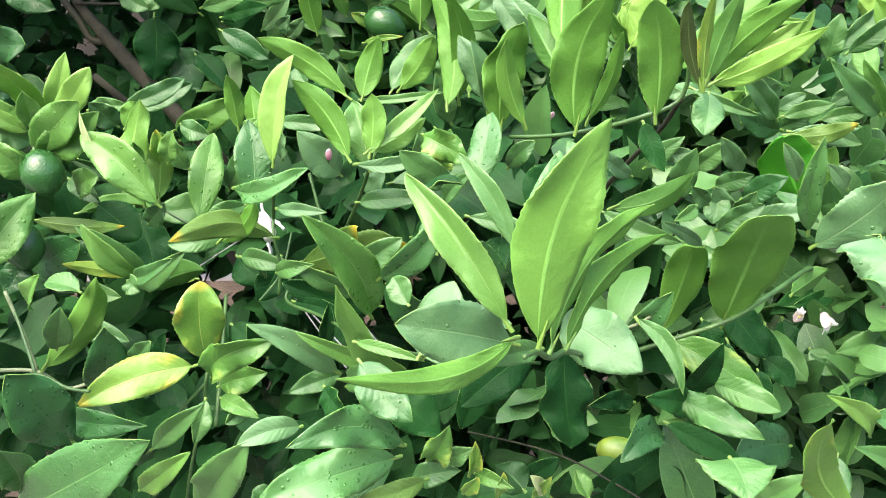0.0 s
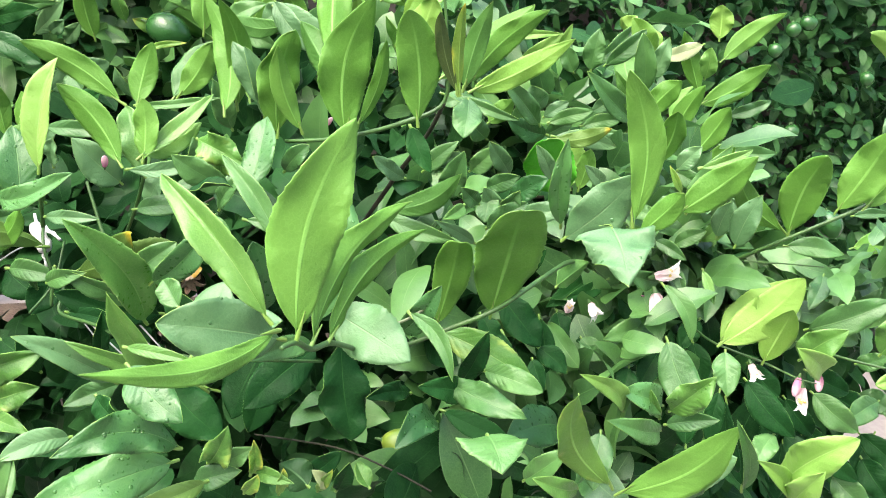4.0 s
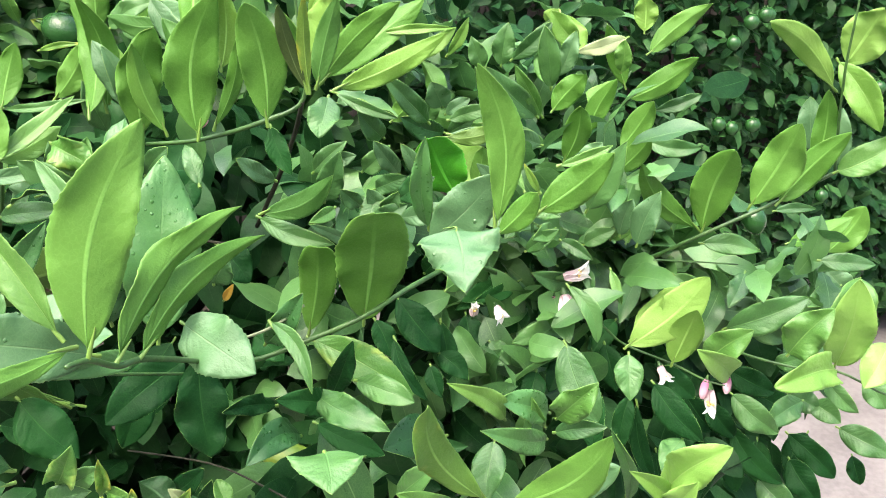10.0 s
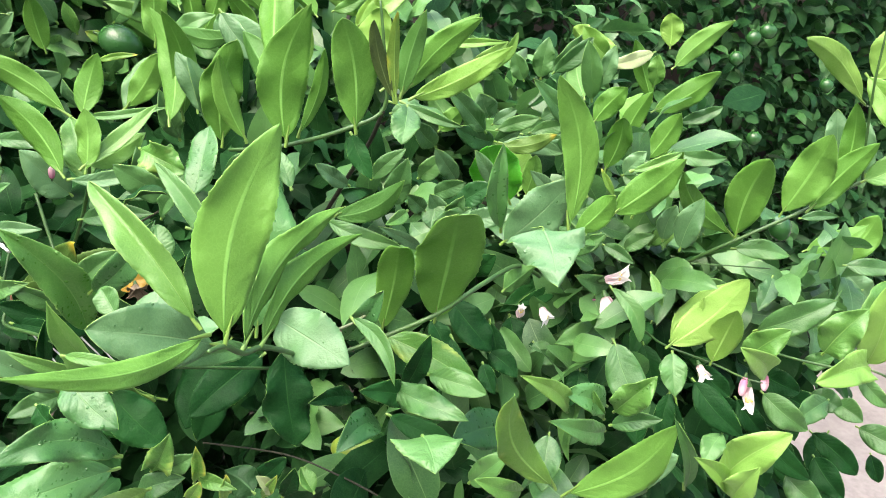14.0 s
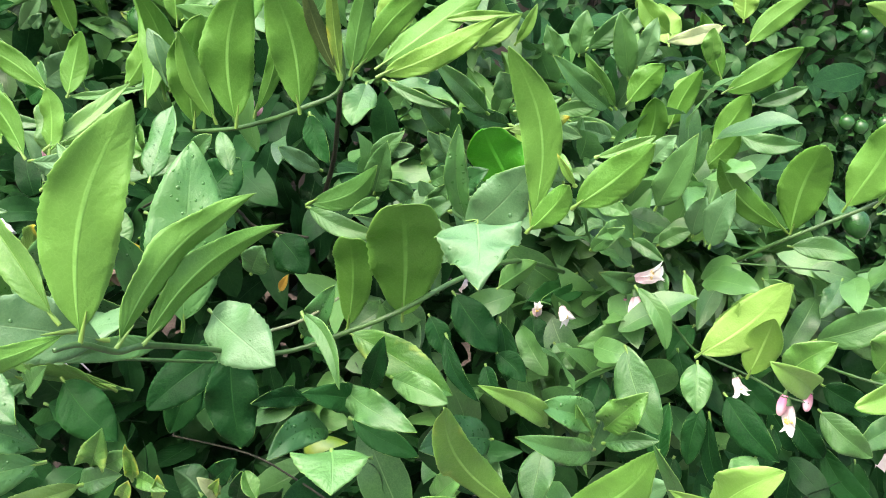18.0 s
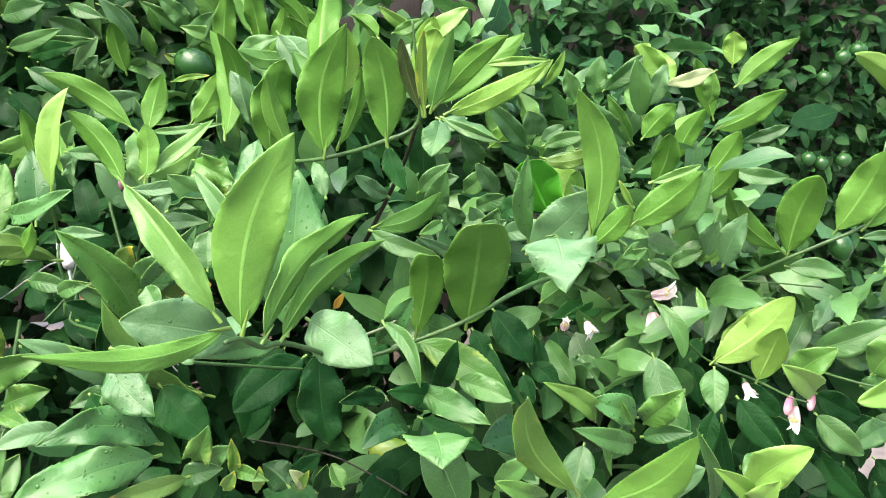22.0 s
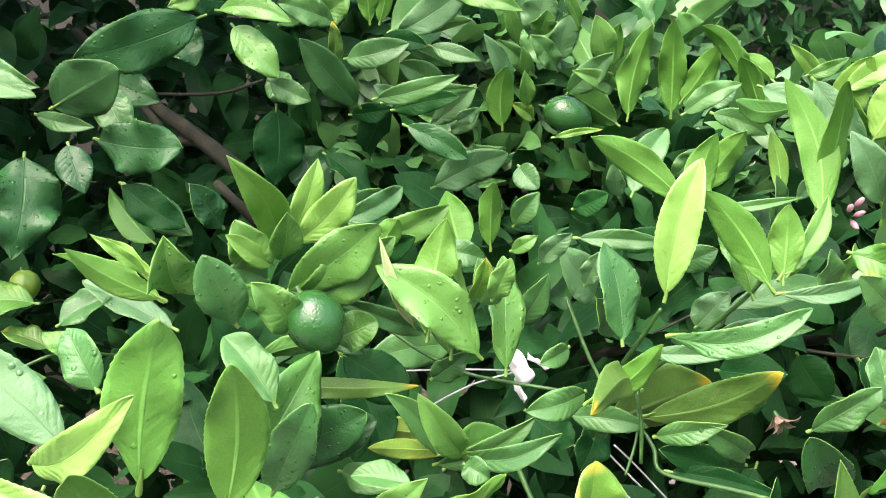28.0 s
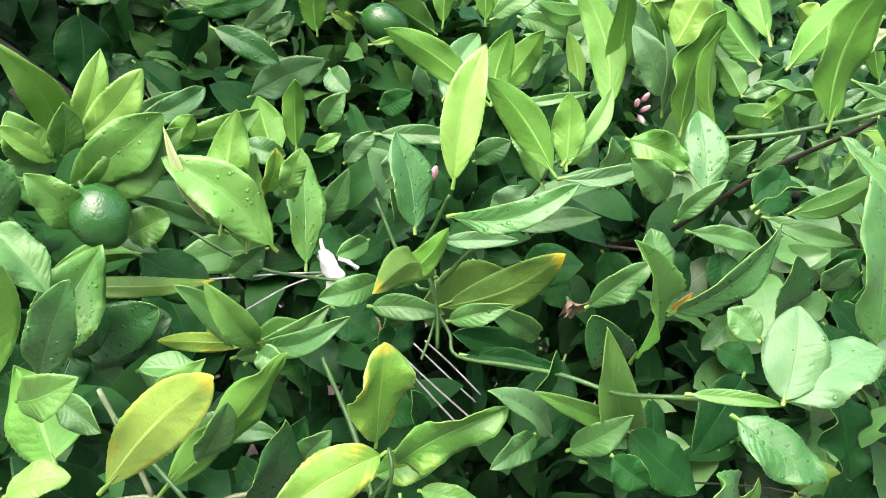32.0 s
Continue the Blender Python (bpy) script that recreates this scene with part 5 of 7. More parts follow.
leaf("mid", (-0.066, 0.500, 0.952), (-0.041, 0.480, 0.985), (-0.74, -0.65, 0.18), 0.019, 22, 20, 0.17)
leaf("mid", (-0.136, 0.600, 0.983), (-0.135, 0.590, 1.004), (-0.47, -0.81, -0.36), 0.013, 20, 20, 0.17)
leaf("mid", (0.053, 0.400, 1.046), (0.014, 0.360, 1.062), (0.72, -0.51, 0.48), 0.013, 20, 30, 0.17)
leaf("yellow", (0.016, 0.430, 0.934), (0.019, 0.420, 0.969), (0.17, -0.94, -0.29), 0.010, 34, 20, 0.42)
leaf("young", (0.019, 0.430, 0.937), (0.042, 0.410, 0.942), (-0.55, -0.48, 0.68), 0.011, 30, 45, 0.17)
leaf("yellow", (0.012, 0.420, 0.929), (0.021, 0.410, 0.951), (-0.25, -0.92, -0.30), 0.011, 30, 20, 0.17)
leaf("yellow", (0.033, 0.420, 0.926), (0.036, 0.415, 0.950), (0.29, -0.93, -0.22), 0.009, 30, 20, 0.17)
leaf("cream", (0.064, 0.440, 0.914), (0.054, 0.430, 0.935), (0.80, -0.60, 0.10), 0.011, 26, 40, 0.17)
leaf("yellow", (0.058, 0.440, 0.909), (0.067, 0.430, 0.934), (-0.13, -0.94, -0.33), 0.009, 30, 20, 0.17)
leaf("dark", (0.050, 0.460, 0.904), (0.074, 0.450, 0.932), (-0.55, -0.81, 0.21), 0.016, 18, 20, 0.17)
leaf("dark", (0.071, 0.450, 0.899), (0.079, 0.440, 0.931), (-0.13, -0.95, -0.27), 0.013, 20, 20, 0.17)
leaf("mid", (-0.005, 0.440, 0.936), (0.019, 0.430, 0.956), (-0.43, -0.90, 0.06), 0.015, 20, 20, 0.17)
leaf("mid", (-0.021, 0.440, 0.923), (0.011, 0.430, 0.939), (-0.48, -0.71, 0.52), 0.017, 20, 20, 0.17)
leaf("lime", (0.278, 0.720, 1.129), (0.293, 0.710, 1.164), (-0.28, -0.95, -0.15), 0.011, 30, 20, 0.17)
leaf("lime", (0.243, 0.700, 1.131), (0.278, 0.690, 1.160), (-0.33, -0.94, 0.09), 0.015, 24, 20, 0.17)
leaf("lime", (0.215, 0.680, 1.157), (0.273, 0.670, 1.163), (-0.19, -0.94, 0.30), 0.009, 30, 20, 0.17)
leaf("mid", (0.247, 0.630, 1.098), (0.205, 0.610, 1.143), (0.33, -0.94, -0.10), 0.018, 24, 30, 0.17)
leaf("mid", (0.371, 0.600, 1.032), (0.389, 0.580, 1.098), (-0.63, -0.77, -0.06), 0.025, 18, 20, 0.17)
leaf("sky_pale", (0.354, 0.670, 1.065), (0.310, 0.660, 1.080), (0.23, -0.97, 0.02), 0.018, 18, 20, 0.17)
leaf("mid", (0.355, 0.620, 1.010), (0.328, 0.600, 1.010), (0.49, -0.67, 0.56), 0.017, 24, 20, 0.17)
leaf("mid", (0.337, 0.640, 1.021), (0.358, 0.620, 1.020), (-0.54, -0.63, 0.56), 0.016, 24, 20, 0.17)
leaf("mid", (0.085, 0.500, 1.035), (0.095, 0.490, 1.059), (-0.33, -0.91, -0.24), 0.019, 12, 20, 0.17)
leaf("dark", (0.082, 0.660, 0.990), (0.106, 0.640, 0.964), (-0.05, -0.82, 0.57), 0.029, 12, 20, 0.17)
leaf("dark", (0.107, 0.600, 0.939), (0.130, 0.580, 0.925), (-0.24, -0.72, 0.65), 0.024, 14, 20, 0.17)
leaf("mid", (-0.154, 0.600, 1.001), (-0.112, 0.580, 1.001), (-0.39, -0.80, 0.46), 0.017, 24, 40, 0.17)
leaf("mid", (-0.055, 0.520, 1.030), (-0.026, 0.510, 1.059), (-0.31, -0.95, -0.01), 0.019, 24, 30, 0.17)
leaf("mid", (-0.162, 0.500, 0.943), (-0.168, 0.480, 0.919), (0.28, -0.77, 0.58), 0.015, 26, 20, 0.17)
leaf("young", (-0.152, 0.500, 0.943), (-0.122, 0.480, 0.941), (-0.31, -0.54, 0.78), 0.014, 28, 45, 0.17)
leaf("mid", (-0.070, 0.530, 0.943), (-0.107, 0.510, 0.940), (0.34, -0.71, 0.62), 0.017, 24, 45, 0.17)
leaf("mid", (-0.262, 0.510, 0.975), (-0.248, 0.500, 1.014), (0.20, -0.93, -0.31), 0.020, 20, 20, 0.17)
leaf("mid", (-0.234, 0.470, 0.944), (-0.253, 0.450, 0.973), (0.86, -0.45, 0.24), 0.022, 18, 20, 0.17)
leaf("mid", (-0.244, 0.400, 0.950), (-0.238, 0.380, 0.994), (0.60, -0.70, -0.39), 0.023, 20, 20, 0.17)
leaf("mid", (-0.102, 0.420, 0.933), (-0.112, 0.400, 0.929), (0.54, -0.43, 0.72), 0.023, 20, 20, 0.17)
leaf("dark", (-0.056, 0.500, 0.943), (-0.009, 0.480, 0.935), (-0.22, -0.77, 0.60), 0.021, 16, 20, 0.17)
leaf("dark", (-0.126, 0.620, 0.992), (-0.143, 0.600, 0.962), (0.30, -0.86, 0.42), 0.025, 16, 20, 0.17)
leaf("dark", (-0.167, 0.640, 0.982), (-0.141, 0.620, 0.967), (-0.16, -0.71, 0.69), 0.029, 14, 20, 0.17)
leaf("dark", (-0.161, 0.580, 0.954), (-0.133, 0.560, 0.941), (-0.15, -0.66, 0.73), 0.024, 16, 20, 0.17)
leaf("mid", (0.190, 0.560, 1.041), (0.217, 0.550, 1.065), (-0.44, -0.89, 0.12), 0.017, 26, 40, 0.17)
leaf("sky_pale", (0.214, 0.570, 1.046), (0.252, 0.550, 1.061), (-0.54, -0.79, 0.29), 0.017, 20, 35, 0.17)
leaf("mid", (0.201, 0.600, 1.055), (0.194, 0.580, 1.037), (-0.25, -0.61, 0.75), 0.020, 20, 20, 0.17)
leaf("sky_pale", (0.223, 0.620, 1.061), (0.201, 0.610, 1.092), (0.01, -0.95, -0.30), 0.016, 18, 20, 0.17)
leaf("dark", (0.341, 0.700, 0.929), (0.289, 0.680, 0.904), (0.00, -0.78, 0.63), 0.022, 18, 20, 0.17)
leaf("dark", (0.330, 0.700, 0.890), (0.334, 0.680, 0.858), (-0.18, -0.84, 0.51), 0.024, 18, 20, 0.17)
leaf("dark", (0.261, 0.620, 0.931), (0.266, 0.600, 0.883), (-0.28, -0.90, 0.35), 0.019, 18, 20, 0.17)
leaf("dark", (0.256, 0.600, 0.911), (0.278, 0.580, 0.895), (-0.27, -0.77, 0.57), 0.021, 18, 20, 0.17)
leaf("dark", (0.326, 0.640, 0.868), (0.356, 0.620, 0.841), (-0.09, -0.84, 0.53), 0.022, 18, 20, 0.17)
leaf("dark", (0.331, 0.660, 0.881), (0.382, 0.640, 0.862), (-0.13, -0.83, 0.55), 0.017, 18, 20, 0.17)
leaf("mid", (0.311, 0.640, 0.894), (0.326, 0.620, 0.880), (-0.32, -0.70, 0.64), 0.021, 18, 20, 0.17)
leaf("mid", (0.279, 0.500, 0.895), (0.266, 0.470, 0.863), (-0.29, -0.64, 0.71), 0.026, 18, 20, 0.17)
leaf("dark", (0.344, 0.600, 0.886), (0.330, 0.580, 0.861), (-0.13, -0.74, 0.65), 0.023, 18, 20, 0.17)
leaf("dark", (0.412, 0.620, 0.897), (0.421, 0.600, 0.856), (-0.42, -0.85, 0.33), 0.024, 18, 20, 0.17)
leaf("dark", (0.440, 0.660, 0.896), (0.412, 0.640, 0.873), (-0.18, -0.62, 0.76), 0.022, 18, 20, 0.17)
leaf("dark", (0.460, 0.600, 0.882), (0.487, 0.580, 0.857), (-0.19, -0.86, 0.48), 0.023, 18, 20, 0.17)
leaf("dark", (0.512, 0.640, 0.821), (0.538, 0.620, 0.786), (-0.33, -0.90, 0.27), 0.027, 18, 20, 0.17)
leaf("dark", (0.601, 0.660, 0.799), (0.646, 0.640, 0.774), (-0.12, -0.87, 0.47), 0.032, 18, 20, 0.17)
leaf("dark", (0.535, 0.620, 0.773), (0.527, 0.600, 0.727), (-0.38, -0.82, 0.43), 0.026, 18, 20, 0.17)
leaf("dark", (0.620, 0.660, 0.740), (0.618, 0.630, 0.698), (-0.53, -0.68, 0.50), 0.028, 18, 20, 0.17)
leaf("dark", (0.679, 0.660, 0.689), (0.688, 0.630, 0.659), (-0.44, -0.70, 0.56), 0.030, 18, 20, 0.17)
leaf("dark", (0.470, 0.600, 0.788), (0.479, 0.580, 0.744), (-0.49, -0.83, 0.27), 0.025, 18, 20, 0.17)
leaf("mid", (0.640, 0.660, 0.795), (0.670, 0.640, 0.784), (-0.36, -0.81, 0.45), 0.027, 18, 20, 0.17)
leaf("dark", (0.697, 0.680, 0.725), (0.665, 0.660, 0.690), (-0.37, -0.61, 0.70), 0.028, 18, 20, 0.17)
leaf("dark", (0.569, 0.660, 0.829), (0.612, 0.640, 0.811), (-0.29, -0.90, 0.32), 0.029, 18, 20, 0.17)
leaf("mid", (0.597, 0.700, 0.862), (0.641, 0.680, 0.844), (-0.18, -0.85, 0.49), 0.027, 18, 20, 0.17)
leaf("mid", (0.690, 0.680, 0.906), (0.641, 0.660, 0.895), (0.03, -0.57, 0.82), 0.024, 18, 20, 0.17)
leaf("sky_pale", (0.681, 0.700, 0.916), (0.706, 0.680, 0.892), (-0.34, -0.87, 0.37), 0.029, 18, 20, 0.17)
leaf("sky_pale", (0.658, 0.720, 0.847), (0.666, 0.700, 0.898), (-0.84, -0.54, -0.07), 0.025, 18, 20, 0.17)
leaf("mid", (0.523, 0.720, 0.909), (0.551, 0.700, 0.888), (-0.45, -0.86, 0.23), 0.023, 18, 20, 0.17)
leaf("mid", (0.482, 0.700, 0.921), (0.500, 0.680, 0.899), (-0.46, -0.81, 0.37), 0.018, 18, 20, 0.17)
leaf("mid", (0.453, 0.720, 0.887), (0.423, 0.700, 0.875), (0.14, -0.67, 0.73), 0.021, 18, 20, 0.17)
leaf("dark", (0.389, 0.740, 0.881), (0.409, 0.720, 0.855), (-0.18, -0.84, 0.51), 0.024, 18, 20, 0.17)
leaf("dark", (0.382, 0.620, 0.888), (0.357, 0.600, 0.862), (-0.31, -0.59, 0.75), 0.023, 18, 20, 0.17)
leaf("dark", (0.407, 0.580, 0.817), (0.392, 0.560, 0.791), (-0.36, -0.63, 0.69), 0.024, 18, 20, 0.17)
leaf("mid", (0.446, 0.520, 0.863), (0.420, 0.500, 0.848), (-0.19, -0.42, 0.89), 0.022, 18, 20, 0.17)
leaf("mid", (0.308, 0.720, 0.871), (0.279, 0.700, 0.915), (0.21, -0.93, -0.29), 0.020, 18, 20, 0.17)
leaf("dark", (0.254, 0.660, 0.954), (0.268, 0.640, 0.984), (-0.63, -0.75, -0.20), 0.019, 18, 20, 0.17)
leaf("mid", (0.574, 0.600, 0.873), (0.591, 0.580, 0.893), (-0.85, -0.45, 0.28), 0.018, 18, 20, 0.17)
leaf("mid", (0.637, 0.560, 0.881), (0.652, 0.540, 0.857), (-0.45, -0.80, 0.39), 0.024, 18, 20, 0.17)
leaf("mid", (0.686, 0.740, 0.896), (0.635, 0.720, 0.889), (0.19, -0.72, 0.67), 0.023, 18, 20, 0.17)
leaf("mid", (0.586, 0.720, 0.905), (0.611, 0.700, 0.888), (-0.45, -0.83, 0.33), 0.024, 18, 20, 0.17)
leaf("lime", (-0.311, 0.675, 1.083), (-0.291, 0.680, 1.137), (0.14, -0.99, 0.04), 0.020, 18, 20, 0.17)
leaf("lime", (-0.308, 0.675, 1.085), (-0.270, 0.670, 1.128), (-0.09, -1.00, -0.04), 0.023, 14, 20, 0.17, 0, 0, 0.05)
leaf("young", (-0.315, 0.655, 1.084), (-0.311, 0.640, 1.118), (0.20, -0.89, -0.42), 0.020, 18, 20, 0.17)
leaf("lime", (-0.319, 0.655, 1.081), (-0.344, 0.640, 1.106), (0.65, -0.74, 0.19), 0.014, 20, 20, 0.17)
leaf("ywet", (-0.314, 0.640, 1.070), (-0.263, 0.620, 1.116), (-0.24, -0.96, -0.15), 0.031, 16, 20, 0.17, 0.55)
leaf("ywet", (-0.305, 0.640, 1.059), (-0.348, 0.620, 1.087), (0.57, -0.74, 0.34), 0.015, 22, 20, 0.17, 0, 0, -0.06)
leaf("mid", (-0.322, 0.660, 1.070), (-0.344, 0.650, 1.083), (0.51, -0.83, 0.24), 0.019, 18, 20, 0.17)
leaf("dwet", (-0.348, 0.720, 1.082), (-0.367, 0.710, 1.115), (0.60, -0.80, 0.10), 0.022, 14, 20, 0.17)
leaf("mid", (-0.267, 0.700, 1.070), (-0.284, 0.690, 1.094), (0.51, -0.86, 0.00), 0.022, 16, 20, 0.17)
leaf("yellow", (-0.211, 0.620, 1.068), (-0.206, 0.610, 1.098), (0.07, -0.94, -0.33), 0.014, 26, 20, 0.17)
leaf("young", (-0.201, 0.610, 1.072), (-0.193, 0.605, 1.099), (-0.05, -0.98, -0.17), 0.015, 18, 20, 0.17)
leaf("mid", (-0.213, 0.690, 1.076), (-0.188, 0.680, 1.070), (-0.25, -0.89, 0.39), 0.018, 18, 40, 0.17)
leaf("sky_pale", (-0.212, 0.920, 1.177), (-0.149, 0.900, 1.223), (-0.25, -0.96, -0.07), 0.028, 14, 20, 0.17)
leaf("young", (-0.163, 0.900, 1.209), (-0.113, 0.880, 1.203), (-0.33, -0.91, 0.27), 0.017, 18, 40, 0.17, 0, 0, -0.06)
leaf("mid", (-0.252, 0.920, 1.158), (-0.201, 0.900, 1.174), (-0.40, -0.90, 0.16), 0.025, 18, 40, 0.17)
leaf("mid", (-0.200, 0.920, 1.179), (-0.150, 0.900, 1.193), (0.39, 0.91, -0.10), 0.013, 18, 20, 0.17)
leaf("mid", (-0.183, 0.910, 1.171), (-0.142, 0.890, 1.161), (-0.32, -0.86, 0.40), 0.016, 18, 20, 0.17)
leaf("sky_pale", (-0.114, 0.900, 1.130), (-0.144, 0.880, 1.184), (0.32, -0.93, -0.17), 0.020, 18, 20, 0.17)
leaf("young", (-0.097, 0.900, 1.120), (-0.105, 0.890, 1.153), (0.03, -0.96, -0.29), 0.015, 18, 20, 0.17)
leaf("young", (-0.094, 0.920, 1.142), (-0.102, 0.910, 1.171), (0.14, -0.95, -0.28), 0.012, 18, 20, 0.17)
leaf("young", (-0.095, 0.950, 1.166), (-0.112, 0.940, 1.207), (-0.09, -0.96, -0.27), 0.014, 18, 20, 0.17)
leaf("sky_pale", (-0.085, 0.950, 1.172), (-0.075, 0.940, 1.217), (-0.17, -0.97, -0.18), 0.035, 12, 20, 0.17)
leaf("young", (-0.083, 0.930, 1.177), (-0.079, 0.920, 1.200), (-0.05, -0.92, -0.39), 0.024, 18, 20, 0.17)
leaf("sky_pale", (-0.062, 0.930, 1.154), (-0.059, 0.920, 1.196), (-0.11, -0.97, -0.22), 0.027, 12, 20, 0.17)
leaf("young", (-0.043, 0.930, 1.184), (-0.071, 0.920, 1.225), (0.05, -0.98, -0.21), 0.012, 18, 20, 0.17)
leaf("young", (-0.024, 0.900, 1.150), (-0.047, 0.890, 1.199), (-0.02, -0.98, -0.21), 0.026, 18, 20, 0.17)
leaf("mid", (-0.063, 0.900, 1.131), (-0.031, 0.880, 1.170), (-0.50, -0.87, -0.04), 0.024, 18, 20, 0.17)
leaf("sky_pale", (-0.183, 0.900, 1.106), (-0.148, 0.880, 1.144), (-0.42, -0.90, -0.09), 0.020, 18, 20, 0.17)
leaf("mid", (-0.163, 0.930, 1.131), (-0.206, 0.920, 1.155), (0.20, -0.98, -0.05), 0.025, 18, 20, 0.17)
leaf("sky_pale", (-0.196, 0.920, 1.119), (-0.229, 0.910, 1.138), (0.30, -0.95, 0.02), 0.018, 18, 20, 0.17)
leaf("sky_pale", (-0.160, 0.920, 1.095), (-0.139, 0.900, 1.119), (-0.50, -0.83, -0.25), 0.017, 18, 20, 0.17)
leaf("yellow", (-0.080, 0.880, 1.098), (-0.039, 0.870, 1.107), (-0.25, -0.97, 0.08), 0.007, 18, 20, 0.17)
leaf("olive", (-0.257, 0.950, 1.148), (-0.260, 0.940, 1.186), (0.06, -0.97, -0.25), 0.013, 18, 20, 0.17)
leaf("young", (-0.271, 0.960, 1.185), (-0.244, 0.950, 1.207), (-0.26, -0.96, -0.12), 0.026, 18, 20, 0.17)
leaf("young", (-0.227, 0.950, 1.183), (-0.232, 0.940, 1.218), (-0.08, 0.96, 0.26), 0.018, 18, 20, 0.17)
leaf("young", (-0.219, 0.950, 1.183), (-0.212, 0.940, 1.219), (0.09, 0.96, 0.25), 0.014, 18, 20, 0.17)
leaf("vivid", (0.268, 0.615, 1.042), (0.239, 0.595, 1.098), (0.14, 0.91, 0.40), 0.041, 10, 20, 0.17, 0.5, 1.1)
leaf("sky_pale", (0.268, 0.660, 1.080), (0.323, 0.650, 1.073), (-0.12, -0.93, 0.36), 0.016, 16, 20, 0.17)
leaf("olive", (0.262, 0.650, 1.080), (0.308, 0.630, 1.096), (0.47, 0.84, -0.27), 0.015, 18, 20, 0.17, 0, 0, -0.08)
leaf("dwet", (0.272, 0.680, 1.074), (0.231, 0.670, 1.092), (0.20, -0.98, -0.08), 0.020, 18, 20, 0.17)
leaf("sky_pale", (0.282, 0.740, 1.079), (0.268, 0.730, 1.105), (0.06, -0.94, -0.33), 0.025, 12, 20, 0.17)
leaf("sky_pale", (0.279, 0.720, 1.078), (0.298, 0.710, 1.095), (-0.57, -0.81, 0.14), 0.013, 18, 20, 0.17)
leaf("mid", (0.277, 0.700, 1.079), (0.314, 0.690, 1.093), (-0.31, -0.94, 0.14), 0.015, 18, 20, 0.17)
leaf("mid", (0.308, 0.700, 1.076), (0.343, 0.690, 1.086), (-0.33, -0.91, 0.23), 0.015, 18, 20, 0.17)
leaf("sky_pale", (0.331, 0.740, 1.077), (0.353, 0.730, 1.097), (-0.49, -0.86, 0.12), 0.016, 18, 20, 0.17)
leaf("young", (0.362, 0.700, 1.080), (0.330, 0.690, 1.129), (-0.15, -0.94, -0.29), 0.014, 18, 20, 0.17)
leaf("sky_pale", (0.305, 0.620, 1.047), (0.281, 0.610, 1.072), (0.24, -0.96, -0.16), 0.013, 18, 20, 0.17)
leaf("sky_pale", (0.218, 0.600, 1.032), (0.194, 0.590, 1.062), (0.04, -0.96, -0.28), 0.017, 16, 20, 0.17)
leaf("mid", (0.203, 0.620, 1.049), (0.225, 0.600, 1.067), (-0.70, -0.71, 0.05), 0.016, 18, 20, 0.17)
leaf("dwet", (0.218, 0.600, 1.048), (0.242, 0.580, 1.073), (-0.71, -0.69, 0.13), 0.020, 18, 20, 0.17)
leaf("sky_pale", (0.172, 0.660, 1.058), (0.193, 0.650, 1.067), (-0.49, -0.85, 0.19), 0.013, 18, 20, 0.17)
leaf("mid", (0.159, 0.660, 1.049), (0.186, 0.650, 1.079), (-0.41, -0.91, 0.06), 0.016, 18, 20, 0.17)
leaf("sky_pale", (0.186, 0.570, 1.024), (0.148, 0.550, 1.053), (0.39, -0.91, -0.12), 0.010, 18, 20, 0.17)
leaf("sky_pale", (0.184, 0.720, 1.089), (0.208, 0.710, 1.103), (-0.49, -0.83, 0.25), 0.014, 18, 20, 0.17)
leaf("sky_pale", (0.409, 0.580, 1.009), (0.418, 0.570, 1.060), (-0.75, -0.67, 0.00), 0.024, 14, 20, 0.17)
leaf("sky_pale", (0.403, 0.600, 1.009), (0.405, 0.590, 1.046), (-0.67, -0.72, -0.17), 0.018, 18, 20, 0.17)
leaf("young", (0.474, 0.800, 1.094), (0.470, 0.790, 1.129), (-0.60, -0.75, -0.27), 0.020, 18, 20, 0.17)
leaf("sky_pale", (0.377, 0.640, 1.055), (0.391, 0.630, 1.080), (-0.66, -0.75, 0.05), 0.017, 18, 20, 0.17)
leaf("young", (-0.050, 0.570, 1.091), (-0.048, 0.580, 1.133), (0.40, 0.89, -0.23), 0.020, 14, 20, 0.17)
leaf("young", (-0.014, 0.510, 0.948), (-0.096, 0.490, 1.002), (0.28, -0.96, 0.07), 0.014, 24, 20, 0.17)
leaf("mid", (-0.006, 0.520, 0.938), (-0.077, 0.500, 0.986), (0.29, -0.96, 0.02), 0.012, 24, 20, 0.17)
leaf("lime", (0.168, 0.800, 1.110), (0.187, 0.790, 1.170), (0.65, 0.76, -0.09), 0.037, 16, 20, 0.17)
leaf("lime", (0.172, 0.860, 1.139), (0.226, 0.850, 1.181), (-0.43, -0.83, 0.35), 0.024, 20, 20, 0.17)
leaf("young", (0.150, 0.880, 1.150), (0.183, 0.870, 1.168), (-0.36, -0.92, 0.14), 0.014, 18, 20, 0.17)
leaf("lime", (0.181, 0.900, 1.141), (0.136, 0.890, 1.177), (-0.04, -0.95, -0.31), 0.016, 18, 20, 0.17)
leaf("mottled", (0.180, 0.820, 1.106), (0.146, 0.810, 1.149), (-0.36, -0.80, -0.47), 0.018, 18, 20, 0.17)
leaf("mid", (0.055, 0.740, 1.153), (0.005, 0.740, 1.157), (-0.00, 1.00, -0.02), 0.018, 18, 20, 0.17, 0, 0, 0.14)
leaf("young", (0.076, 0.820, 1.129), (0.045, 0.810, 1.177), (0.23, 0.92, 0.33), 0.019, 18, 20, 0.17)
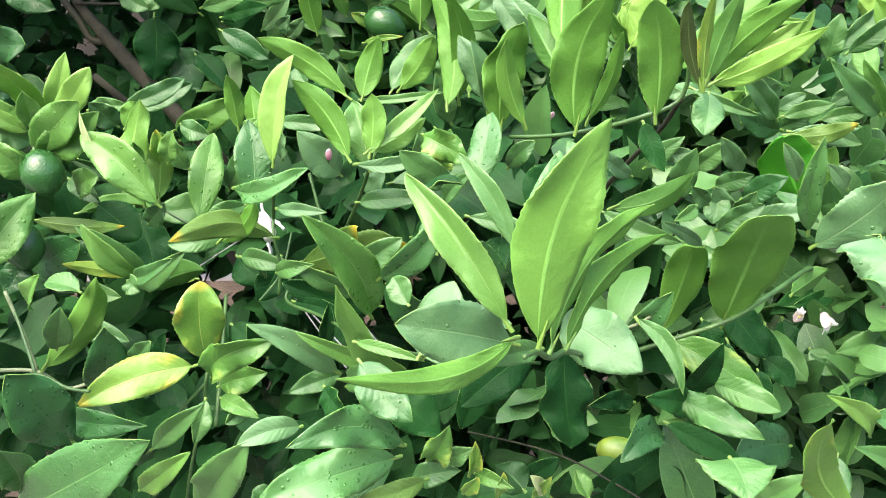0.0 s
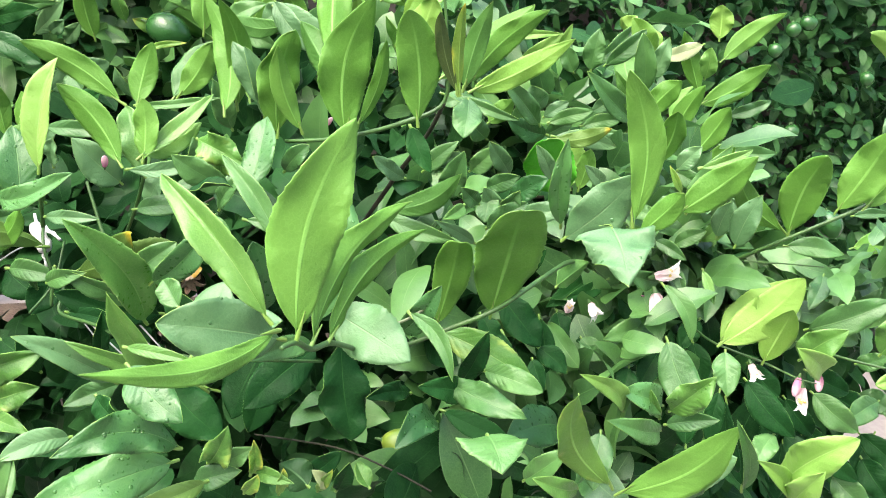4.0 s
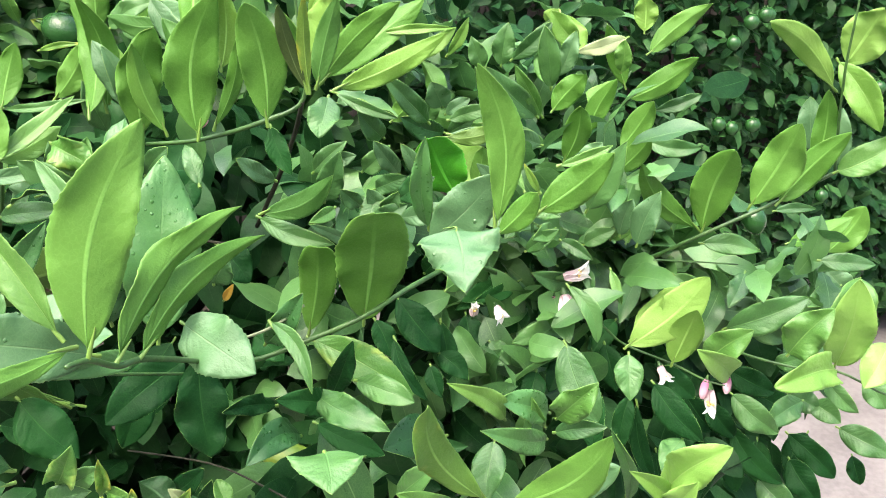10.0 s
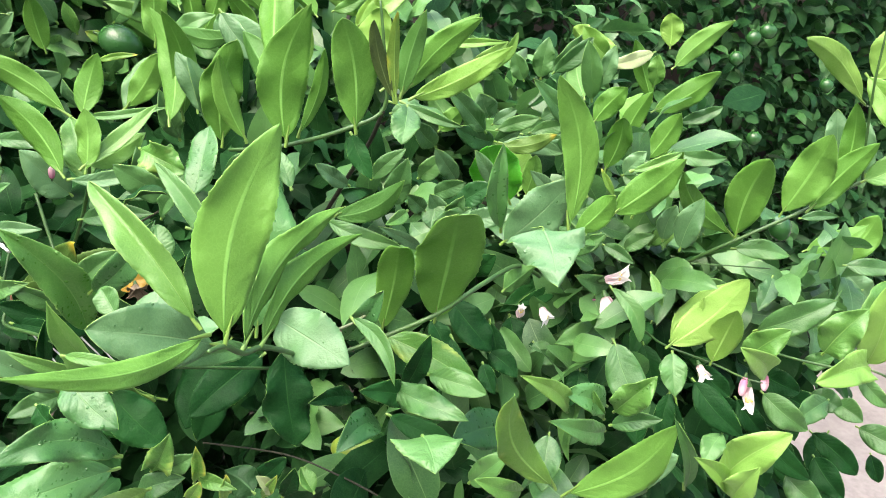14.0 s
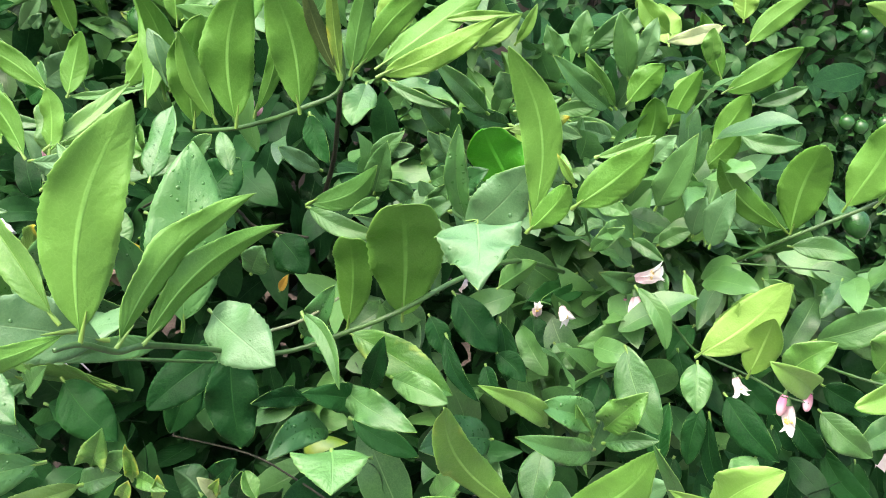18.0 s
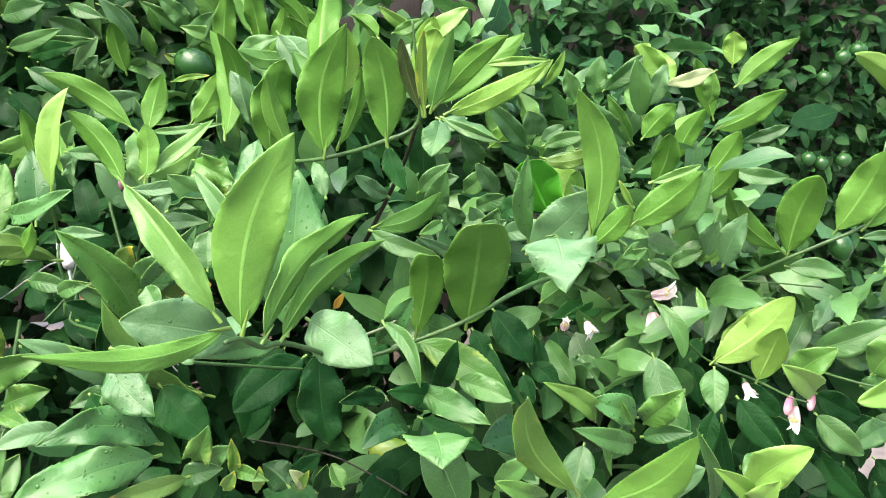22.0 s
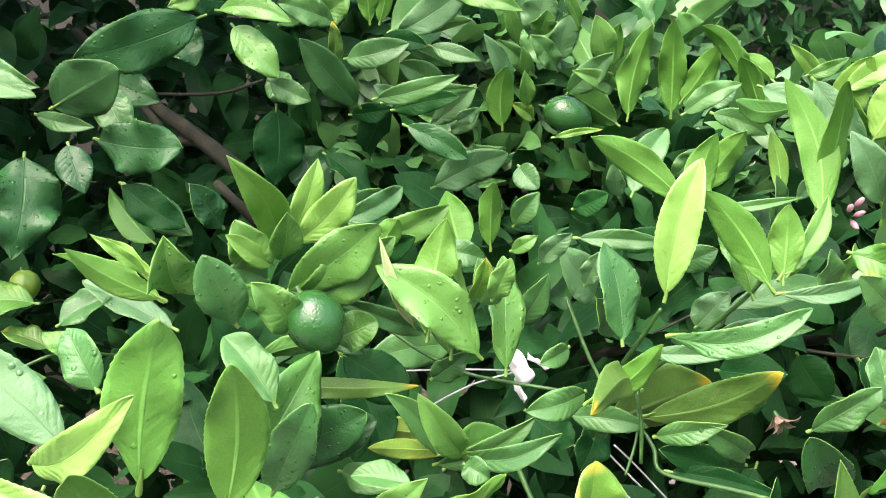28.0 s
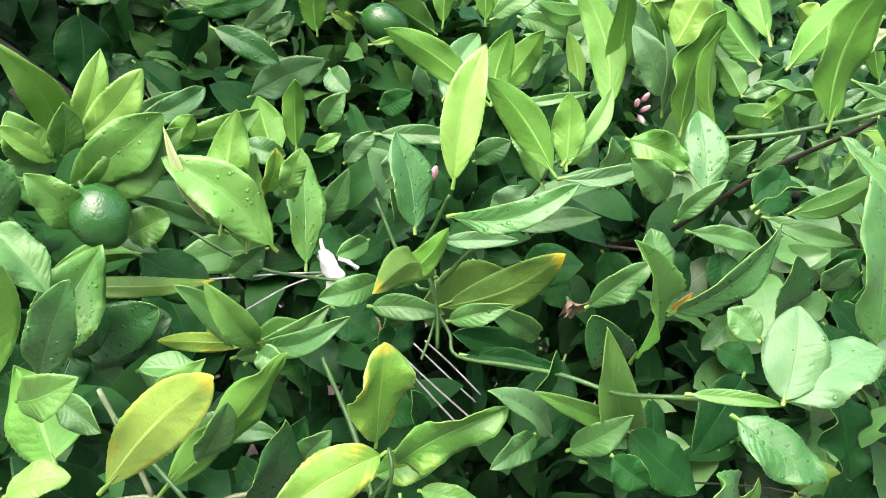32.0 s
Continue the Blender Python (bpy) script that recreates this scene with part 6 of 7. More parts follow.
leaf("young", (0.083, 0.850, 1.153), (0.052, 0.840, 1.184), (0.00, 0.95, 0.31), 0.015, 18, 20, 0.17)
leaf("mid", (-0.004, 0.800, 1.134), (0.037, 0.790, 1.160), (-0.34, -0.92, 0.18), 0.019, 18, 20, 0.17, 0, 0, -0.08)
leaf("sky_pale", (0.033, 0.840, 1.135), (0.056, 0.830, 1.153), (-0.49, -0.86, 0.16), 0.023, 18, 20, 0.17)
leaf("mid", (0.009, 0.780, 1.140), (0.047, 0.760, 1.127), (-0.48, -0.88, -0.02), 0.018, 18, 45, 0.17, 0, 0, -0.08)
leaf("sky_pale", (0.011, 0.660, 1.108), (0.022, 0.650, 1.129), (-0.77, -0.62, 0.13), 0.011, 18, 20, 0.17)
leaf("sky_pale", (-0.075, 0.740, 1.088), (-0.086, 0.730, 1.117), (-0.40, -0.82, -0.42), 0.014, 18, 20, 0.17)
leaf("sky_pale", (-0.145, 0.700, 1.056), (-0.127, 0.690, 1.081), (-0.48, -0.88, -0.01), 0.016, 18, 20, 0.17)
leaf("young", (-0.165, 0.700, 1.066), (-0.150, 0.690, 1.080), (-0.61, -0.79, 0.10), 0.011, 18, 45, 0.17)
leaf("sky_pale", (-0.127, 0.660, 1.056), (-0.123, 0.650, 1.083), (-0.66, -0.73, -0.17), 0.014, 18, 20, 0.17)
leaf("sky_pale", (0.009, 0.800, 1.081), (0.025, 0.780, 1.109), (-0.70, -0.71, -0.11), 0.024, 12, 20, 0.17)
leaf("sky_pale", (-0.164, 0.880, 1.113), (-0.148, 0.870, 1.127), (-0.42, -0.89, -0.17), 0.014, 18, 20, 0.17)
leaf("sky_pale", (-0.058, 0.640, 1.032), (-0.044, 0.630, 1.060), (-0.66, -0.75, 0.05), 0.023, 12, 20, 0.17)
leaf("orange", (0.085, 0.630, 0.954), (0.094, 0.620, 0.974), (-0.44, -0.87, -0.22), 0.007, 18, 20, 0.17)
leaf("lime", (-0.362, 0.900, 1.209), (-0.388, 0.890, 1.201), (0.37, -0.93, -0.04), 0.016, 22, 20, 0.17)
leaf("ywet", (-0.352, 0.880, 1.200), (-0.297, 0.860, 1.194), (-0.29, -0.90, 0.32), 0.019, 18, 35, 0.17, 0, 0, -0.1)
leaf("mid", (-0.316, 0.880, 1.148), (-0.283, 0.870, 1.133), (-0.19, -0.96, 0.23), 0.020, 18, 20, 0.17)
leaf("dwet", (-0.332, 0.980, 1.133), (-0.321, 0.970, 1.179), (0.13, -0.96, -0.24), 0.019, 18, 20, 0.17)
leaf("mid", (-0.315, 0.950, 1.139), (-0.295, 0.940, 1.121), (-0.18, -0.93, 0.33), 0.028, 18, 20, 0.17)
leaf("dwet", (0.027, 0.470, 1.027), (0.022, 0.460, 1.081), (0.21, -0.96, -0.16), 0.022, 14, 20, 0.17)
# leaves between and behind them
leaf("dark", (-0.268, 0.953, 1.070), (-0.228, 0.924, 1.035), (0.13, -0.69, 0.71), 0.030, 26, 22, 0.17)
leaf("mid", (-0.409, 0.873, 1.018), (-0.444, 0.904, 1.057), (-0.27, 0.61, -0.74), 0.029, 34, 32, 0.08)
leaf("mid", (-0.321, 0.552, 1.049), (-0.345, 0.575, 1.077), (0.29, -0.61, 0.74), 0.025, 28, 27, 0.16)
leaf("olive", (-0.103, 0.654, 0.959), (-0.026, 0.663, 0.977), (-0.15, 0.98, 0.14), 0.056, 19, 20, 0.07)
leaf("mid", (-0.227, 0.602, 0.970), (-0.186, 0.611, 0.984), (-0.22, 0.97, 0.03), 0.027, 28, 35, 0.06)
leaf("dark", (-0.276, 0.728, 0.987), (-0.250, 0.683, 0.930), (0.01, -0.78, 0.63), 0.042, 24, 4, 0.07)
leaf("mid", (-0.338, 0.747, 0.972), (-0.267, 0.746, 0.978), (0.00, 1.00, 0.04), 0.021, 31, 40, 0.12)
leaf("young", (-0.174, 0.790, 1.027), (-0.183, 0.823, 1.071), (0.52, 0.73, -0.45), 0.031, 18, 14, 0.18)
leaf("mid", (-0.286, 0.796, 1.054), (-0.233, 0.810, 1.077), (0.15, -0.96, 0.23), 0.024, 30, 19, 0.06)
leaf("mid", (-0.043, 0.635, 1.046), (0.028, 0.641, 1.060), (-0.08, -0.69, 0.72), 0.018, 13, 25, 0.15)
leaf("mid", (0.015, 0.538, 1.062), (0.062, 0.527, 1.051), (-0.12, -0.90, 0.42), 0.014, 20, 23, 0.18)
leaf("dark", (0.040, 0.537, 1.049), (0.035, 0.518, 1.025), (-0.26, -0.74, 0.62), 0.022, 24, 27, 0.09)
leaf("dark", (0.053, 0.528, 1.074), (0.078, 0.543, 1.096), (0.04, -0.84, 0.54), 0.029, 14, 11, 0.1)
leaf("mid", (-0.004, 0.528, 1.038), (-0.004, 0.546, 1.062), (0.08, -0.79, 0.61), 0.024, 13, 24, 0.08)
leaf("sky_pale", (0.042, 0.775, 1.161), (0.102, 0.746, 1.128), (-0.19, -0.89, 0.41), 0.029, 34, 60, 0.09)
leaf("mid", (-0.211, 0.951, 1.176), (-0.154, 0.971, 1.209), (-0.06, -0.80, 0.60), 0.040, 33, 23, 0.12)
leaf("dark", (-0.186, 1.042, 1.155), (-0.137, 1.025, 1.135), (0.41, 0.88, 0.22), 0.019, 12, 3, 0.08)
leaf("mid", (-0.046, 1.013, 1.136), (-0.042, 1.044, 1.180), (-0.53, -0.67, 0.52), 0.055, 38, 34, 0.13)
leaf("mid", (-0.003, 0.980, 1.132), (-0.029, 1.022, 1.188), (0.32, 0.82, -0.47), 0.028, 22, 22, 0.1)
leaf("mid", (-0.013, 0.896, 1.104), (-0.059, 0.919, 1.132), (0.57, 0.76, 0.31), 0.036, 19, 30, 0.11)
leaf("mid", (0.120, 1.068, 1.154), (0.214, 1.102, 1.209), (-0.44, 0.87, 0.21), 0.049, 23, 29, 0.14)
leaf("mid", (0.036, 0.918, 1.170), (0.073, 0.930, 1.190), (-0.40, 0.90, 0.19), 0.040, 30, 5, 0.12)
leaf("mid", (-0.529, 0.793, 1.168), (-0.460, 0.768, 1.157), (-0.22, -0.82, 0.52), 0.024, 17, 15, 0.14)
leaf("mid", (-0.484, 0.748, 1.125), (-0.519, 0.747, 1.113), (-0.06, 1.00, 0.07), 0.012, 25, 28, 0.15)
leaf("dark", (-0.500, 0.657, 1.105), (-0.495, 0.633, 1.077), (0.63, -0.54, 0.56), 0.035, 37, 37, 0.17)
leaf("dark", (-0.430, 0.884, 1.066), (-0.378, 0.846, 1.034), (0.45, 0.84, -0.28), 0.031, 22, 9, 0.09)
leaf("young", (-0.382, 0.665, 1.058), (-0.446, 0.697, 1.078), (0.51, 0.75, 0.42), 0.025, 34, 9, 0.07)
leaf("lime", (-0.385, 0.679, 1.062), (-0.422, 0.706, 1.084), (0.56, 0.83, -0.07), 0.013, 19, 38, 0.19)
leaf("mid", (-0.446, 0.527, 1.056), (-0.474, 0.525, 1.045), (-0.08, -0.93, 0.37), 0.017, 25, 11, 0.17)
leaf("mid", (-0.387, 0.476, 1.013), (-0.438, 0.505, 1.032), (-0.11, -0.68, 0.72), 0.016, 18, 14, 0.09)
leaf("wet", (-0.453, 0.639, 0.957), (-0.474, 0.615, 0.922), (0.28, -0.86, 0.43), 0.040, 19, 20, 0.11)
leaf("young", (-0.362, 0.395, 1.072), (-0.343, 0.402, 1.087), (0.08, 0.84, -0.54), 0.017, 30, 6, 0.12)
leaf("mid", (-0.448, 0.693, 1.033), (-0.416, 0.698, 1.049), (-0.29, -0.60, 0.75), 0.024, 23, 6, 0.09)
leaf("wet", (-0.385, 0.476, 1.105), (-0.397, 0.494, 1.123), (-0.36, -0.78, 0.52), 0.017, 14, 36, 0.19)
leaf("yellow", (-0.458, 0.493, 1.080), (-0.461, 0.504, 1.091), (0.28, -0.69, 0.67), 0.015, 26, 5, 0.08)
leaf("mid", (-0.479, 0.571, 1.016), (-0.472, 0.554, 0.998), (0.49, -0.55, 0.68), 0.022, 16, 10, 0.15)
leaf("mid", (-0.476, 0.652, 0.957), (-0.499, 0.638, 0.933), (-0.21, -0.74, 0.64), 0.021, 23, 3, 0.09)
leaf("lime", (-0.539, 0.829, 1.182), (-0.492, 0.820, 1.186), (-0.19, -0.72, 0.67), 0.021, 24, 39, 0.15)
leaf("ywet", (-0.320, 0.475, 1.011), (-0.334, 0.509, 1.040), (0.31, 0.69, -0.66), 0.040, 35, 7, 0.08)
leaf("lime", (-0.328, 0.399, 1.057), (-0.308, 0.396, 1.063), (-0.33, -0.35, 0.88), 0.013, 16, 40, 0.15)
leaf("yellow", (-0.211, 0.677, 0.941), (-0.259, 0.697, 0.940), (0.37, 0.91, -0.20), 0.021, 22, 4, 0.17)
leaf("mid", (-0.254, 0.546, 1.000), (-0.285, 0.561, 1.000), (-0.07, -0.21, 0.98), 0.020, 27, 15, 0.06)
leaf("mottled", (-0.165, 0.539, 0.925), (-0.125, 0.529, 0.944), (-0.42, -0.78, 0.47), 0.024, 27, 30, 0.25)
leaf("dark", (-0.073, 0.449, 0.988), (-0.059, 0.434, 0.979), (-0.56, -0.75, 0.35), 0.019, 20, 13, 0.13)
leaf("lime", (0.286, 0.647, 1.036), (0.275, 0.680, 1.069), (0.75, 0.58, -0.32), 0.053, 24, 20, 0.13)
leaf("young", (0.165, 0.656, 1.126), (0.250, 0.685, 1.183), (0.14, 0.78, -0.61), 0.027, 18, 18, 0.17)
leaf("mid", (0.177, 0.688, 1.109), (0.228, 0.662, 1.094), (0.17, -0.22, 0.96), 0.027, 29, 4, 0.12)
leaf("mid", (0.284, 0.877, 1.027), (0.259, 0.915, 1.063), (0.26, 0.75, -0.62), 0.026, 15, 40, 0.15)
leaf("mid", (0.352, 0.845, 1.030), (0.295, 0.864, 1.035), (0.29, 0.93, -0.21), 0.028, 21, 60, 0.1)
leaf("mid", (0.305, 0.866, 1.048), (0.292, 0.900, 1.083), (0.65, 0.65, -0.40), 0.031, 31, 14, 0.07)
leaf("mid", (0.425, 0.860, 1.064), (0.424, 0.904, 1.114), (0.42, 0.68, -0.60), 0.026, 16, 11, 0.13)
leaf("mid", (0.386, 0.893, 1.086), (0.439, 0.914, 1.124), (0.16, -0.95, 0.28), 0.027, 33, 34, 0.15)
leaf("young", (0.456, 0.819, 1.042), (0.485, 0.841, 1.076), (-0.40, 0.88, -0.25), 0.030, 37, 21, 0.16)
leaf("mid", (0.615, 0.710, 0.978), (0.656, 0.702, 0.982), (-0.19, -0.78, 0.59), 0.012, 27, 4, 0.09)
leaf("lime", (0.432, 0.608, 0.898), (0.504, 0.625, 0.953), (0.47, 0.45, -0.76), 0.041, 10, 21, 0.12)
leaf("young", (0.588, 0.537, 0.911), (0.625, 0.581, 0.968), (-0.07, -0.77, 0.64), 0.046, 24, 16, 0.16)
leaf("mid", (-0.156, 0.440, 0.903), (-0.130, 0.467, 0.931), (0.15, -0.78, 0.61), 0.030, 36, 3, 0.1)
leaf("mid", (-0.048, 0.779, 1.076), (-0.007, 0.817, 1.119), (-0.17, -0.65, 0.74), 0.028, 26, 10, 0.11)
leaf("dry", (-0.140, 0.649, 0.947), (-0.134, 0.660, 0.962), (0.04, -0.81, 0.59), 0.017, 22, 32, 0.06)
leaf("lime", (0.463, 0.958, 1.105), (0.449, 0.978, 1.122), (0.87, 0.44, 0.23), 0.033, 20, 3, 0.1)
leaf("lime", (0.478, 0.935, 1.080), (0.473, 0.971, 1.119), (0.33, 0.72, -0.61), 0.034, 17, 11, 0.14)
leaf("dark", (0.377, 0.537, 0.841), (0.392, 0.570, 0.879), (-0.62, -0.46, 0.64), 0.025, 36, 23, 0.12)
leaf("sky_pale", (-0.014, 0.410, 1.033), (0.006, 0.435, 1.068), (-0.39, -0.64, 0.66), 0.031, 8, 5, 0.06)
leaf("sky_pale", (-0.012, 0.413, 1.031), (0.037, 0.412, 1.054), (-0.41, -0.14, 0.90), 0.036, 8, 39, 0.19)
leaf("young", (-0.051, 0.431, 1.031), (-0.010, 0.412, 1.030), (-0.29, -0.66, 0.70), 0.008, 25, 34, 0.13)
leaf("mid", (-0.019, 0.428, 1.056), (-0.028, 0.442, 1.067), (-0.50, -0.71, 0.49), 0.017, 24, 9, 0.07)
leaf("dark", (-0.015, 0.457, 1.110), (0.012, 0.452, 1.118), (-0.27, 0.01, 0.96), 0.013, 38, 42, 0.11)
leaf("young", (0.077, 0.575, 1.160), (0.086, 0.634, 1.241), (0.35, 0.74, -0.57), 0.032, 38, 10, 0.19)
leaf("young", (0.138, 0.906, 1.140), (0.108, 0.924, 1.163), (0.52, 0.85, 0.00), 0.022, 36, 30, 0.09)
leaf("mid", (0.068, 1.028, 1.178), (0.044, 1.053, 1.210), (0.25, -0.67, 0.70), 0.025, 22, 35, 0.17)
leaf("mid", (0.078, 0.581, 1.147), (0.058, 0.610, 1.180), (0.45, 0.79, -0.42), 0.025, 32, 11, 0.11)
leaf("dark", (0.053, 0.441, 0.912), (0.034, 0.453, 0.924), (0.13, 0.81, -0.58), 0.025, 27, 13, 0.14)
leaf("young", (0.090, 0.421, 0.924), (0.082, 0.433, 0.936), (0.17, -0.65, 0.74), 0.014, 35, 14, 0.15)
leaf("mid", (0.082, 0.483, 1.108), (0.074, 0.503, 1.127), (-0.03, -0.71, 0.70), 0.011, 12, 42, 0.11)
leaf("mottled", (-0.480, 0.787, 1.008), (-0.531, 0.797, 1.005), (-0.15, -0.49, 0.86), 0.033, 15, 36, 0.12)
leaf("olive", (-0.471, 0.771, 0.980), (-0.507, 0.787, 0.988), (0.09, -0.32, 0.94), 0.022, 21, 36, 0.18)
leaf("mottled", (-0.447, 0.745, 0.985), (-0.474, 0.762, 0.997), (0.02, -0.58, 0.81), 0.017, 13, 22, 0.19)
leaf("sky_pale", (-0.377, 0.680, 1.032), (-0.434, 0.711, 1.054), (0.09, -0.45, 0.89), 0.021, 19, 3, 0.14)
leaf("young", (-0.052, 0.591, 1.073), (-0.065, 0.623, 1.115), (-0.21, -0.80, 0.56), 0.026, 30, 19, 0.17)
leaf("young", (0.285, 0.500, 1.091), (0.279, 0.515, 1.107), (-0.16, -0.77, 0.61), 0.006, 31, 28, 0.14)
leaf("mid", (0.331, 0.744, 1.058), (0.381, 0.731, 1.044), (-0.17, -0.95, 0.27), 0.022, 27, 6, 0.09)
leaf("mid", (0.370, 0.704, 0.975), (0.336, 0.697, 0.966), (-0.23, -0.13, 0.96), 0.019, 27, 33, 0.19)
leaf("young", (0.379, 0.668, 0.981), (0.348, 0.685, 0.999), (0.01, -0.73, 0.68), 0.017, 16, 38, 0.13)
leaf("mid", (0.392, 0.701, 0.934), (0.355, 0.718, 0.953), (0.20, -0.50, 0.84), 0.034, 27, 9, 0.18)
leaf("mid", (0.376, 0.690, 0.991), (0.417, 0.679, 0.979), (0.04, -0.66, 0.75), 0.026, 24, 4, 0.11)
leaf("lime", (0.439, 0.662, 0.972), (0.466, 0.682, 0.995), (-0.33, 0.87, -0.37), 0.022, 16, 60, 0.07)
leaf("mid", (0.248, 0.555, 0.992), (0.278, 0.567, 1.007), (-0.28, 0.93, -0.25), 0.021, 28, 30, 0.09)
leaf("mid", (0.464, 0.728, 0.977), (0.488, 0.756, 1.009), (0.19, 0.67, -0.72), 0.030, 31, 27, 0.17)

# ---- foliage inside the tree ----
FRONT = Vector((-0.03, 0.0, 1.28))
DIRS = np.array([(p - FRONT).normalized() for p in MIDS])
FARS = np.array([(p - FRONT).length for p in MIDS])


CLEAR = (((-0.117, 0.615, 0.956), 0.085), ((-0.209, 0.712, 0.958), 0.07), ((0.008, 0.621, 0.849), 0.11), ((0.114, 0.582, 0.857), 0.10), ((-0.161, 0.640, 0.895), 0.05), ((-0.033, 0.672, 0.922), 0.08), ((-0.156, 0.652, 0.974), 0.06), ((0.114, 0.552, 1.021), 0.07), ((0.044, 0.486, 0.927), 0.07), ((-0.176, 0.712, 0.991), 0.06), ((-0.065, 0.687, 0.937), 0.07), ((-0.438, 1.010, 1.041), 0.08), ((-0.460, 0.951, 1.012), 0.10), ((-0.553, 1.052, 1.073), 0.08), ((-0.50, 0.98, 1.06), 0.14), ((-0.42, 1.08, 1.16), 0.13), ((-0.36, 1.0, 1.12), 0.09))


def hides(q, margin=0.03):
    """Whether a point lies before an outer leaf, as seen from the path."""
    d = q - FRONT
    if d.length > 1.6:
        return False
    near = DIRS @ np.array(d.normalized()) > 0.9955
    return bool((FARS[near] > d.length - margin).any())


def fill(count, near, far, spread, seed, back=0.05, left=-9.0):
    """Places behind the outer leaves, for those further in."""
    out = []
    rng = random.Random(seed)
    while len(out) < count:
        p = rng.choice(MIDS)
        thin = p.x > 0.42
        if p.x < left or p.x > 0.56 or thin and rng.random() < 0.7:
            continue
        d = rng.uniform(near, far) * (0.4 if thin else 1)
        q = p + (p - FRONT).normalized() * d + Vector((rng.gauss(0, spread), rng.gauss(0, spread * 0.5), rng.gauss(0, spread)))
        way = np.array((q - FRONT).normalized())
        close = np.argsort(-(DIRS @ way))[:3]
        if (q - FRONT).length < FARS[close].max() + back or hides(q) or any((q - Vector(c)).length < r for c, r in CLEAR):
            continue
        axis = (unit(rng) + Vector((0, -0.6, 0.15))).normalized()
        normal = (unit(rng) * 0.8 + Vector((0, -0.35, 0.9))).normalized()
        if abs(axis.dot(normal)) < 0.93:
            out.append((q, axis, normal))
    return out


def heap(count, x0, x1, y0, y1, z0, z1, seed, lift=-0.1):
    rng = random.Random(seed)
    out, tries = [], 0
    while len(out) < count:
        q = Vector((rng.uniform(x0, x1), rng.uniform(y0, y1), rng.uniform(z0, z1)))
        tries += 1
        if q.x < -0.2 and ((q.x + 0.45) / 0.98) ** 2 + ((q.y - 1.1) / 0.80) ** 2 + (max(q.z - 1.0, 0) / 1.02) ** 2 > 1:
            continue
        if tries < 30 * count and hides(q) or any((q - Vector(c)).length < r for c, r in CLEAR):
            continue
        axis, normal = (unit(rng) + Vector((0, -0.5, lift))).normalized(), (unit(rng) * 0.8 + Vector((0, -0.35, 0.9))).normalized()
        if abs(axis.dot(normal)) < 0.93:
            out.append((q, axis, normal))
    return out


def clump(count, at, size, seed, lift=-0.2):
    x, y, z = at
    return heap(count, x - size, x + size, y - 0.05, y + 0.07, z - size * 0.8, z + size * 0.8, seed, lift)


rooted(scatter("side_foliage", clump(30, (0.620, 0.700, 0.890), 0.06, 51) + clump(50, (0.610, 0.728, 0.907), 0.08, 52) + clump(70, (0.516, 0.746, 0.947), 0.08, 53) + clump(55, (0.389, 0.704, 0.988), 0.08, 59, 0.4) + clump(40, (0.327, 0.648, 0.887), 0.06, 60), INNER_LIT, 55, tree, "leaves at the side of the crown, coloured bright as if lit", 0.045, 0.075))
rooted(scatter("hanging_foliage", clump(60, (0.480, 0.600, 0.780), 0.07, 56, -1.2) + heap(150, 0.40, 0.585, 0.66, 0.80, 0.60, 0.86, 57, -1.2) + heap(300, 0.54, 0.715, 0.69, 0.80, 0.56, 0.83, 61, -1.2), INNER_SHADED, 58, tree, "hanging leaves at the side of the crown, coloured dark for shade"))
rooted(scatter("outer_foliage", fill(300, 0.03, 0.12, 0.04, 39, 0.04, 0.1), INNER_LIT, 31, tree, "leaves just inside the crown, coloured bright as if lit", 0.045, 0.075))
rooted(scatter("inner_foliage", fill(200, 0.04, 0.12, 0.04, 21, 0.05) + fill(1700, 0.10, 0.36, 0.06, 22, 0.10), INNER_SHADED, 32, tree, "leaves deep inside the crown, coloured dark for shade"))
rooted(scatter("lower_foliage", heap(1500, -1.15, 0.42, 0.80, 1.3, 0.25, 0.82, 23) + heap(1100, -1.15, 0.36, 0.90, 1.3, 0.82, 1.02, 26) + heap(1300, -1.3, -0.35, 1.0, 1.5, 0.85, 1.42, 24) + heap(1500, -1.4, -0.15, 1.5, 1.85, 0.6, 1.7, 41) + heap(440, -0.4, 0.08, 1.12, 1.5, 0.95, 1.22, 25) + heap(260, 0.30, 0.46, 0.80, 1.0, 0.62, 0.84, 30, -0.9) + heap(800, -0.35, 0.40, 0.78, 1.0, 0.40, 0.78, 37), INNER_SHADED, 34, tree, "leaves low in the crown, coloured dark for shade"))

rooted(scatter("upper_foliage", heap(240, 0.10, 0.58, 0.94, 1.10, 0.86, 1.02, 27, 0.6) + heap(320, -0.25, 0.18, 0.98, 1.14, 1.0, 1.16, 28, 0.5), INNER_LIT, 35, tree, "small leaves at the far side of the crown, coloured bright as if lit", 0.04, 0.07))

rooted(scatter("crown_foliage", heap(1900, -1.4, -0.30, 0.98, 1.7, 1.48, 1.95, 29) + heap(900, -1.3, -0.42, 0.86, 1.2, 1.36, 1.7, 38), INNER_SHADED, 36, tree, "unseen leaves added above the crown to shade its left side"))

# ---- hedge and fence behind ----
hedge = new("hedge")
hedge.location = (1.3, 2.1, 0)
tagged(hedge, "clipped dark green citrus hedge with small green fruit", "hedge")
spots = []
rng = random.Random(8)
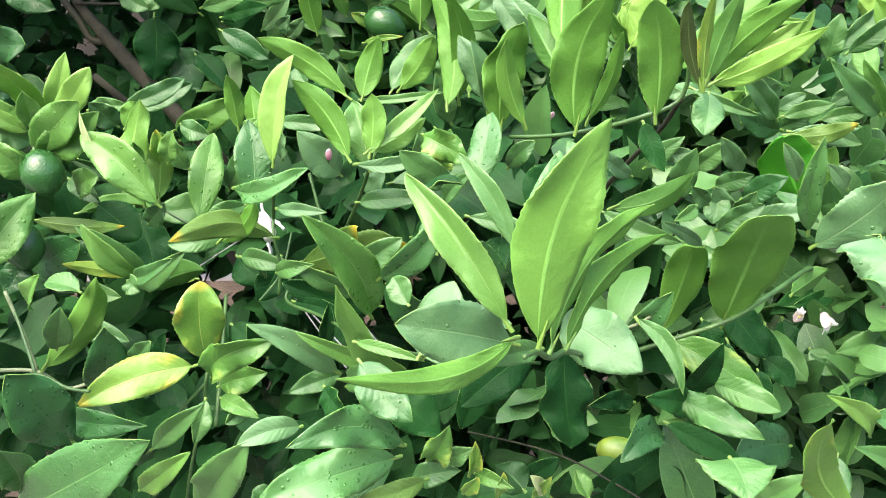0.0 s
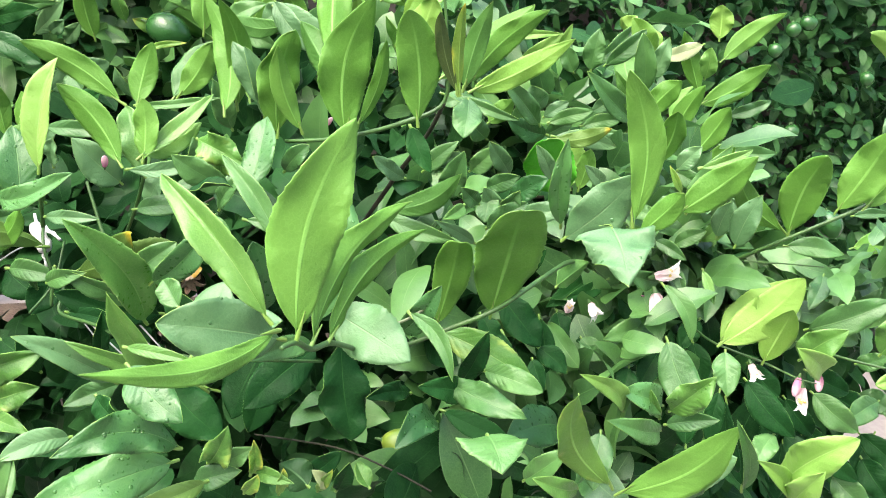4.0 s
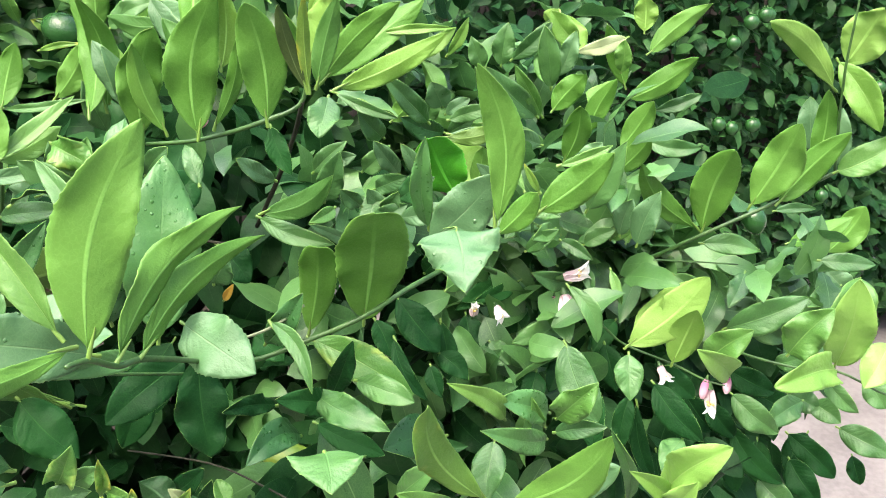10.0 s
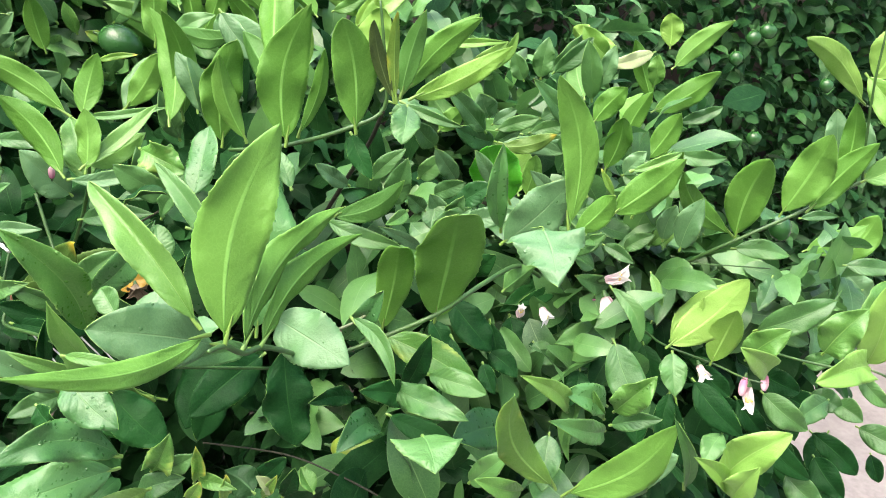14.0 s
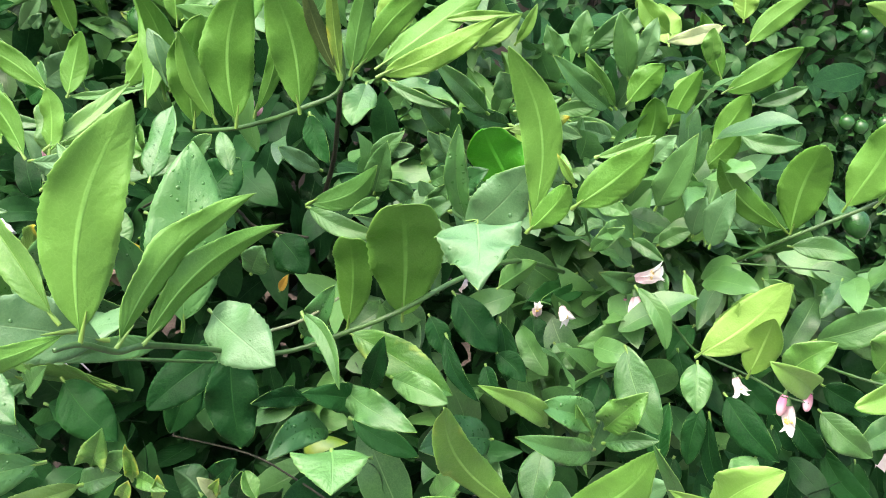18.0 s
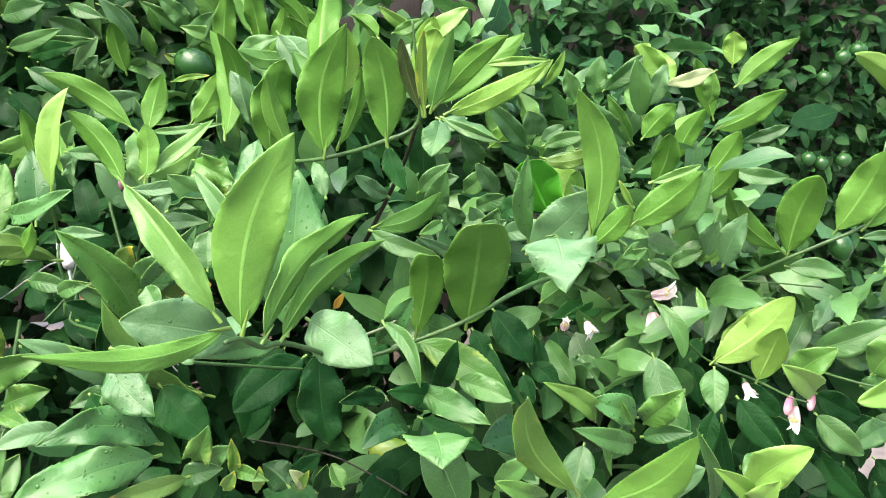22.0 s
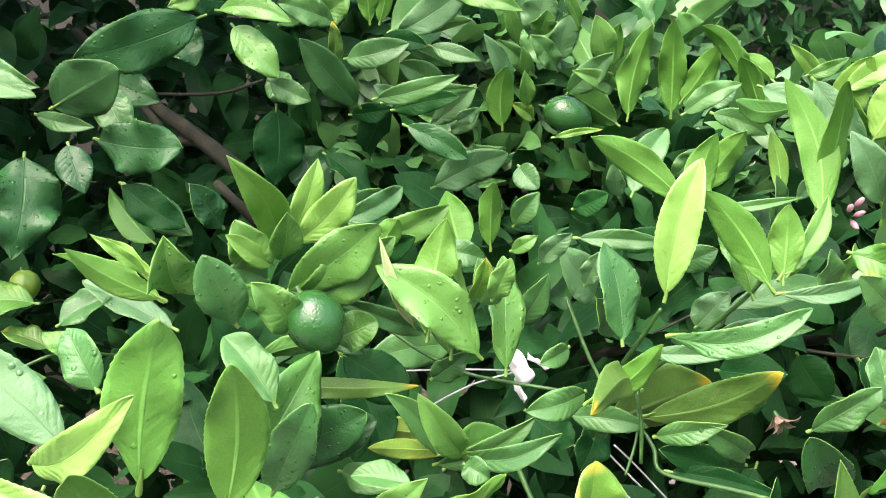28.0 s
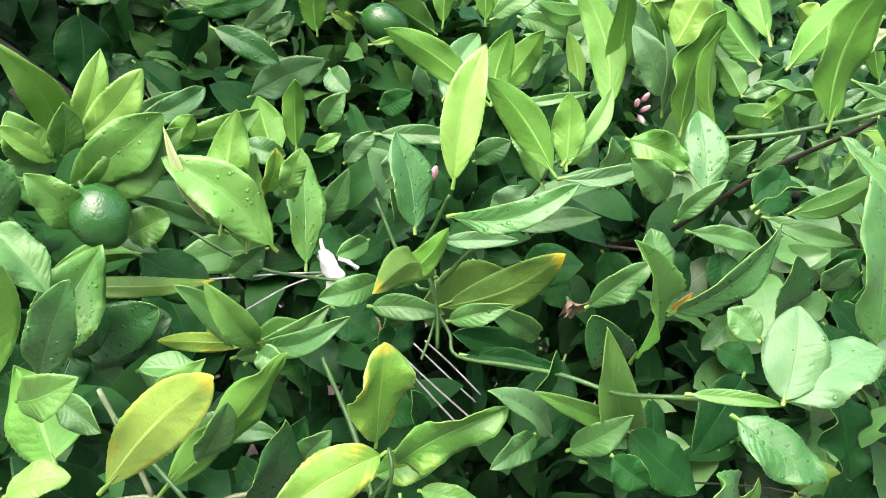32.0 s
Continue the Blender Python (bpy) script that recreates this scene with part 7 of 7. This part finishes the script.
while len(spots) < 14000:
    x, z = rng.uniform(0.50, 2.7), rng.uniform(0.05, 1.45)
    d = rng.random() ** 1.3 * 0.34
    y = 1.95 + 0.05 * math.sin(3 * x + 1) + 0.05 * math.sin(5 * z + 2 * x) + d
    axis = (unit(rng) + Vector((0, -0.6, -0.35))).normalized()
    normal = (unit(rng) * 0.7 + Vector((0, -0.6, 0.8))).normalized()
    if abs(axis.dot(normal)) < 0.93:
        spots.append(((x, y, z), axis, normal))
ob = scatter("hedge_leaves", spots, HEDGE, 33, hedge, "small dark glossy leaves", 0.04, 0.07, 5, 2)
ob.matrix_parent_inverse = Matrix.Translation(-Vector(hedge.location))

# ---- fence ----
fence = new("fence")
fence.location = (-0.7, 2.45, 0)
tagged(fence, "weathered brown upright board fence behind the tree", "fence", kind="structure")
rng = random.Random(4)
x = -3.2
while x < 4.0:
    w = rng.uniform(0.13, 0.15)
    bm = bmesh.new()
    box_mesh(bm, x, x + w, 2.45 + rng.uniform(0, 0.006), 2.472, 0.02, 1.8 + rng.uniform(-0.01, 0.01))
    bmesh.ops.bevel(bm, geom=bm.edges[:], offset=0.003, segments=1, affect="EDGES")
    ob = part("plank", bm, PLANK, fence)
    ob.matrix_parent_inverse = Matrix.Translation(-Vector(fence.location))
    x += w + 0.0008

# ---- soil under the tree ----
bm = bmesh.new()
bmesh.ops.create_circle(bm, cap_ends=True, segments=48, radius=0.75)
for v in bm.verts:
    c, d = v.co.x / 0.75, v.co.y / 0.75
    v.co = Vector((math.copysign(abs(c) ** 0.45, c) * 0.94 - 0.45, math.copysign(abs(d) ** 0.45, d) * 0.90 + 1.53, 0.006))
bed = part("soil_bed", bm, SOIL, None)
tagged(bed, "dark bare soil under the tree", "soil", kind="structure")
# trunk down to the soil
rooted(part("trunk", tube([(-0.05, 1.05, 0.0), (-0.06, 1.04, 0.35), (-0.02, 1.0, 0.7)], [0.035, 0.03, 0.022], 10, 0.05), WOOD, tree))

# ---- twigs ----
SHOOTS = []


def twig(points, radii, mat=None, name="branch"):
    ob = rooted(part(name, tube(points, [0.6 * r for r in radii], 7, 0.06, len(points)), mat or TWIG, tree))
    SHOOTS.append((ob, [Vector(p) for p in points]))
    return ob


twig([(0.034, 0.316, 1.095), (0.041, 0.327, 1.091), (0.049, 0.345, 1.076), (0.058, 0.358, 1.071), (0.073, 0.408, 1.038), (0.088, 0.450, 1.008), (0.112, 0.466, 1.000), (0.147, 0.469, 1.011), (0.177, 0.469, 1.024), (0.217, 0.499, 1.030), (0.263, 0.565, 1.009), (0.321, 0.668, 0.947)], [.0018, .0024, .0026, .0026, .0026, .0026, .0026, .0026, .0027, .0028, .003, .0032])
twig([(0.045, 0.570, 1.106), (0.080, 0.546, 1.116), (0.120, 0.521, 1.135), (0.145, 0.522, 1.149), (0.143, 0.518, 1.188), (0.140, 0.520, 1.217)], [.0022, .0024, .0026, .0024, .0018, .0012])
twig([(0.144, 0.521, 1.147), (0.140, 0.551, 1.116), (0.132, 0.616, 1.065), (0.114, 0.683, 0.995)], [.0024, .0026, .003, .0034], WOOD)
twig([(0.453, 0.700, 0.916), (0.468, 0.677, 0.946), (0.501, 0.644, 0.986), (0.565, 0.634, 1.021), (0.614, 0.626, 1.052), (0.655, 0.616, 1.075), (0.713, 0.614, 1.097)], [.0034, .0032, .003, .003, .0028, .0026, .0024])
twig([(0.609, 0.627, 1.050), (0.598, 0.623, 1.096), (0.589, 0.619, 1.144), (0.586, 0.617, 1.185), (0.588, 0.622, 1.219)], [.002, .002, .0018, .0016, .0013])
twig([(0.426, 0.693, 0.888), (0.420, 0.633, 0.901), (0.423, 0.600, 0.905), (0.451, 0.565, 0.905), (0.466, 0.535, 0.907), (0.478, 0.521, 0.909)], [.0018, .0018, .0018, .0017, .0015, .0012])
twig([(0.511, 0.609, 0.896), (0.524, 0.566, 0.906), (0.548, 0.530, 0.914), (0.567, 0.508, 0.923), (0.595, 0.486, 0.914), (0.630, 0.465, 0.911)], [.002, .002, .0019, .0018, .0016, .0014])
twig([(-0.509, 1.191, 1.146), (-0.467, 1.125, 1.120), (-0.421, 1.060, 1.092), (-0.368, 0.995, 1.067), (-0.309, 0.944, 1.025), (-0.273, 0.929, 0.987), (-0.231, 0.953, 0.915), (-0.190, 1.016, 0.801)], [.008, .009, .011, .0135, .015, .016, .018, .020], WOOD)
twig([(-0.460, 1.107, 1.157), (-0.441, 1.074, 1.128), (-0.450, 1.069, 1.112), (-0.426, 1.048, 1.088), (-0.406, 1.029, 1.068), (-0.376, 1.016, 1.066)], [.004, .005, .006, .0065, .007, .007], WOOD)
twig([(-0.435, 1.064, 1.103), (-0.361, 1.041, 1.107), (-0.318, 1.023, 1.123)], [.003, .0028, .0022], WOOD)
twig([(-0.116, 0.720, 1.022), (-0.094, 0.678, 0.968), (-0.075, 0.640, 1.011), (-0.060, 0.611, 1.051), (-0.051, 0.590, 1.083), (-0.050, 0.586, 1.102)], [.0024, .0024, .0024, .0024, .0022, .0018])
twig([(-0.252, 0.676, 1.029), (-0.232, 0.661, 1.018), (-0.207, 0.650, 1.007), (-0.185, 0.633, 1.008), (-0.156, 0.612, 1.011)], [.0016, .0018, .002, .002, .002])
twig([(-0.125, 0.597, 1.034), (-0.121, 0.584, 1.058), (-0.119, 0.571, 1.080)], [.0026, .0022, .0016])
twig([(-0.120, 0.569, 0.985), (-0.119, 0.577, 1.008), (-0.123, 0.583, 1.025), (-0.125, 0.597, 1.034)], [.002, .002, .002, .002])
twig([(-0.131, 0.625, 0.989), (-0.116, 0.593, 0.997), (-0.112, 0.572, 0.993), (-0.112, 0.557, 0.986), (-0.086, 0.527, 0.993), (-0.070, 0.505, 0.998), (-0.053, 0.481, 1.000), (-0.034, 0.460, 1.008), (-0.004, 0.462, 1.001), (0.066, 0.511, 0.964)], [.002, .002, .002, .002, .0021, .0022, .0022, .0022, .002, .0018])
twig([(-0.175, 0.626, 0.953), (-0.173, 0.611, 0.947), (-0.169, 0.580, 0.936), (-0.166, 0.547, 0.919), (-0.166, 0.526, 0.899)], [.0026, .0028, .003, .0032, .0034])
twig([(-0.542, 0.712, 0.862), (-0.534, 0.728, 0.906), (-0.524, 0.738, 0.936), (-0.510, 0.746, 0.965), (-0.487, 0.746, 0.979), (-0.458, 0.762, 0.981), (-0.419, 0.825, 0.940)], [.0024, .0024, .0024, .0022, .002, .002, .002])
twig([(-0.323, 0.501, 0.958), (-0.284, 0.493, 0.965), (-0.264, 0.485, 0.972), (-0.243, 0.477, 0.967), (-0.227, 0.472, 0.968)], [.0022, .0022, .0021, .002, .0018])
twig([(-0.304, 0.543, 0.998), (-0.291, 0.525, 0.984), (-0.269, 0.490, 0.969)], [.0016, .0018, .002])
twig([(0.006, 0.751, 0.949), (0.036, 0.739, 0.979), (0.061, 0.696, 0.981), (0.106, 0.673, 0.981)], [.0026, .0024, .0022, .002], WOOD)
twig([(-0.043, 0.725, 0.986), (-0.001, 0.712, 1.015), (0.023, 0.696, 1.035)], [.0018, .0016, .0014], WOOD)
twig([(0.018, 0.521, 0.898), (0.075, 0.488, 0.906), (0.111, 0.458, 0.906), (0.134, 0.439, 0.902)], [.0011, .0011, .0012, .0013], WOOD)
twig([(0.444, 0.615, 0.979), (0.482, 0.613, 0.976), (0.528, 0.619, 0.968)], [.0013, .0012, .0011])
# twigs between the leaves
twig([(-0.304, 0.540, 1.004), (-0.293, 0.530, 0.978), (-0.284, 0.520, 0.952)], [.0022] * 3, GREY)
twig([(-0.310, 0.520, 0.952), (-0.284, 0.520, 0.951), (-0.265, 0.520, 0.937), (-0.244, 0.520, 0.943), (-0.223, 0.520, 0.941)], [.0024] * 5, GREY)
twig([(-0.163, 0.520, 0.958), (-0.164, 0.510, 0.948), (-0.169, 0.510, 0.921), (-0.178, 0.500, 0.889), (-0.189, 0.500, 0.842)], [.0020] * 5, TWIG)
twig([(-0.164, 0.510, 0.948), (-0.185, 0.510, 0.924), (-0.218, 0.520, 0.878)], [.0016] * 3, TWIG)
twig([(-0.113, 0.600, 1.021), (-0.119, 0.580, 0.998), (-0.133, 0.560, 0.985)], [.0014] * 3, TWIG)
twig([(0.096, 0.470, 1.011), (0.119, 0.470, 1.019), (0.140, 0.480, 1.028)], [.0016] * 3, GREY)
# boughs that carry the crown
for a, b, c in (((-0.02, 1.0, 0.68), (-0.2, 0.98, 0.85), (-0.36, 0.9, 1.06)), ((-0.02, 1.0, 0.68), (0.1, 0.92, 0.85), (0.24, 0.80, 0.93)), ((-0.02, 1.0, 0.68), (-0.05, 0.9, 0.85), (-0.06, 0.72, 0.98)), ((0.1, 0.92, 0.85), (0.3, 0.9, 0.93), (0.48, 0.85, 0.93))):
    twig([a, b, c], [0.016, 0.011, 0.006], WOOD, "bough")

# each leaf belongs to the branch that it springs from
for ob, base in LEAVES:
    near, shoot = min((min((base - p).length for p in pts), i) for i, (_, pts) in enumerate(SHOOTS))
    if near < 0.09:
        ob.parent = SHOOTS[shoot][0]
        ob.matrix_parent_inverse = Matrix()

# ---- fruit ----
k = Mat("green_rind")
pores = k.nt.nodes.new("ShaderNodeTexVoronoi")
pores.inputs["Scale"].default_value = 520
k.nt.links.new(k.coords(), pores.inputs["Vector"])
pit = k.ramp(pores.outputs["Distance"], 0.55, 0.1)
drop = k.nt.nodes.new("ShaderNodeTexVoronoi")
drop.inputs["Scale"].default_value = 230
k.nt.links.new(k.coords(), drop.inputs["Vector"])
dome = k.ramp(drop.outputs["Distance"], 0.34, 0.05)
RIND = k.surface(k.mix(k.noise(70, 3, k.coords()), (0.010, 0.050, 0.012), (0.030, 0.110, 0.024)), 0.27, k.bump(k.math("SUBTRACT", k.math("MULTIPLY", dome, 0.8), k.math("MULTIPLY", pit, 0.5)), 0.35, 0.0006))
PALE_RIND = simple("ripening_rind", (0.070, 0.155, 0.014), (0.145, 0.21, 0.022), 40, 0.38, 0.4, 0.0005)


def fruit(at, rx, rz, axis, mat, owner, name, label=""):
    """A citrus fruit with a nipple at its far end and a stalk button."""
    bm = bmesh.new()
    bmesh.ops.create_uvsphere(bm, u_segments=28, v_segments=18, radius=1)
    rng = random.Random(int(rx * 1e5))
    for v in bm.verts:
        h = v.co.z
        lump = 1 + 0.03 * noise.noise(v.co * 1.7 + Vector((rx * 900, 0, 0)))
        v.co = Vector((v.co.x * rx * lump, v.co.y * rx * lump, h * rz + (0.10 * rz * max(0, h - 0.8) / 0.2)))
    ob = part(name, bm, mat, owner, label)
    m = Vector(axis).to_track_quat("Z", "Y").to_matrix().to_4x4()
    m.translation = Vector(at)
    ob.matrix_parent_inverse = Matrix.Translation(-Vector(owner.location))
    ob.matrix_basis = m
    bm = tube([(0, 0, -rz * 1.25), (0, 0, -rz * 1.05), (0, 0, -rz * 0.97)], [rx * 0.07, rx * 0.09, rx * 0.22], 8)
    b = part("stalk", bm, TWIG, ob)
    return ob


fruit((-0.298, 0.618, 1.062), .0163, .0176, (0.35, -0.5, -0.6), RIND, tree, "lemon", "small unripe dark green lemon wet with drops")
fruit((-0.059, 0.905, 1.112), .0165, .0215, (0.9, -0.2, -0.3), RIND, tree, "lemon", "small unripe dark green lemon")
fruit((0.129, 0.505, 0.890), .0120, .0200, (0.9, -0.2, -0.2), PALE_RIND, tree, "lemon", "yellow-green ripening lemon in the shade")
fruit((-0.312, 0.594, 1.013), .0150, .017, (0.2, -0.5, -0.8), RIND, tree, "lemon", "small unripe dark green lemon")
fruit((0.609, 0.730, 0.960), .0125, .014, (0.2, -0.5, -0.8), RIND, tree, "lemon", "small unripe dark green lemon")

fruit((-0.494, 0.813, 1.012), .0105, .011, (0.2, -0.5, -0.8), PALE_RIND, tree, "lemon", "tiny olive green lemon")

# ---- flowers ----
def petal_skin(name, low, high, scale):
    k = Mat(name)
    uv = k.nt.nodes.new("ShaderNodeSeparateXYZ")
    k.nt.links.new(k.nt.nodes.new("ShaderNodeUVMap").outputs[0], uv.inputs[0])
    f = k.math("ADD", k.ramp(uv.outputs[1], 0.75, 0.05), k.math("MULTIPLY", k.math("SUBTRACT", k.noise(scale, 3, k.coords()), 0.5), 0.5))
    return k.surface(k.mix(k.math("ADD", f, 0.0, clamp=True), low, high), 0.5, None, 0.3, 0, 0.3)


PETAL = petal_skin("petal", (0.86, 0.83, 0.81), (0.80, 0.62, 0.66), 160)
BUD = petal_skin("bud", (0.74, 0.48, 0.54), (0.58, 0.18, 0.34), 160)
STAMEN = simple("stamen", (0.75, 0.50, 0.08), (0.85, 0.68, 0.25), 200, 0.6)
DRIED = simple("dried_petal", (0.09, 0.062, 0.040), (0.20, 0.145, 0.095), 120, 0.8, 0.5, 0.0005)


def petals_mesh(name, length, width, curl, seed, mat):
    pts, uv = blade(length, width, 30, curl, 0.15, seed, 10, 4, 0.0)
    r, c = pts.shape[:2]
    faces = [(i * c + j, i * c + j + 1, (i + 1) * c + j + 1, (i + 1) * c + j) for i in range(r - 1) for j in range(c - 1)]
    me = bpy.data.meshes.new(name)
    me.from_pydata(pts.reshape(-1, 3).tolist(), [], faces)
    me.polygons.foreach_set("use_smooth", [True] * len(faces))
    loops = np.zeros(len(me.loops), dtype=np.int32)
    me.loops.foreach_get("vertex_index", loops)
    me.uv_layers.new(name="UVMap").data.foreach_set("uv", uv.reshape(-1, 2)[loops].ravel())
    me.materials.append(mat)
    return me


def flower(at, way, size, spread, count=5, mat=None, label="", stamens=True):
    """A blossom: a green calyx with narrow petals that open by spread degrees round its axis."""
    mat = mat or PETAL
    m = Vector(way).to_track_quat("Z", "Y").to_matrix().to_4x4()
    m.translation = Vector(at)
    bm = tube([(0, 0, -size * 0.16), (0, 0, -size * 0.02), (0, 0, size * 0.06)], [size * 0.05, size * 0.10, size * 0.13], 8)
    calyx = part("flower", bm, TWIG, tree, label or "white and pink lemon blossom")
    calyx.matrix_parent_inverse = Matrix.Translation(-Vector(tree.location))
    calyx.matrix_basis = m
    rng = random.Random(int(size * 1e6) + count)
    for i in range(count):
        a = 2 * math.pi * (i + rng.uniform(-0.15, 0.15)) / count
        s = radians(spread * rng.uniform(0.6, 1.3))
        out = Vector((math.cos(a), math.sin(a), 0))
        tip = out * math.sin(s) + Vector((0, 0, math.cos(s)))
        inward = (Vector((0, 0, 1)) - tip * tip.z)
        inward = inward if inward.length > 0.02 else -out
        p = new("petal", petals_mesh("petal", size * rng.uniform(0.85, 1.05), size * 0.46, rng.uniform(10, 90), 300 + i, mat))
        p.parent = calyx
        p.matrix_basis = frame_of(out * size * 0.07, out * size * 0.07 + tip, inward)
    if stamens:
        bm = bmesh.new()
        for i in range(9):
            a = 2 * math.pi * i / 9
            bmesh.ops.create_uvsphere(bm, u_segments=6, v_segments=5, radius=size * 0.05, matrix=Matrix.Translation((math.cos(a) * size * 0.10, math.sin(a) * size * 0.10, size * rng.uniform(0.5, 0.62))))
        part("stamens", bm, STAMEN, calyx, "yellow anthers")
    return calyx


def bud(at, way, size, label="closed pink lemon flower bud"):
    bm = bmesh.new()
    bmesh.ops.create_uvsphere(bm, u_segments=12, v_segments=10, radius=1)
    for v in bm.verts:
        w = 1 + 0.10 * math.cos(5 * math.atan2(v.co.y, v.co.x))
        v.co = Vector((v.co.x * 0.42 * w, v.co.y * 0.42 * w, v.co.z + 0.85)) * size * 0.5
    uv = bm.loops.layers.uv.new("UVMap")
    for f in bm.faces:
        for l in f.loops:
            l[uv].uv = (0.5, max(0.0, min(1.0, l.vert.co.z / size)))
    b = part("bud", bm, BUD, tree, label)
    m = Vector(way).to_track_quat("Z", "Y").to_matrix().to_4x4()
    m.translation = Vector(at)
    b.matrix_parent_inverse = Matrix.Translation(-Vector(tree.location))
    b.matrix_basis = m
    part("calyx", tube([(0, 0, -size * 0.25), (0, 0, 0), (0, 0, size * 0.08)], [size * 0.05, size * 0.10, size * 0.2], 8), TWIG, b)
    return b


flower((0.375, 0.645, 0.951), (0.85, -0.25, 0.35), .0294, 16)
flower((0.376, 0.639, 0.939), (0.12, -0.5, -0.85), .0281, 30)
bud((0.374, 0.656, 0.926), (-0.1, -0.3, -0.9), .013)
flower((0.294, 0.638, 0.921), (0.0, -0.4, 0.9), .0187, 10)
flower((0.314, 0.638, 0.931), (0.25, -0.7, -0.5), .0187, 28)
bud((0.464, 0.531, 0.910), (-0.25, -0.3, -0.9), .0175)
bud((0.481, 0.529, 0.913), (-0.25, -0.5, -0.5), .016)
flower((0.466, 0.528, 0.905), (0.1, -0.3, -0.95), .0250, 14, 3)
flower((0.440, 0.567, 0.904), (0.25, -0.6, -0.7), .0187, 30, 4)
for q, d in (((0.033, 0.637, 1.108), (-0.2, -0.5, 0.6)), ((0.037, 0.636, 1.105), (0.3, -0.6, 0.5)), ((0.038, 0.638, 1.111), (0.2, -0.5, 0.8)), ((0.035, 0.635, 1.102), (0.0, -0.8, -0.3))):
    bud(q, d, .0085)
bud((-0.092, 0.672, 1.052), (0.1, -0.3, 0.9), .012)
bud((0.150, 1.242, 1.175), (0, -0.2, 1), .012)
bud((0.073, 0.637, 1.100), (0.2, -0.3, 0.9), .011)
bud((0.077, 0.635, 1.097), (0.5, -0.3, 0.7), .010)
flower((-0.041, 0.742, 0.917), (0.1, -0.3, -0.9), .0163, 50, 6, DRIED, "withered brown lemon blossom", False)
flower((-0.027, 0.587, 0.998), (0.1, -0.6, -0.6), .0140, 55, 6, DRIED, "withered brown lemon blossom", False)


# ---- tie with wires in the tree ----
WHITE = simple("white_plastic", (0.62, 0.60, 0.60), (0.80, 0.78, 0.78), 60, 0.45, 0.2, 0.0004)
WIRE = simple("grey_wire", (0.20, 0.20, 0.21), (0.38, 0.38, 0.39), 90, 0.4)
tie = new("plant_tie")
tie.location = (-0.150, 0.712, 0.979)
tagged(tie, "white plastic plant tie with thin grey wires among the branches", "plant tie")


def tied(ob):
    ob.matrix_parent_inverse = Matrix.Translation(-Vector(tie.location))
    return ob


def crumpled(points, radii, flat, seed, sides=14):
    """A tube flattened across one way and creased, like a rolled strip of thin plastic."""
    bm = tube(points, radii, sides)
    way = (Vector(points[-1]) - Vector(points[0])).normalized()
    thin = way.cross(Vector((0.3, -1.0, 0.2))).normalized()
    mid = sum((Vector(p) for p in points), Vector()) / len(points)
    size = max(radii)
    for v in bm.verts:
        v.co -= thin * (v.co - mid).dot(thin) * (1 - flat)
        q = v.co / size * 0.9 + Vector((seed * 3.1, 0, 0))
        v.co += Vector((noise.noise(q), noise.noise(q + Vector((7, 0, 0))), noise.noise(q + Vector((0, 9, 0))))) * size * 0.42
    return bm


tied(part("clip", crumpled([(-0.158, 0.708, 0.989), (-0.156, 0.703, 0.985), (-0.152, 0.697, 0.979), (-0.148, 0.690, 0.974)], [.0040, .0072, .0074, .0050], 0.85, 1), WHITE, tie, "rolled white plastic strip"))
tied(part("clip_arm", crumpled([(-0.148, 0.699, 0.988), (-0.142, 0.696, 0.986), (-0.136, 0.690, 0.982)], [.0045, .0040, .0030], 0.45, 2), WHITE, tie))
tied(part("clip_tail", crumpled([(-0.152, 0.700, 0.972), (-0.153, 0.700, 0.963), (-0.149, 0.691, 0.958)], [.0050, .0046, .0028], 0.4, 3), WHITE, tie))
tied(part("clip_pin", tube([(-0.155, 0.706, 0.986), (-0.157, 0.708, 0.992), (-0.158, 0.710, 0.998)], [.0017, .0015, .0012], 8), WHITE, tie))
for pts in ([(-0.153, 0.703, 0.975), (-0.170, 0.722, 0.967), (-0.190, 0.740, 0.959), (-0.258, 0.791, 0.935)], [(-0.155, 0.700, 0.976), (-0.173, 0.708, 0.967), (-0.190, 0.720, 0.953), (-0.232, 0.735, 0.920)], [(-0.141, 0.664, 0.964), (-0.128, 0.651, 0.946), (-0.101, 0.630, 0.914), (-0.074, 0.612, 0.884)], [(-0.122, 0.646, 0.943), (-0.100, 0.633, 0.921), (-0.068, 0.618, 0.891)], [(-0.092, 0.665, 0.933), (-0.075, 0.657, 0.917), (-0.054, 0.644, 0.895)], [(-0.098, 0.671, 0.928), (-0.077, 0.659, 0.907), (-0.056, 0.647, 0.887)]):
    tied(part("wire", tube(pts, [.0007] * len(pts), 6), WIRE, tie))

# ---- fruit of the hedge ----
for q in ((1.255, 1.865, 0.947), (1.293, 1.865, 0.963), (1.218, 1.865, 0.703), (1.253, 1.865, 0.692), (1.311, 1.865, 0.700), (1.546, 1.865, 0.507), (1.253, 1.865, 0.946), (1.286, 1.865, 0.963), (1.307, 1.865, 0.699), (1.218, 1.865, 0.898), (1.480, 1.865, 0.833), (1.634, 1.865, 0.790)):
    fruit(q, .0175, .0175, (0.1, -0.4, -0.9), RIND, hedge, "fruit", "round unripe green fruit")
